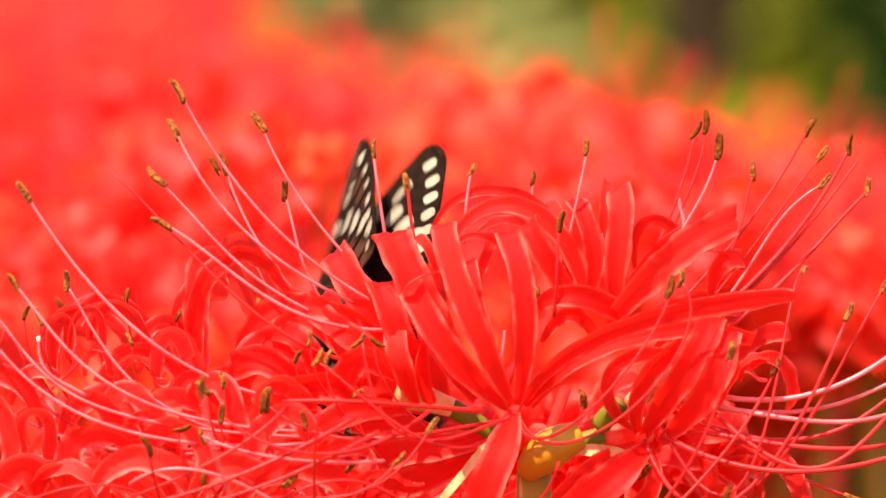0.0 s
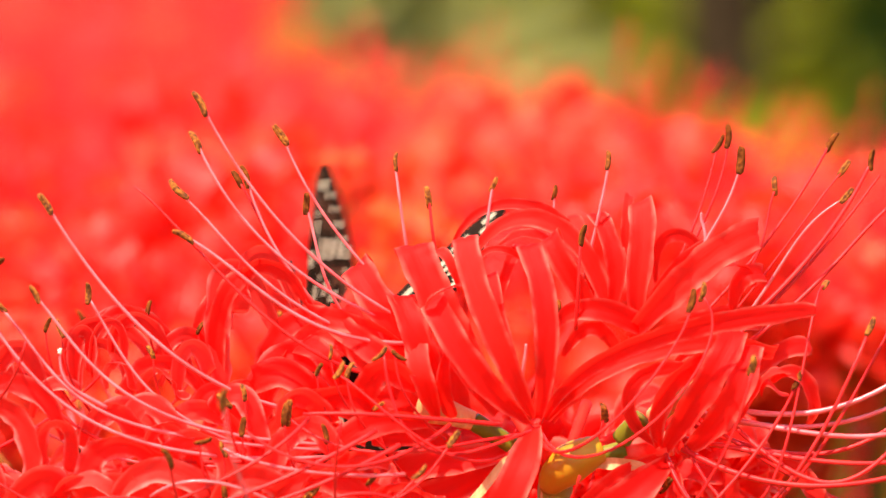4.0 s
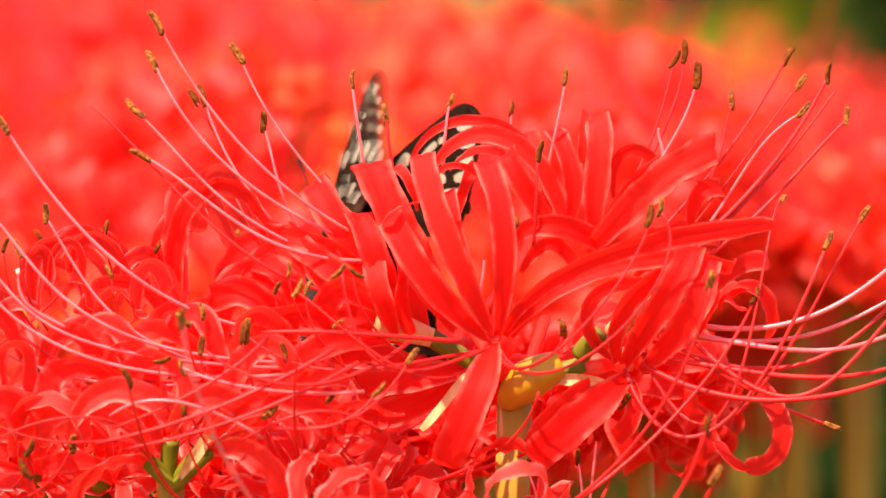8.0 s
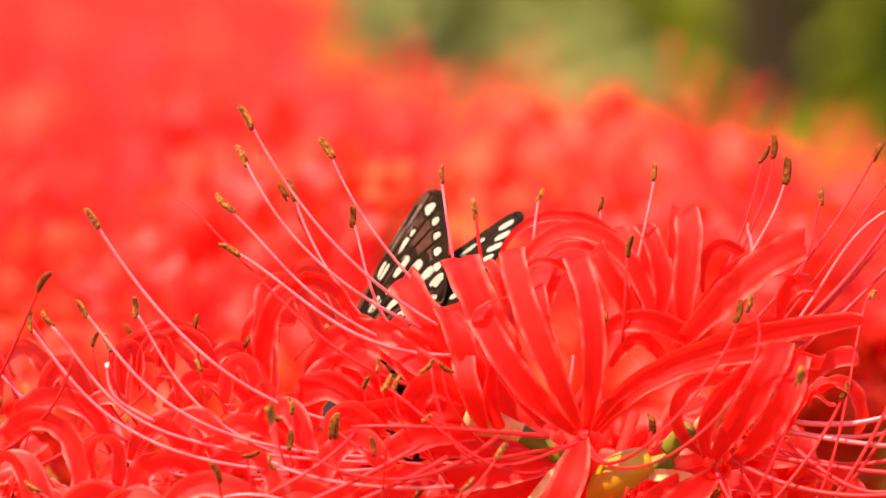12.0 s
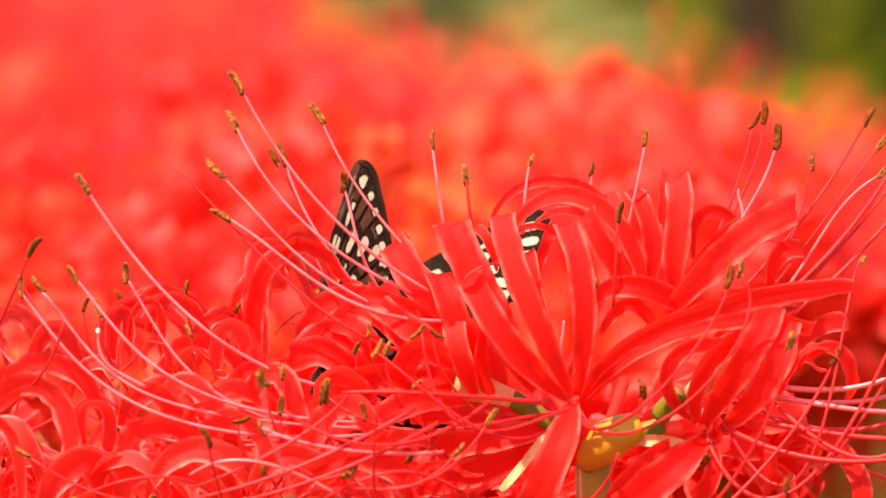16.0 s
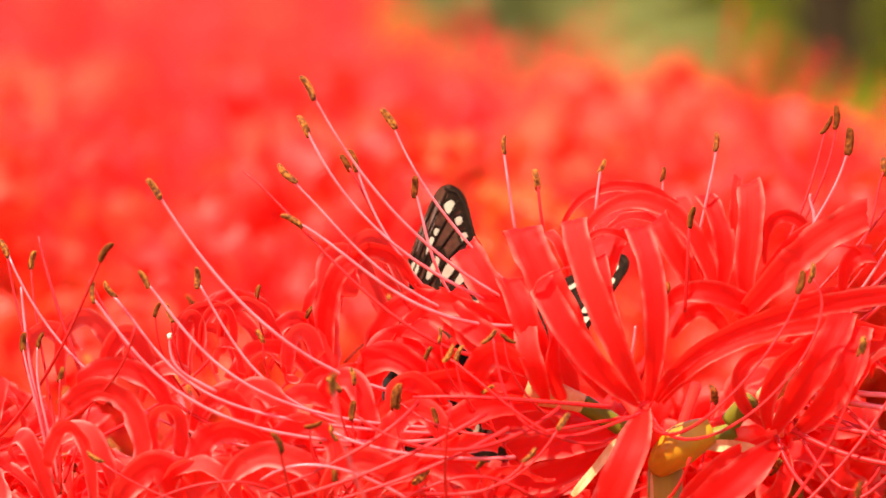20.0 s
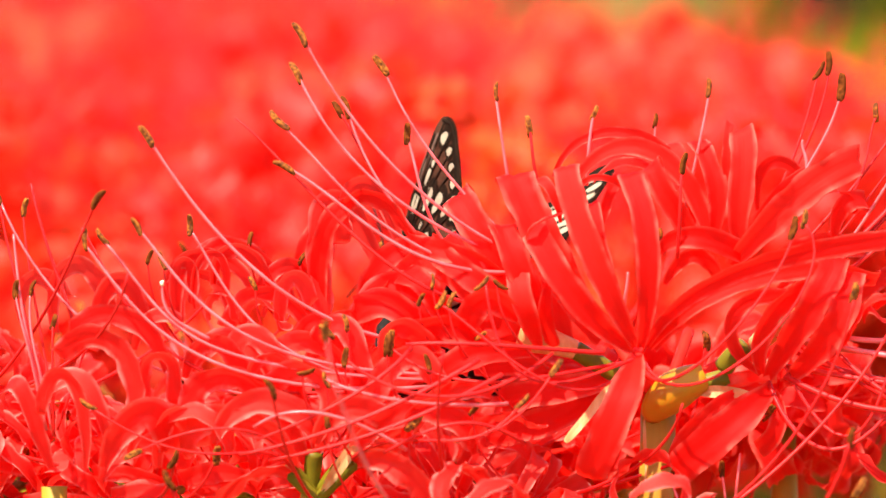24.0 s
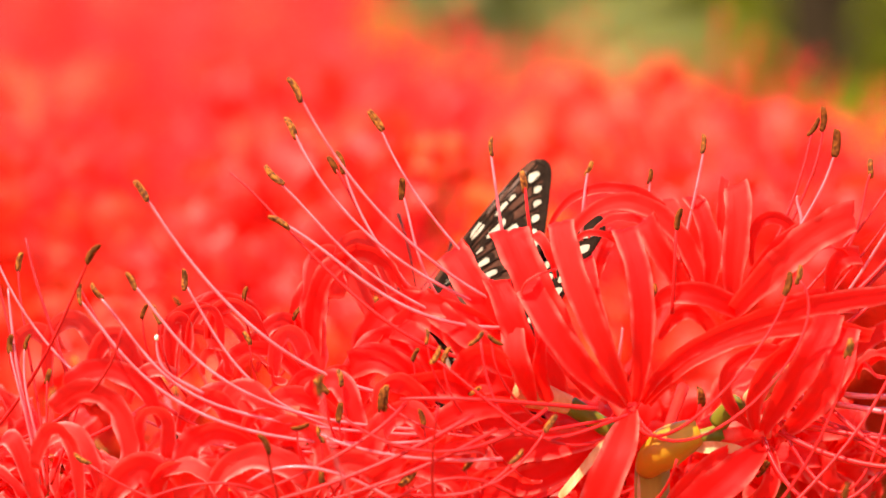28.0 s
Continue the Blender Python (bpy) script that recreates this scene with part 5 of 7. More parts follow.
petal(lily, (-70.9, -2, -34.4), (-72.6, -8, -19.7), (-66.3, -8, -15.5), (-63.7, -4, -25.7), 4.4, 90, 4, (0.1, -0.75, 0.65), 1.4, full=0.74, mat=LIT_TINT_PETAL)
petal(lily, (-67.7, -10, -39.1), (-65.3, -16, -28.6), (-59.1, -16, -27.2), (-56.5, -11, -37.6), 4.9, 80, 4.5, (0.1, -0.75, 0.65), 1.4, full=0.74, mat=LIT_TINT_PETAL)
petal(lily, (-93.6, -22, -43.3), (-91.8, -28, -32.9), (-84.9, -28, -30.1), (-80.3, -23, -40.4), 5.2, 80, 5, (0.1, -0.75, 0.65), 1.2, full=0.74, mat=LIT_TINT_PETAL)
petal(lily, (-78.2, -24, -45.9), (-77.2, -30, -35.5), (-71, -30, -34.1), (-67.1, -25, -43), 4.4, 90, 5, (0.1, -0.75, 0.65), 1.3, full=0.74, mat=LIT_TINT_PETAL)
petal(lily, (-86.1, -34, -58.5), (-81.6, -40, -45.4), (-72, -40, -44), (-62.6, -34, -53), 6.4, 60, 5, (0.1, -0.75, 0.65), 0.8, full=0.74, mat=LIT_TINT_PETAL)
petal(lily, (-61.4, -32, -58.8), (-58.4, -38, -48.4), (-50.1, -38, -45.6), (-42.1, -32, -54.6), 6.2, 60, 5, (0.1, -0.75, 0.65), 0.9, full=0.74, mat=LIT_TINT_PETAL)
petal(lily, (-39.4, -30, -59), (-39.2, -36, -48.6), (-31, -36, -45.8), (-22.8, -30, -53.5), 6.6, 60, 5, (0.1, -0.75, 0.65), 0.9, full=0.74, mat=LIT_TINT_PETAL)
petal(lily, (-45.1, -20, -40.8), (-46.3, -27, -30.2), (-39.4, -27, -26.1), (-34, -21, -36.5), 5.7, 70, 5, (0.1, -0.75, 0.65), 1, full=0.74, mat=LIT_TINT_PETAL)
petal(lily, (-22.9, -28, -62.1), (-25.5, -34, -53), (-17.3, -34, -47.5), (-9, -28, -55.1), 5.7, 70, 5, (0.1, -0.75, 0.65), 1, full=0.74, mat=LIT_TINT_PETAL)
tube(lily, "pedicel", PEDICEL, (-61.3, -24, -73.5), (-57.5, -26, -69.3), (-54, -26, -65.8), (-50.6, -26, -62.6), 1.5, 1.8, None, "")
tube(lily, "pedicel", PEDICEL, (-61.3, -24, -73.5), (-63.4, -25, -71.5), (-65.8, -26, -69.3), (-67.7, -26, -66.8), 1.4, 1.7, None, "")


# ---- butterfly ----
def smooth_line(points, steps=6):
    """A closed rounded outline through corner points (Catmull-Rom)."""
    out, n = [], len(points)
    for i in range(n):
        a, b, c, d = (Vector(points[(i + k) % n]) for k in (-1, 0, 1, 2))
        for s in range(steps):
            t = s / steps
            out.append(0.5 * ((2 * b) + (c - a) * t + (2 * a - 5 * b + 4 * c - d) * t * t + (3 * b - a - 3 * c + d) * t**3))
    return out


def sheet(bm, outline, side, z, bulge):
    """A flat piece of wing inside an outline (millimetres), fanned from its middle; side -1 mirrors it."""
    mid = sum(outline, Vector((0, 0))) / len(outline)

    def at(p, f):
        q = mid + (p - mid) * f
        lift = bulge * (q.x / 40) ** 2 + 0.07 * math.sin(q.x * 0.55 + q.y * 0.4)
        return bm.verts.new((side * q.x * 0.001, q.y * 0.001, (z + lift) * 0.001))
    rings = [[at(p, f) for p in outline] for f in (1.0, 0.7, 0.35)]
    hub = at(mid, 0.0)
    n = len(outline)
    for a, b in zip(rings, rings[1:]):
        for k in range(n):
            bm.faces.new((a[k], a[(k + 1) % n], b[(k + 1) % n], b[k]))
    for k in range(n):
        bm.faces.new((rings[-1][k], rings[-1][(k + 1) % n], hub))


def cell(where, corners, side, z, bulge, grow=1.0, name="pale_cell", mat=None):
    """One pale cell of a wing: a small rounded patch that follows the wing's curve."""
    bm = bmesh.new()
    mid = sum((Vector(c) for c in corners), Vector((0, 0))) / len(corners)
    sheet(bm, smooth_line([mid + (Vector(c) - mid) * grow for c in corners], 3), side, z, bulge)
    part(name, bm, mat or WING_CREAM, where[0], where[1])


FORE = [(0, -3), (0, 2), (8, 10), (20, 19.5), (32, 27.5), (38.5, 30.8), (42.6, 29.6), (44.6, 25.4), (43.2, 18.5), (41, 10), (38.5, 2.5), (35, -3), (26, -3), (12, -5)]
HIND = [(0, -3), (8, 0.5), (20, -1), (28, -6), (32, -13), (30.5, -18), (30.5, -23), (27, -27), (25.5, -34), (25, -41), (22.5, -43.5), (20.5, -41), (21, -33), (17, -33), (14, -34), (8, -33), (4, -26), (1, -12)]


def fan(a, b, c, d, u0, u1, v0, v1):
    """The patch u0..u1 along and v0..v1 across a four-cornered region, foot a-d, far side b-c."""
    a, b, c, d = Vector(a), Vector(b), Vector(c), Vector(d)

    def at(u, v):
        return (a * (1 - v) + d * v) * (1 - u) + (b * (1 - v) + c * v) * u
    return [at(u0, v0), at(u1, v0), at(u1, v1), at(u0, v1)]


def wing(fly, name, side, fore):
    outline = smooth_line(FORE if fore else HIND, 4)
    bulge = 0.6
    bm = bmesh.new()
    sheet(bm, outline, side, 0.10, bulge)
    ob = part(name, bm, WING_TOP, fly, "black wing with cream cells and a brown underside")
    bm = bmesh.new()
    sheet(bm, outline, side, -0.10, bulge)
    part("underside", bm, WING_UNDER, ob, "dark brown wing underside")
    # veins fan out from the root; a dark border runs along the outer edge
    if fore:
        ends = [(36, 28.6), (41, 29), (42.5, 25), (41.8, 20.5), (40.6, 15.5), (39.5, 10.5), (38, 5.5), (36, 0.5)]
        foot, bend = (2, 0.5), [(20, 19), (22, 18.6), (23, 17.5), (23.3, 15.8), (22.6, 13), (19, 9), (15, 5), (10, 0)]
        rim = [(40.5, 29.8), (43.2, 27), (43.4, 23), (42.0, 16), (39.9, 9), (37.6, 2), (34.8, -2)]
    else:
        ends = [(29, -7), (31.2, -13), (30, -19), (27, -26), (20.5, -31), (12, -32)]
        foot, bend = (1, -4), [(10, -2), (12, -6), (12, -9), (11, -12), (8, -15), (5, -16)]
        rim = [(29.5, -9), (31.2, -14), (29.8, -19), (27.4, -24.5), (21, -31), (13, -33)]
    for e, c in zip(ends, bend):
        bm = bmesh.new()
        line = [Vector((side * p.x, p.y, bulge * (p.x / 40) ** 2 - 0.22)) * 0.001 for p in bezier(Vector(foot), Vector(c) * 0.6, Vector(c), Vector(e), 10)]
        rod(bm, line, 0.00048, 0.00034, 5)
        part("vein", bm, WING_TOP, ob)
    bm = bmesh.new()
    line = [Vector((side * p[0], p[1], bulge * (p[0] / 40) ** 2 - 0.02)) * 0.001 for p in rim]
    rod(bm, line, 0.0006, 0.0006, 6)
    part("dark_border", bm, WING_TOP, ob)
    cells, under = (ob, "cream cell of the upper side"), (ob, "cream cell of the underside")
    if fore:
        # a dark band along the outer margin
        for z in (-0.32,):
            bm = bmesh.new()
            edge = smooth_line(FORE, 4)[24:44]
            rows = []
            for k, p in enumerate(edge):
                inner = p.lerp(Vector((20, 11)), 0.12 + 0.015 * math.sin(k * 2.1))
                rows.append([bm.verts.new((side * q.x * 0.001, q.y * 0.001, (z + bulge * (q.x / 40) ** 2 + 0.07 * math.sin(q.x * 0.55 + q.y * 0.4)) * 0.001)) for q in (p, inner)])
            for a, b in zip(rows, rows[1:]):
                bm.faces.new((a[0], b[0], b[1], a[1]))
            part("margin_band", bm, WING_TOP, ob, "black margin of the underside")
        # pale cells: back from the tip, across from the line root to tip, length, width, and whether the upper side shows it
        spots = [(25, -0.8, 6.6, 3.6, 1), (16.8, 1.2, 6.6, 2.0, 1), (12.6, 1.6, 2.6, 2.0, 1), (21.5, 4.2, 8.8, 3.2, 1), (20.5, 8.8, 8.2, 3.5, 1), (20.0, 13.4, 7.4, 3.2, 1),
                 (19.6, 17.8, 6.4, 3.0, 1), (33.5, 2.6, 6.4, 3.8, 1), (31, 8.4, 6.0, 2.8, 0), (32, 13.0, 6.0, 2.6, 0), (40.5, 2.2, 5.0, 2.8, 0), (28.6, 4.6, 3.0, 1.6, 0)]
        for back, across, long, wide, top in spots:
            at = Vector((42 - 0.83 * back + 0.56 * across, 30 - 0.56 * back - 0.83 * across))
            way = (at - Vector((5, 2.5))).normalized()
            turn = Vector((-way.y, way.x))
            shape = [at - way * long * 0.5 - turn * wide * 0.22, at - way * long * 0.1 - turn * wide * 0.48, at + way * long * 0.44 - turn * wide * 0.5,
                     at + way * long * 0.5 + turn * wide * 0.3, at + way * long * 0.1 + turn * wide * 0.5, at - way * long * 0.46 + turn * wide * 0.2]
            cell(under, shape, side, -0.46, bulge, 0.73)
            cell((ob, "dark rim of a cell"), shape, side, -0.38, bulge, 1.32, "dark_rim", WING_TOP)
            if top:
                cell(cells, shape, side, 0.36, bulge, 0.8)
        row = [((39.4, 25.2), 4.4, 3.6), ((40.0, 20.6), 3.0, 2.6), ((39.2, 16.3), 3.0, 2.7), ((38.1, 12.0), 3.0, 2.8), ((36.9, 7.8), 3.0, 2.8), ((35.4, 3.6), 3.0, 2.6), ((33.4, 0.0), 2.6, 2.2)]
        for at, long, wide in row:
            at, way, turn = Vector(at), Vector((0.97, 0.2)), Vector((-0.2, 0.97))
            shape = [at - way * long * 0.5 - turn * wide * 0.45, at + way * long * 0.4 - turn * wide * 0.5, at + way * long * 0.5 + turn * wide * 0.25, at - way * long * 0.3 + turn * wide * 0.5]
            cell(under, shape, side, -0.46, bulge, 0.74)
            cell((ob, "dark rim of a cell"), shape, side, -0.38, bulge, 1.3, "dark_rim", WING_TOP)
            cell(cells, [at - way * 1.9 - turn, at + way * 1.9 - turn, at + way * 1.9 + turn, at - way * 1.9 + turn], side, 0.36, bulge, 1.05)
        for back, across in ((10, -0.6), (15.5, -2.4)):
            at = Vector((42 - 0.83 * back + 0.56 * across, 30 - 0.56 * back - 0.83 * across))
            way, turn = Vector((0.80, 0.60)), Vector((-0.60, 0.80))
            cell((ob, "grey-brown streak"), [at - way * 4 - turn * 0.5, at + way * 4 - turn * 0.6, at + way * 4.4 + turn * 0.5, at - way * 3 + turn * 0.6], side, -0.36, bulge, 1.0, "streak", WING_STREAK)
    else:
        s = [(6, -1.5), (6.5, -4), (6.5, -7), (6, -10), (5, -14), (3.5, -17)]
        e = [(23, -3.5), (25.5, -8), (26, -13), (24.5, -18), (19.5, -23.5), (11, -26)]
        for k in range(5):
            for bm, z, u0, u1, grow in ((cells, 0.24, 0.16, 0.78, 0.66), (under, -0.24, 0.10, 0.86, 0.70)):
                cell(bm, fan(s[k], e[k], e[k + 1], s[k + 1], u0, u1, 0.08, 0.92), side, z, bulge, grow)
        rim0 = [(28.3, -9), (29.2, -14), (28.2, -19.5), (25, -24.5), (19.5, -29), (12, -31)]
        for k in range(5):
            p, q = Vector(rim0[k]), Vector(rim0[k + 1])
            n = Vector((-(q - p).y, (q - p).x)).normalized() * -1.0
            for bm, z in ((cells, 0.24), (under, -0.24)):
                cell(bm, [p.lerp(q, 0.2), p.lerp(q, 0.5) + n * 0.9, p.lerp(q, 0.8), p.lerp(q, 0.5) - n * 1.1], side, z, bulge, 0.9)
        for z in (0.27, -0.27):
            cell((ob, "orange eye spot"), [(8, -29), (11, -28), (13, -29.5), (11, -31.5)], side, z, bulge, 1.0, "orange_spot", WING_ORANGE)
    return ob


def butterfly():
    fly = new("butterfly")
    fly.matrix_basis = pose(-0.0397, 0.0340, 0.4733, *BODY_TURN)
    tagged(fly, "black and cream swallowtail butterfly fluttering behind the lily", "butterfly")

    def blob(name, centre, size, mat, label=""):
        bm = bmesh.new()
        bmesh.ops.create_uvsphere(bm, u_segments=18, v_segments=12, radius=1.0)
        for v in bm.verts:
            d = 1 + 0.06 * noise.noise(v.co * 3 + Vector(centre))
            v.co = Vector((v.co.x * size[0] * d + centre[0], v.co.y * size[1] * d + centre[1], v.co.z * size[2] * d + centre[2])) * 0.001
        return part(name, bm, mat, fly, label)
    blob("thorax", (0, 0, -1), (3.0, 5.5, 3.2), BODY_BLACK, "furry black thorax")
    blob("head", (0, 6.6, -1), (2.0, 1.8, 1.8), BODY_BLACK)
    for s in (-1, 1):
        blob("eye", (1.5 * s, 7.3, -0.6), (0.9, 1.0, 1.0), BODY_BLACK)
        blob("side_stripe", (2.3 * s, -0.5, -1.6), (0.9, 4.0, 0.9), WING_CREAM, "cream stripe on the flank")
        bm = bmesh.new()
        rod(bm, bezier(Vector((s * 0.0008, 0.008, 0)), Vector((s * 0.004, 0.014, 0.002)), Vector((s * 0.007, 0.020, 0.003)), Vector((s * 0.009, 0.026, 0.002)), 12),
            0.00022, 0.00022, 6, lambda u: 1 + 1.6 * max(0.0, u - 0.8) / 0.2)
        part("antenna", bm, BODY_BLACK, fly)
        for k in range(3):
            bm = bmesh.new()
            y = 0.003 - 0.003 * k
            rod(bm, bezier(Vector((s * 0.002, y, -0.003)), Vector((s * 0.004, y + 0.001, -0.003)), Vector((s * 0.004, y + 0.002, -0.005)), Vector((s * 0.003, y + 0.004, -0.007)), 8), 0.0004, 0.0002, 5)
            part("leg", bm, BODY_BLACK, fly)
    bm = bmesh.new()
    rod(bm, [Vector((0, -0.004 - 0.0021 * k, -0.0012 - 0.00012 * k * k * 0.4)) for k in range(11)], 0.0026, 0.0011, 14, lambda u: 1 + 0.06 * math.sin(u * 50))
    part("abdomen", bm, BODY_BLACK, fly, "black and cream banded abdomen")
    bm = bmesh.new()
    rod(bm, bezier(Vector((0, 0.008, -0.002)), Vector((0, 0.013, -0.004)), Vector((0, 0.013, -0.012)), Vector((0, 0.010, -0.018)), 10), 0.0003, 0.0002, 5)
    part("proboscis", bm, BODY_BLACK, fly)
    made = {}
    for s, word in ((-1, "left"), (1, "right")):
        for fore in (True, False):
            made[s, fore] = wing(fly, "forewing" if fore else "hindwing", s, fore)
            made[s, fore].scale = (WING_SCALE * (1.0 if fore else 0.86),) * 3
    return fly, made


WING_SCALE = 0.98
BODY_TURN = (57.9, 25.8, 32.9)
fly, wings = butterfly()


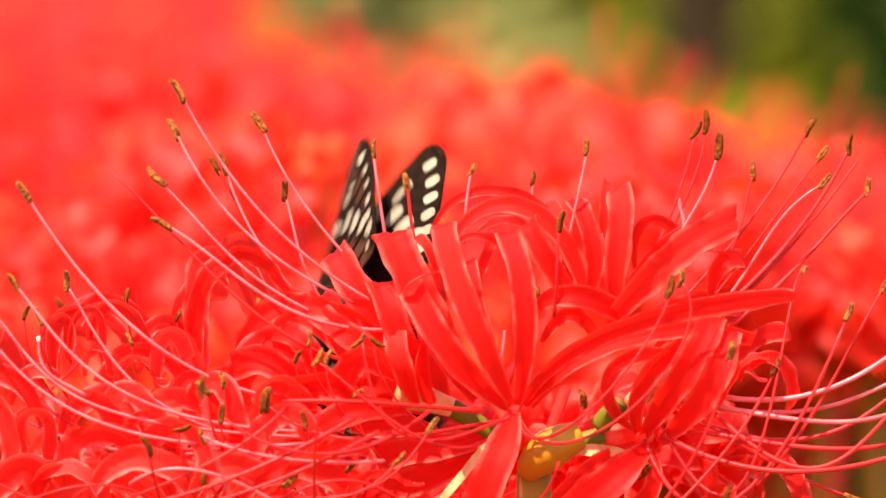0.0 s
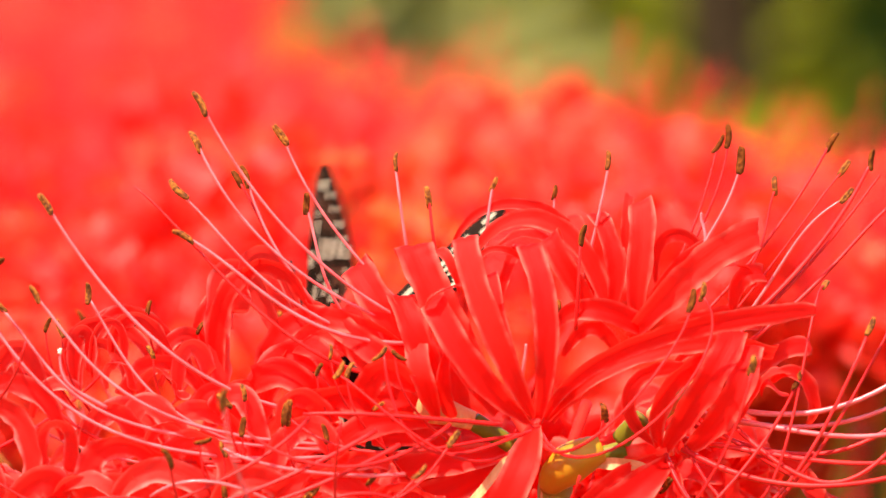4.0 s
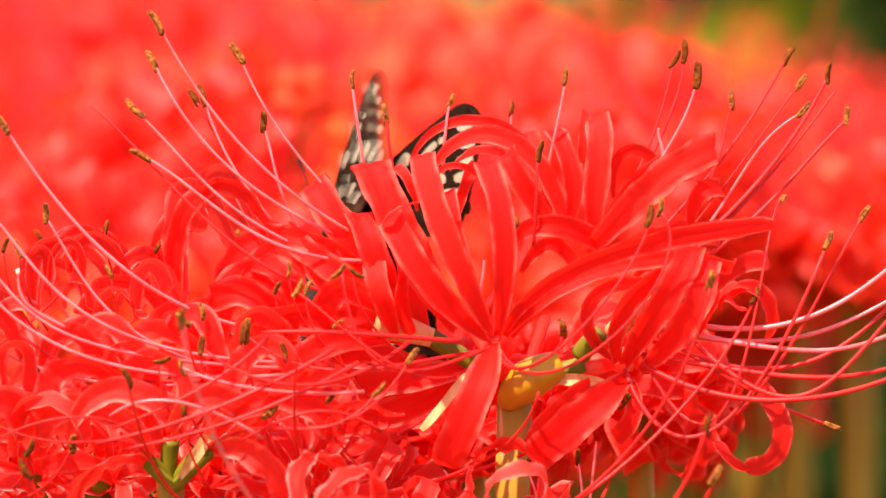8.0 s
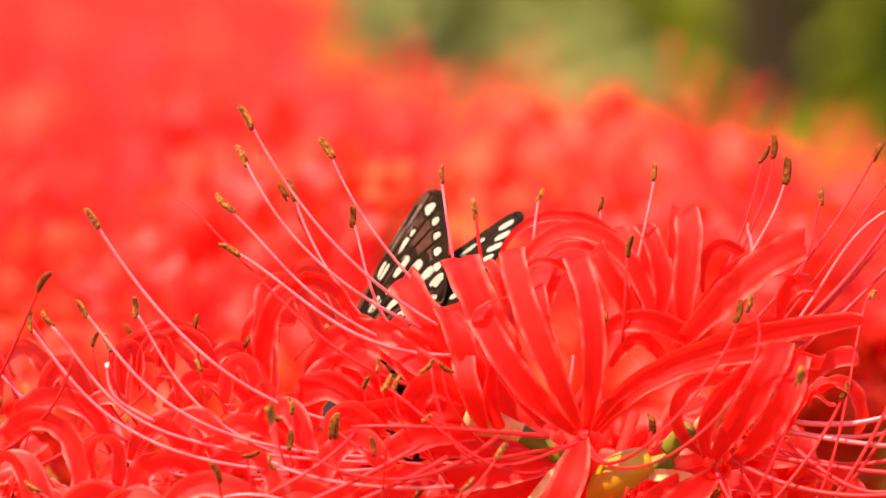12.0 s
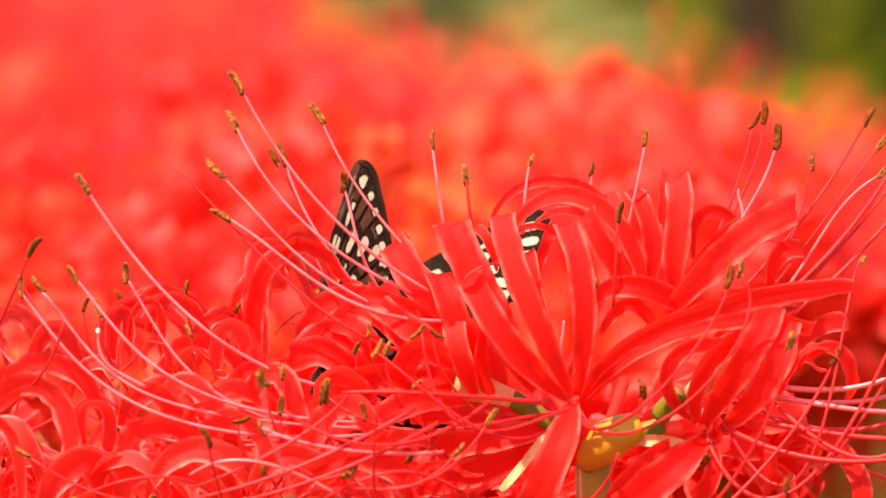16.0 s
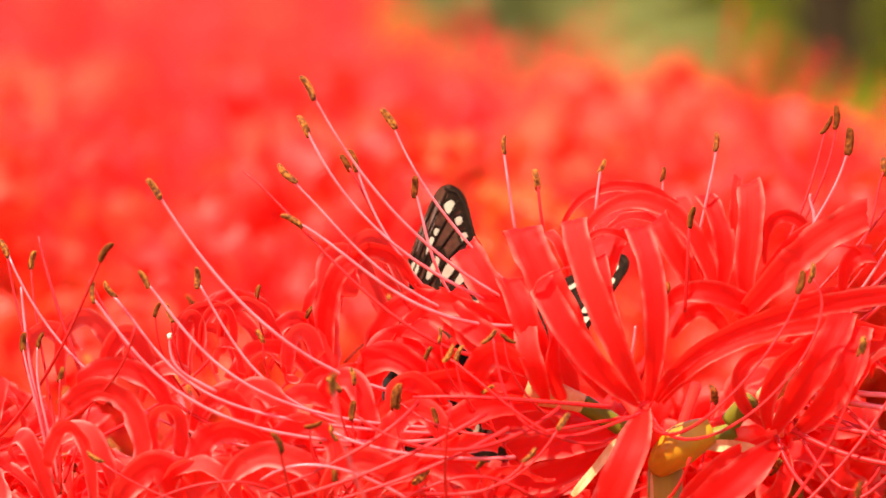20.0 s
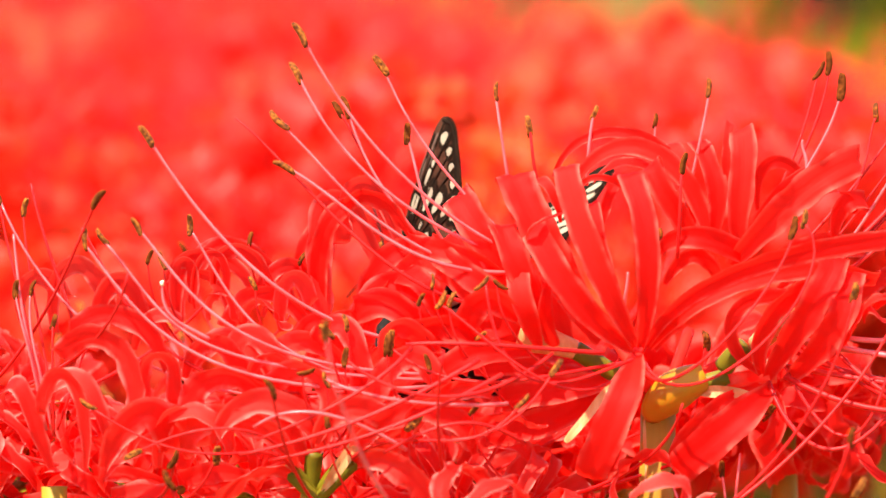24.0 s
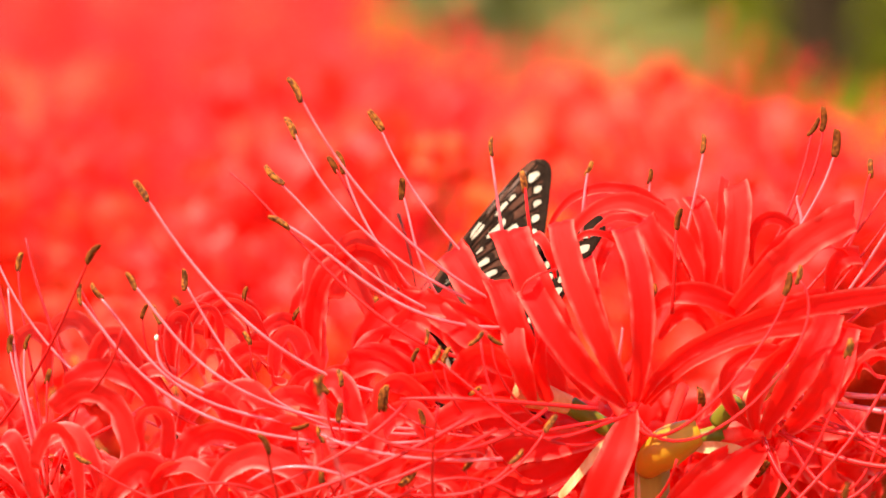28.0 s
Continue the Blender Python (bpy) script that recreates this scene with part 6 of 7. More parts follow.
# ---- what moves ----
# seconds; the body's place in millimetres; the left forewing's turn in degrees on the body;
# the right forewing's root in millimetres and its turn in degrees on the body
BEATS = """
0 -32.3 35.0 476.3 -38.0 70.4 -32.1 -1.9 9.4 1.7 41.7 -76.2 -28.1
0.1 -40.0 34.6 472.2 -83.6 77.7 -69.7 8.9 5.1 5.9 -79.1 -80.3 69.4
0.2 -38.5 34.7 469.1 -40.8 46.9 -15.6 7.4 8.6 8.4 -37.2 -82.3 23.7
0.3 -37.8 35.5 471.4 -42.5 40.5 -12.0 5.6 5.0 5.1 -24.4 -77.1 5.1
0.4 -40.2 34.6 472.1 -115.9 73.6 -89.4 8.9 6.1 7.0 -68.0 -84.1 39.1
0.5 -40.3 34.5 471.6 -111.0 73.2 -83.1 8.6 5.9 6.8 -24.2 -77.7 5.1
0.6 -40.0 34.5 472.6 -83.5 76.2 -69.1 8.3 3.0 3.4 172.2 -75.8 178.7
0.7 -39.9 36.0 471.4 -98.4 76.3 -62.8 7.3 3.2 5.3 -151.3 -79.0 137.8
0.8 -38.2 35.6 470.5 -46.2 54.3 -13.7 6.5 7.4 7.5 -39.3 -81.1 19.6
0.9 -39.5 34.5 470.2 -40.3 56.5 -20.5 6.9 6.8 6.1 -20.7 -73.6 1.4
1 -36.7 36.4 480.8 3.6 80.7 28.9 13.9 -3.2 6.8 -133.2 -65.9 116.8
1.1 -40.5 34.9 471.6 -117.3 70.8 -91.1 8.9 6.5 8.1 -35.9 -82.0 23.2
1.2 -40.3 34.5 471.6 -111.0 73.2 -83.1 8.1 6.3 6.8 -52.2 -82.2 40.7
1.3 -39.1 35.8 470.7 -32.0 56.1 -13.6 7.5 6.8 8.8 -39.1 -82.4 17.3
1.4 -38.4 35.5 471.7 -44.1 52.7 -16.8 6.5 5.1 5.9 -44.5 -76.8 10.6
1.5 -38.6 34.6 471.0 -33.3 49.9 -26.4 7.1 6.2 6.1 -33.6 -76.8 -2.1
1.6 -39.0 34.4 472.2 -76.8 70.2 -48.4 8.0 5.3 5.8 -32.8 -76.9 -2.5
1.7 -39.1 35.6 472.2 -113.9 73.3 -80.6 8.1 6.0 8.1 -67.7 -84.8 37.1
1.8 -39.4 34.6 469.8 -41.6 57.4 -20.4 7.5 8.9 8.4 -41.2 -81.5 22.8
1.9 -38.2 35.6 470.5 -46.2 54.3 -13.7 6.2 7.1 8.2 -24.1 -80.9 11.4
2 -38.8 35.5 467.8 -32.8 46.3 -11.1 10.5 7.8 11.2 -7.3 -75.5 -17.4
2.1 -38.8 34.6 469.9 -40.4 45.3 -16.6 6.8 7.6 7.2 -31.5 -78.2 24.6
2.2 -39.9 34.5 472.4 -65.8 72.3 -51.8 8.9 5.9 6.9 -14.5 -75.7 -7.1
2.3 -39.6 35.4 472.3 -77.0 71.9 -49.1 8.2 4.8 6.7 -38.2 -78.3 0.8
2.4 -39.4 34.5 471.6 -44.7 50.6 -25.7 8.7 6.7 6.4 16.1 -52.8 -25.8
2.5 -39.9 34.6 472.3 -80.9 69.1 -54.5 9.7 6.2 7.9 16.0 -54.9 -24.9
2.6 -38.5 34.6 475.9 -90.8 78.7 -85.7 10.6 3.2 5.4 -0.8 -68.4 -26.9
2.7 -39.0 34.6 474.6 -111.5 77.7 -92.0 8.8 2.9 7.8 -62.6 -87.3 8.4
2.8 -38.6 35.2 473.0 -114.0 72.1 -76.3 8.6 5.0 6.9 16.1 -54.6 -25.5
2.9 -39.3 34.3 471.7 -36.3 54.6 -28.0 9.1 6.4 7.4 16.1 -55.5 -25.8
3 -35.7 34.1 472.0 -38.7 78.2 -22.8 4.3 3.2 -1.3 17.4 -58.7 -38.8
3.1 -39.0 34.6 474.6 -111.5 77.7 -92.0 9.7 4.3 4.8 16.1 -52.8 -25.8
3.2 -39.5 34.6 471.5 -33.6 54.5 -29.2 8.7 6.3 7.4 -3.4 -70.2 -23.4
3.3 -38.8 34.6 471.1 -50.7 52.8 -28.7 7.5 7.2 7.3 -35.4 -81.2 14.1
3.4 -39.3 34.3 472.5 -83.2 71.1 -54.1 9.2 5.7 6.7 -3.4 -70.2 -23.4
3.5 -39.6 34.7 473.6 -73.0 73.1 -61.2 9.2 4.9 5.6 15.3 -51.7 -25.2
3.7 -39.5 35.1 472.6 -108.9 71.1 -79.6 8.6 5.2 6.8 14.6 -56.1 -22.2
3.9 -39.3 34.5 470.2 -33.2 50.5 -21.8 7.8 8.1 7.7 -44.6 -81.6 26.8
4.1 -40.0 34.6 472.8 -77.2 74.7 -60.0 9.4 6.3 7.8 -28.5 -80.4 6.8
4.3 -39.4 34.4 470.5 -38.3 51.3 -31.6 7.4 6.7 6.4 -41.7 -76.5 8.5
4.5 -39.8 34.5 473.4 -86.1 76.2 -72.2 9.3 5.0 6.1 -30.0 -79.3 21.7
4.7 -38.3 34.8 470.7 -47.1 56.1 -19.4 7.1 7.5 7.7 -30.7 -80.7 9.4
4.9 -39.1 34.3 473.1 -116.3 74.0 -79.1 8.5 4.8 5.2 -33.6 -76.8 -2.1
5.1 -39.1 34.6 474.4 -89.7 76.2 -77.5 9.2 3.6 5.1 -7.1 -72.9 -19.6
5.3 -36.6 34.6 470.6 -39.4 58.4 -22.5 5.6 7.0 5.4 -30.0 -79.3 21.7
5.5 -39.8 35.3 471.3 -110.6 71.5 -71.7 7.1 6.1 7.0 -48.3 -81.9 36.1
5.6 -40.4 34.0 472.3 -106.3 74.1 -73.6 9.9 6.8 7.8 -62.4 -84.7 30.8
5.7 -38.9 34.6 475.2 -62.8 75.0 -62.1 9.2 2.9 4.5 -37.4 -79.3 -0.5
5.8 -39.1 34.8 472.7 -114.0 71.7 -79.7 8.8 5.1 6.6 -2.6 -69.7 -23.9
5.9 -38.6 35.2 473.0 -114.0 72.1 -76.3 8.8 4.8 6.9 16.1 -55.5 -25.8
6 -31.2 35.6 467.6 -26.4 52.5 -13.3 12.3 6.9 10.8 -8.5 -73.6 -18.3
6.1 -39.2 34.7 473.1 -62.8 70.8 -51.2 9.5 5.5 7.2 16.3 -54.8 -25.2
6.2 -39.2 34.7 474.4 -109.2 77.7 -88.7 10.1 4.5 6.5 16.3 -54.8 -25.2
6.3 -39.0 34.6 474.6 -92.3 76.7 -80.3 10.0 3.9 6.0 16.1 -55.5 -25.8
6.4 -39.0 34.6 474.6 -92.3 76.7 -80.3 8.5 3.5 4.3 15.0 -51.7 -26.1
6.5 -37.9 34.7 476.9 -143.1 74.2 -130.8 10.0 2.5 3.7 15.7 -53.6 -25.1
6.6 -39.5 35.1 472.6 -108.9 71.1 -79.6 8.8 5.1 7.0 -2.6 -69.7 -23.9
6.7 -39.4 34.5 470.8 -35.3 49.4 -25.4 7.9 7.6 8.1 -64.2 -84.9 34.8
6.8 -39.8 34.6 473.0 -71.5 72.2 -58.0 9.5 6.0 7.7 -62.7 -84.5 31.4
6.9 -38.4 34.7 471.7 -49.1 52.4 -24.9 7.7 6.0 6.0 13.8 -57.2 -22.8
7 -31.9 35.2 473.9 -28.7 48.3 -15.2 12.9 5.5 10.4 -10.8 -72.6 -21.2
7.2 -39.3 34.4 470.4 -37.7 49.2 -28.3 8.0 8.1 8.4 -66.0 -85.0 35.8
7.4 -38.9 34.7 471.5 -36.0 57.0 -22.0 7.6 5.8 6.4 -32.7 -77.0 -2.7
7.5 -38.4 34.7 470.9 -33.0 53.1 -22.5 6.6 6.2 5.8 -43.0 -76.8 9.5
7.6 -40.3 34.5 471.6 -111.0 73.2 -83.1 8.8 7.2 8.5 -43.3 -81.3 23.4
7.7 -39.7 34.7 469.0 -42.2 50.9 -15.5 7.8 8.9 9.1 -40.3 -81.9 27.5
7.8 -38.5 36.0 470.1 -43.9 55.0 -11.9 5.8 6.5 7.4 -44.6 -81.8 24.8
7.9 -38.6 34.6 469.6 -42.9 42.2 -15.0 6.9 7.1 6.1 -89.7 -79.2 77.3
8 -26.2 34.9 476.8 -41.7 71.8 -39.3 2.5 8.6 3.3 58.3 -62.5 -29.2
8.1 -40.0 34.6 473.1 -81.4 75.8 -67.5 8.6 4.5 5.1 -20.7 -73.6 1.4
8.2 -41.6 33.8 472.4 -129.6 75.6 -93.6 10.1 6.0 7.0 -23.4 -77.4 4.4
8.3 -38.5 34.7 469.1 -40.8 46.9 -15.6 5.7 5.9 5.0 -151.4 -79.0 136.7
8.4 -38.7 36.5 470.5 -39.8 43.6 -7.1 6.3 5.2 6.0 -134.4 -75.1 112.4
8.5 -40.1 34.6 470.9 -73.1 74.3 -36.8 8.4 7.6 8.5 -48.4 -82.1 29.4
8.65 -39.4 34.6 469.6 -42.7 58.3 -18.8 6.6 7.1 6.5 -33.3 -78.6 14.5
8.8 -37.8 34.9 469.9 -51.7 56.3 -15.4 6.6 5.2 4.3 -149.9 -81.5 140.5
8.9 -40.2 34.5 471.0 -63.7 77.3 -29.2 7.8 6.9 7.1 -55.9 -82.0 46.6
9 -36.9 39.0 482.6 -8.5 54.7 8.8 11.5 -0.8 1.8 175.7 -77.9 171.7
9.1 -38.9 34.8 474.2 -132.2 73.8 -118.5 8.0 4.2 4.9 -55.9 -82.0 46.6
9.25 -40.2 34.5 470.9 -64.8 74.8 -25.4 8.6 4.6 4.6 163.7 -81.9 -160.1
9.4 -38.7 34.8 468.6 -44.0 51.8 -14.7 6.7 4.8 3.7 174.9 -71.6 -158.5
9.5 -37.6 35.1 469.9 -48.5 47.6 -13.0 7.2 4.3 0.8 166.0 -52.6 -162.4
9.6 -38.3 34.8 468.9 -41.7 45.2 -13.6 5.8 5.2 4.2 164.6 -75.5 -163.1
9.7 -38.4 34.7 469.2 -41.8 44.1 -14.1 6.8 8.9 7.5 -36.1 -83.2 19.9
9.8 -39.2 34.6 472.5 -84.2 78.3 -63.7 7.9 4.9 5.0 -32.6 -78.7 14.1
9.9 -38.2 34.6 476.3 -142.6 74.1 -129.5 8.8 3.1 3.9 -47.0 -82.1 36.0
10 -38.0 34.8 479.5 -8.2 38.6 -10.9 5.7 3.0 0.6 173.6 -76.5 -178.4
10.1 -39.2 34.7 468.3 -32.9 55.7 -17.1 6.0 5.7 5.0 178.7 -75.9 171.0
10.2 -38.5 35.6 472.8 -60.5 74.3 -15.3 7.3 2.2 3.7 -149.3 -79.7 137.3
10.3 -40.0 34.8 472.8 -77.4 82.4 -56.5 9.1 5.9 7.6 -40.5 -82.2 28.6
10.4 -39.1 34.4 476.3 -141.3 74.7 -128.8 10.7 4.1 4.9 -36.6 -80.2 22.0
10.5 -38.8 34.8 474.9 -129.8 73.5 -115.4 8.6 3.9 4.9 -48.0 -82.2 36.7
10.6 -38.3 34.7 476.1 -99.3 79.4 -94.4 9.6 3.3 5.2 -55.8 -83.8 33.6
10.7 -39.2 34.6 473.8 -90.8 75.8 -77.0 9.4 5.1 6.7 -64.7 -84.7 32.9
10.8 -39.1 34.3 473.1 -116.3 74.0 -79.1 8.8 4.6 5.5 -8.7 -73.3 -18.4
10.9 -39.0 34.6 475.1 -63.0 74.5 -62.6 9.6 3.6 5.0 14.6 -56.1 -22.2
11 -39.9 34.3 479.3 -146.4 75.8 -137.8 6.3 3.5 3.4 16.4 -50.8 -33.0
11.1 -36.8 34.8 477.8 -152.7 74.6 -142.0 9.9 1.0 3.3 16.0 -56.8 -26.4
11.2 -37.3 34.8 477.5 -146.9 74.2 -135.5 9.2 1.5 3.2 -11.0 -75.5 -23.7
11.35 -39.3 34.6 474.2 -108.7 77.8 -86.6 9.9 4.8 6.6 -6.2 -73.0 -16.4
11.5 -38.9 34.6 475.2 -62.8 75.0 -62.1 9.1 3.0 4.3 -31.4 -76.5 -3.7
11.7 -41.0 32.9 472.0 -114.7 75.5 -81.1 10.8 7.7 7.6 -45.3 -82.6 22.6
11.9 -39.2 34.6 473.4 -98.8 77.8 -85.8 8.7 4.0 4.4 -131.8 -73.8 108.4
12 -44.2 34.6 474.4 -136.6 76.1 -127.1 3.0 10.3 4.5 12.7 -77.0 -33.3
12.1 -39.1 34.7 472.3 -80.7 78.1 -66.8 7.4 5.8 6.2 -49.1 -82.2 39.8
12.3 -39.1 35.6 471.5 -74.3 76.8 -34.5 7.8 6.5 7.4 -36.1 -83.2 19.9
12.5 -38.6 35.0 469.1 -45.8 61.1 -15.5 5.3 6.6 4.9 -126.5 -79.3 111.3
12.6 -38.9 34.9 468.8 -46.7 56.0 -15.5 6.3 7.3 5.3 -142.6 -83.6 132.0
12.7 -39.5 34.8 469.1 -45.8 63.4 -15.8 6.2 8.1 7.7 -50.0 -81.4 41.8
12.8 -38.2 35.4 472.1 -63.5 73.9 -18.2 6.4 5.8 6.3 -52.1 -82.7 41.4
12.9 -39.5 34.8 469.1 -45.8 63.4 -15.8 8.6 8.4 9.3 -32.1 -79.6 24.6
13 -44.7 36.4 462.8 -23.0 63.3 -5.6 6.6 10.2 9.4 -1.1 -68.3 -3.3
13.1 -39.5 34.8 469.1 -45.8 63.4 -15.8 7.2 8.5 8.8 -38.1 -80.0 30.2
13.3 -37.9 34.7 469.7 -48.9 64.3 -16.0 7.1 8.3 7.9 -39.8 -81.0 27.9
13.5 -40.1 34.5 470.9 -64.2 74.6 -25.0 8.6 7.4 8.2 -38.1 -80.0 30.2
13.8 -39.0 35.5 471.6 -68.2 77.3 -27.4 7.1 6.3 7.7 -25.4 -78.4 15.0
14.1 -38.4 35.6 472.6 -63.4 73.9 -15.8 8.1 5.2 7.4 -36.8 -80.3 28.3
14.4 -39.5 33.9 471.9 -62.6 77.6 -26.0 8.4 7.0 6.7 -26.8 -80.6 12.8
14.7 -40.1 34.5 470.8 -64.0 73.8 -24.2 8.2 8.1 8.6 -32.9 -81.5 20.8
15 -39.1 35.6 471.5 -74.3 76.8 -34.5 7.0 6.4 7.6 -26.3 -81.4 11.5
15.3 -40.1 34.5 470.9 -64.9 72.6 -25.3 8.3 7.8 8.6 -30.0 -81.1 17.1
15.5 -40.1 34.6 470.9 -73.1 74.3 -36.8 8.1 7.3 7.1 -40.8 -80.5 21.7
15.8 -39.2 34.7 468.3 -32.9 55.7 -17.1 5.9 8.7 7.7 -60.8 -82.2 50.7
15.9 -39.1 35.6 471.5 -74.3 76.8 -34.5 7.2 6.7 8.2 -34.3 -81.5 21.8
16 -47.1 34.1 472.1 -22.2 82.3 5.3 8.5 9.3 9.8 17.0 -53.5 -19.1
16.1 -40.2 35.7 471.5 -58.7 75.4 -21.1 8.0 6.4 8.6 -26.7 -80.7 12.9
16.3 -38.5 35.6 472.8 -60.5 74.3 -15.3 8.0 5.5 6.4 -36.1 -83.2 19.9
16.5 -40.1 34.5 471.0 -70.6 75.8 -33.6 8.3 7.8 8.5 -34.3 -81.5 21.8
16.7 -39.6 35.1 473.6 -54.7 79.4 -15.3 9.2 4.8 6.4 -40.7 -80.9 22.7
16.9 -40.1 34.6 470.9 -73.1 74.3 -36.8 8.2 7.0 7.8 -44.9 -81.5 25.4
17 -47.9 35.0 472.3 -25.5 83.4 4.6 12.4 4.9 9.2 15.9 -59.5 -13.2
17.1 -40.6 35.6 472.7 -68.5 80.3 -31.7 9.7 5.5 8.4 -40.3 -81.9 27.5
17.3 -40.2 34.5 471.2 -77.5 75.7 -40.6 8.8 7.3 7.8 -43.1 -81.4 24.5
17.5 -40.6 35.6 472.7 -68.5 80.3 -31.7 9.1 5.4 8.3 -47.4 -81.7 28.1
17.7 -40.1 34.6 470.9 -73.1 74.3 -36.8 8.6 7.2 7.7 -40.7 -80.9 22.7
17.9 -38.0 34.4 473.2 -121.2 43.1 -99.3 7.7 5.4 4.8 -76.9 -83.9 49.4
18 -47.3 35.7 472.7 -113.6 82.3 -89.9 11.1 6.5 9.5 -16.3 -76.4 -7.1
18.1 -40.4 33.2 471.8 -128.1 52.4 -103.4 9.8 7.9 7.6 -47.3 -82.2 29.0
18.3 -40.1 34.5 471.4 -80.7 73.8 -46.5 8.6 6.7 7.2 -68.0 -84.1 39.1
18.5 -37.4 36.1 472.6 -118.7 49.0 -93.8 5.7 3.9 4.7 -17.5 -74.3 -5.3
18.7 -36.6 34.6 470.6 -39.4 58.4 -22.5 5.6 7.3 5.8 -52.7 -84.2 23.1
18.9 -39.8 35.3 471.3 -110.6 71.5 -71.7 8.0 6.2 7.8 -55.9 -84.0 25.6
19 -48.9 34.3 471.4 135.3 85.0 174.1 12.6 6.0 13.0 -53.2 -75.5 18.2
19.25 -36.6 34.6 470.6 -39.4 58.4 -22.5 5.9 7.7 6.6 -30.7 -80.7 9.4
19.5 -39.4 34.5 470.9 -33.9 54.4 -30.5 7.8 7.3 7.3 -7.4 -73.2 -14.9
19.7 -39.2 34.7 473.1 -91.4 73.9 -58.1 9.1 4.9 6.4 -3.0 -69.7 -23.5
19.9 -38.9 34.7 472.8 -71.2 70.5 -54.3 9.7 5.4 6.7 13.7 -56.5 -24.7
20 -47.5 32.8 466.1 -147.3 81.7 -115.3 12.7 5.3 10.5 24.0 -64.9 -36.7
20.1 -39.0 35.1 473.1 -113.6 72.9 -78.1 9.0 5.2 6.5 15.7 -53.6 -25.1
20.3 -39.5 34.6 471.5 -33.6 54.5 -29.2 9.0 6.5 8.0 -3.0 -71.0 -22.8
20.5 -39.2 34.7 473.1 -91.4 73.9 -58.1 9.0 4.8 6.3 -3.9 -69.6 -22.9
20.8 -39.3 34.4 470.9 -32.1 54.3 -23.5 7.2 7.6 7.8 -13.6 -75.7 -12.5
21.1 -39.4 34.9 472.5 -102.7 73.8 -71.9 8.1 5.0 5.9 -40.9 -76.9 7.8
21.4 -39.3 34.3 469.5 -41.8 46.7 -39.2 7.8 8.6 8.8 -55.8 -83.8 33.6
21.7 -40.3 34.5 471.0 -101.4 72.9 -69.5 7.7 6.8 6.9 -22.2 -75.5 3.8
22 -38.7 35.1 470.1 -51.2 64.0 -16.2 6.6 8.1 8.4 -30.0 -81.1 17.1
22.25 -38.9 34.9 468.8 -46.7 56.0 -15.5 7.5 8.4 8.4 -40.3 -82.4 27.0
22.5 -37.6 35.3 469.4 -44.1 49.3 -12.3 5.4 8.2 7.0 -29.8 -82.0 16.0
22.7 -38.6 35.0 469.1 -45.8 61.1 -15.5 6.0 8.5 8.7 -38.5 -80.7 28.8
22.9 -38.9 34.9 468.8 -46.7 56.0 -15.5 6.6 5.8 5.1 -142.2 -78.7 129.9
23 -44.3 36.1 468.2 -32.9 55.0 -13.7 8.6 4.7 5.6 -22.6 -75.9 15.0
23.1 -39.1 35.6 471.5 -74.3 76.8 -34.5 7.2 5.7 7.3 -26.2 -80.8 12.5
23.3 -40.1 34.5 471.0 -68.5 73.0 -30.8 8.4 7.4 8.1 -48.1 -81.7 28.6
23.5 -41.3 34.6 473.1 -64.5 76.5 -26.0 9.9 5.0 7.0 -23.2 -77.7 4.2
23.7 -39.0 35.4 472.3 -100.6 75.4 -62.5 7.7 5.4 7.0 -61.3 -84.5 30.4
23.9 -40.0 34.6 472.8 -77.2 74.7 -60.0 9.3 5.4 6.6 -15.6 -76.1 -6.5
24 -44.9 34.5 469.4 -28.1 79.2 -13.8 11.4 5.4 10.0 -18.5 -76.1 -4.1
24.1 -40.2 34.6 471.6 -106.0 66.6 -79.3 8.4 5.8 6.7 -40.9 -76.9 7.8
24.3 -39.3 34.7 470.5 -38.9 57.6 -28.6 7.8 6.8 7.0 -16.9 -75.9 -5.4
24.5 -39.5 34.5 470.2 -40.3 56.5 -20.5 7.6 7.6 7.7 -61.3 -84.5 30.4
24.7 -39.1 34.6 470.5 -33.9 55.0 -21.4 7.7 6.8 6.8 -16.9 -75.9 -5.4
24.9 -38.7 34.6 470.8 -37.1 55.0 -29.8 6.9 6.4 5.9 -41.8 -76.5 8.5
25 -44.9 34.7 478.2 -43.1 78.1 -16.4 10.4 4.4 6.5 -9.0 -71.6 -19.4
25.1 -40.2 34.6 471.6 -91.7 73.3 -55.6 8.4 6.0 7.1 -20.9 -77.8 -0.7
25.3 -41.3 34.6 473.1 -63.6 76.5 -25.3 10.2 5.7 7.8 -77.5 -85.5 48.2
25.5 -39.3 34.5 469.2 -29.7 55.1 -20.1 7.9 8.8 8.2 -60.3 -85.0 37.1
25.7 -39.7 33.6 471.3 -120.5 73.8 -82.1 8.4 7.6 6.9 -46.0 -81.6 23.6
25.9 -38.9 34.7 475.2 -126.1 74.1 -112.7 8.9 3.3 4.4 -23.2 -77.7 4.2
26 -38.4 34.9 479.5 -27.8 85.3 -22.1 9.3 2.3 3.5 -41.0 -85.8 8.6
26.1 -40.1 34.5 471.2 -74.4 75.5 -38.0 8.4 7.5 8.1 -43.2 -81.6 24.5
26.3 -40.1 34.5 470.9 -64.9 72.6 -25.3 8.3 7.7 8.4 -26.6 -80.8 13.5
26.5 -39.5 33.9 471.9 -62.6 77.6 -26.0 8.6 7.2 7.1 -26.2 -80.8 13.1
26.7 -39.2 34.7 468.3 -32.9 55.7 -17.1 7.5 9.5 8.4 -33.8 -81.0 26.1
26.9 -40.4 34.8 470.9 -109.2 74.7 -80.4 8.3 7.0 8.2 -44.9 -81.5 25.4
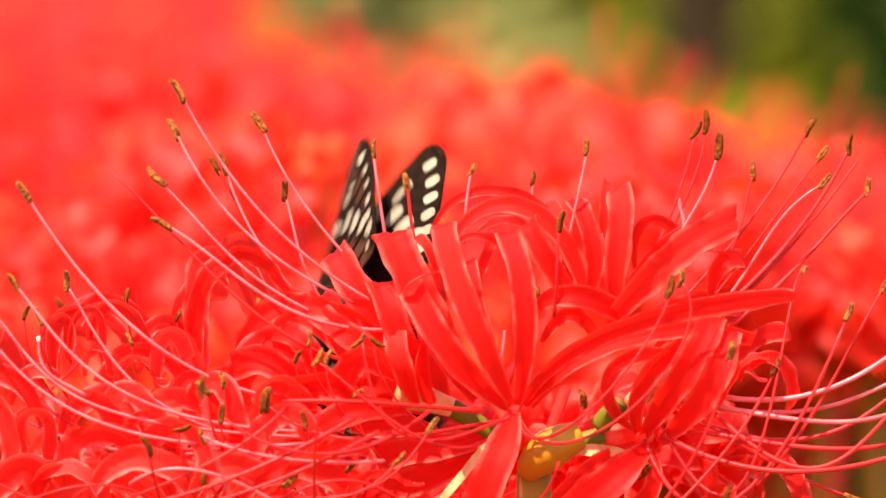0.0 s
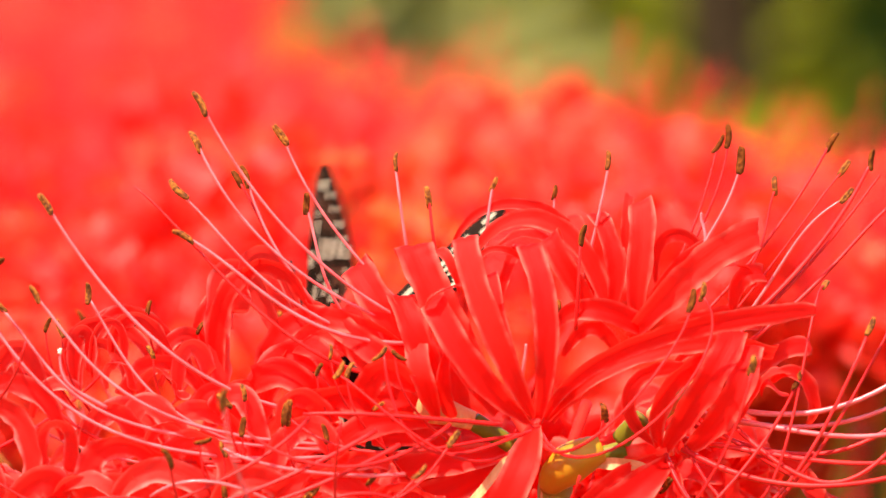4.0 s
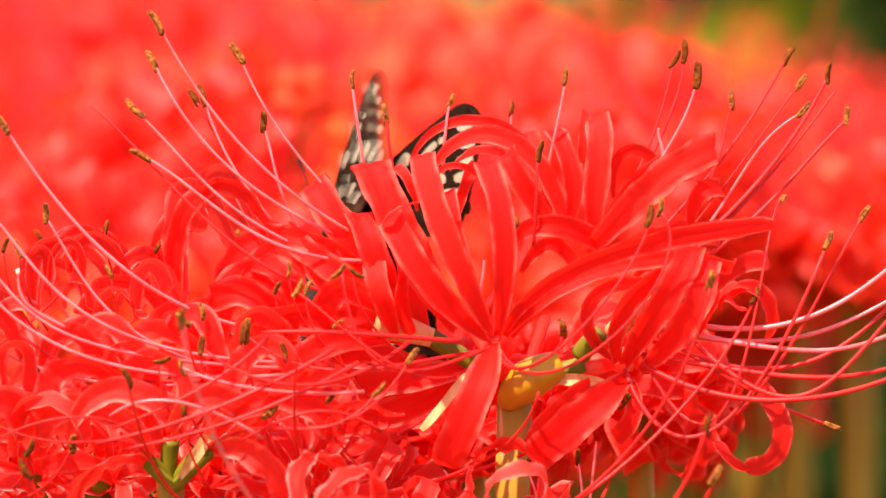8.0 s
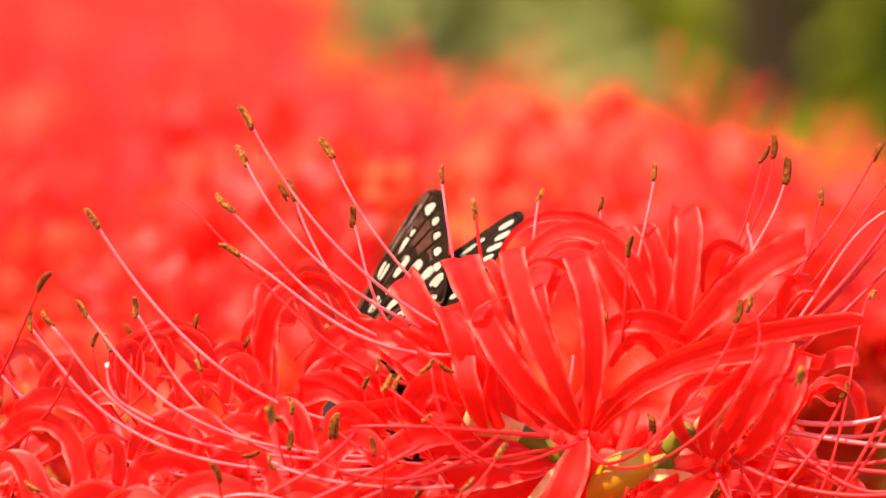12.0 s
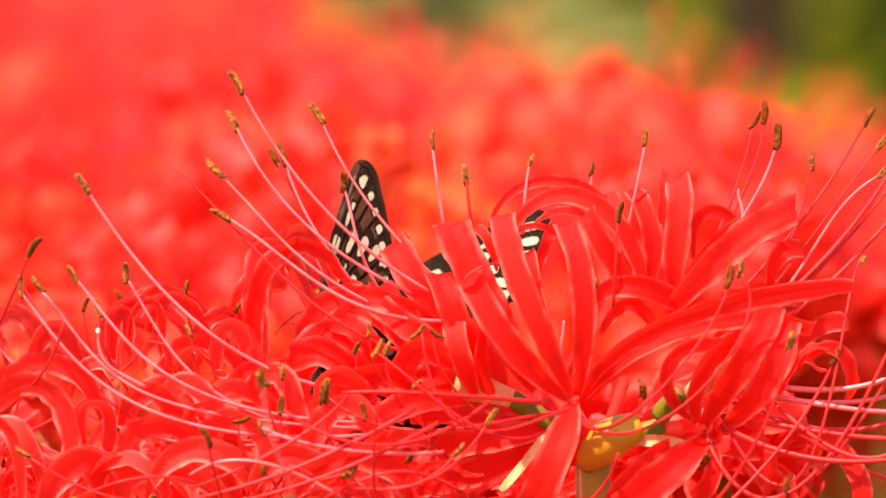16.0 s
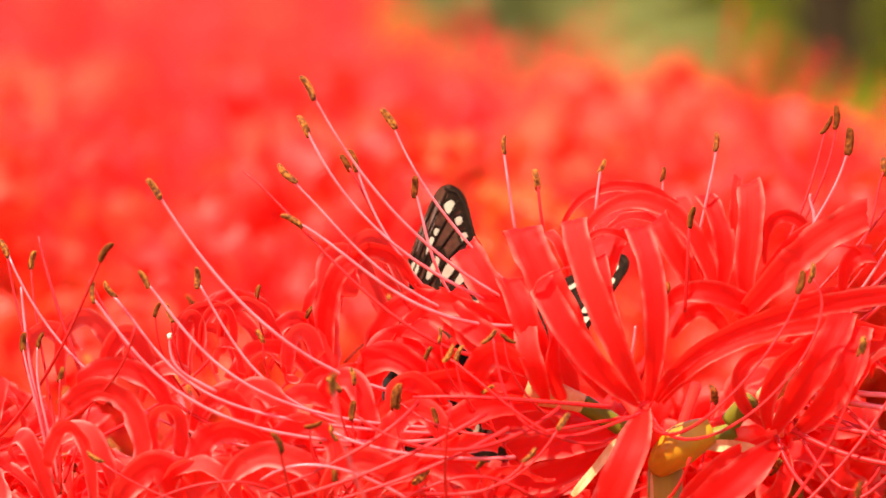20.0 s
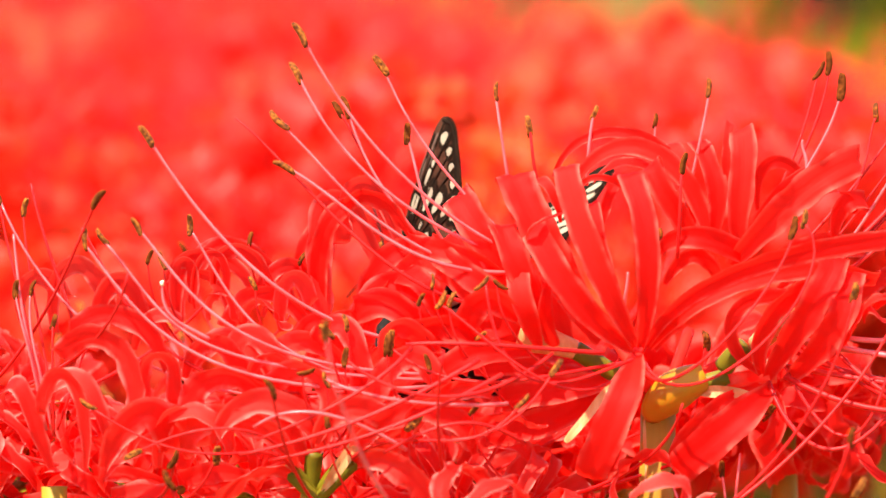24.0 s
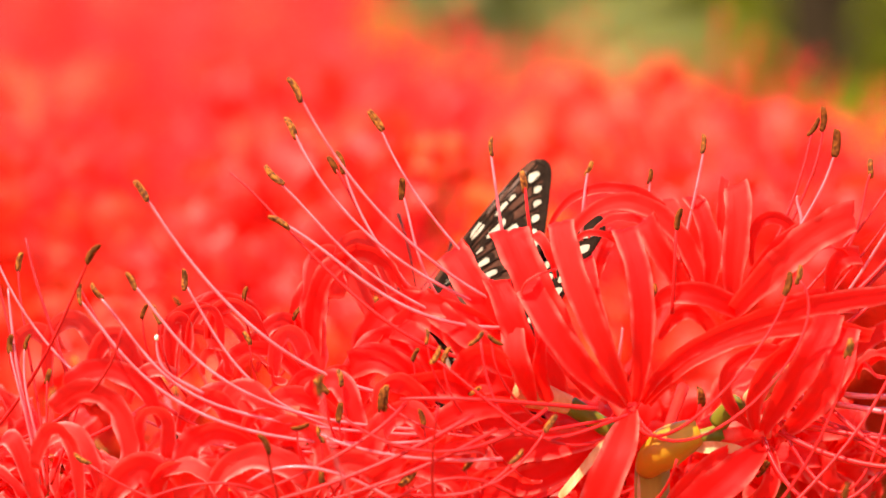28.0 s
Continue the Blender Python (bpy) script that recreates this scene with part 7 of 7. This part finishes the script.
27 -40.3 34.9 476.4 -37.5 75.3 -22.8 9.9 4.8 6.5 -30.4 -79.1 5.6
27.1 -38.7 35.0 469.7 -40.2 61.6 -16.5 6.5 8.0 8.1 -48.1 -81.7 28.6
27.3 -40.0 34.6 472.5 -71.8 74.4 -59.7 9.0 5.7 7.1 -90.0 -84.7 59.2
27.5 -40.0 34.6 472.8 -77.2 74.7 -60.0 9.4 5.7 7.3 -51.4 -84.2 19.3
27.7 -38.6 34.7 475.7 -93.9 78.2 -86.8 9.2 2.5 4.1 -37.4 -79.3 -0.5
27.9 -39.1 34.7 474.4 -111.0 77.8 -89.6 9.3 4.1 5.5 14.6 -56.1 -22.2
28 -36.5 34.6 479.8 -156.5 71.4 -153.6 9.5 3.5 2.0 68.9 -62.4 -75.0
"""


def motions():
    beats = [tuple(float(v) for v in line.split()) for line in BEATS.split("\n") if line.strip()]
    # the wings rest for a moment at the end of each stroke, but for two swift ones
    held = []
    for b in beats:
        held += [(b[0] + d, *b[1:]) for d in ((0.0,) if b[0] in (0.0, 8.0) else (-0.03, 0.03)) if b[0] + d < 28.0]
    beats = held + [beats[-1]]
    walk(fly, [(b[0], pose(b[1] * 0.001, b[2] * 0.001, b[3] * 0.001, *BODY_TURN)) for b in beats])
    # the hindwings hang below the body, their tails away from the head
    turned = pose(0, 0, 0, *BODY_TURN).to_3x3().inverted()
    hang = {}
    for s, tilt in ((-1, 0.97), (1, 0.90)):
        tail, lie = Vector((0.78, 0.05, -0.62)).normalized(), Vector((0.1, -tilt, 0.25 * s))
        lie = (lie - tail * lie.dot(tail)).normalized()
        own = Vector((25 * s, -41, 0)).normalized()
        there = Matrix((tail, lie, tail.cross(lie))).transposed()
        here = Matrix((own, Vector((0, 0, 1)), own.cross(Vector((0, 0, 1))))).transposed()
        hang[s] = (turned @ there @ here.transposed()).to_4x4()
    for s, column in ((-1, 4), (1, 10)):
        for fore in (True, False):
            rows = []
            for b in beats:
                root = (0, 0, 0) if s < 0 else tuple(v * 0.001 for v in b[7:10])
                m = pose(*root, *b[column:column + 3]) if fore else pose(0.002 * s, -0.001, -0.001 * s) @ hang[s]
                rows.append((b[0], m))
            walk(wings[s, fore], rows)


motions()
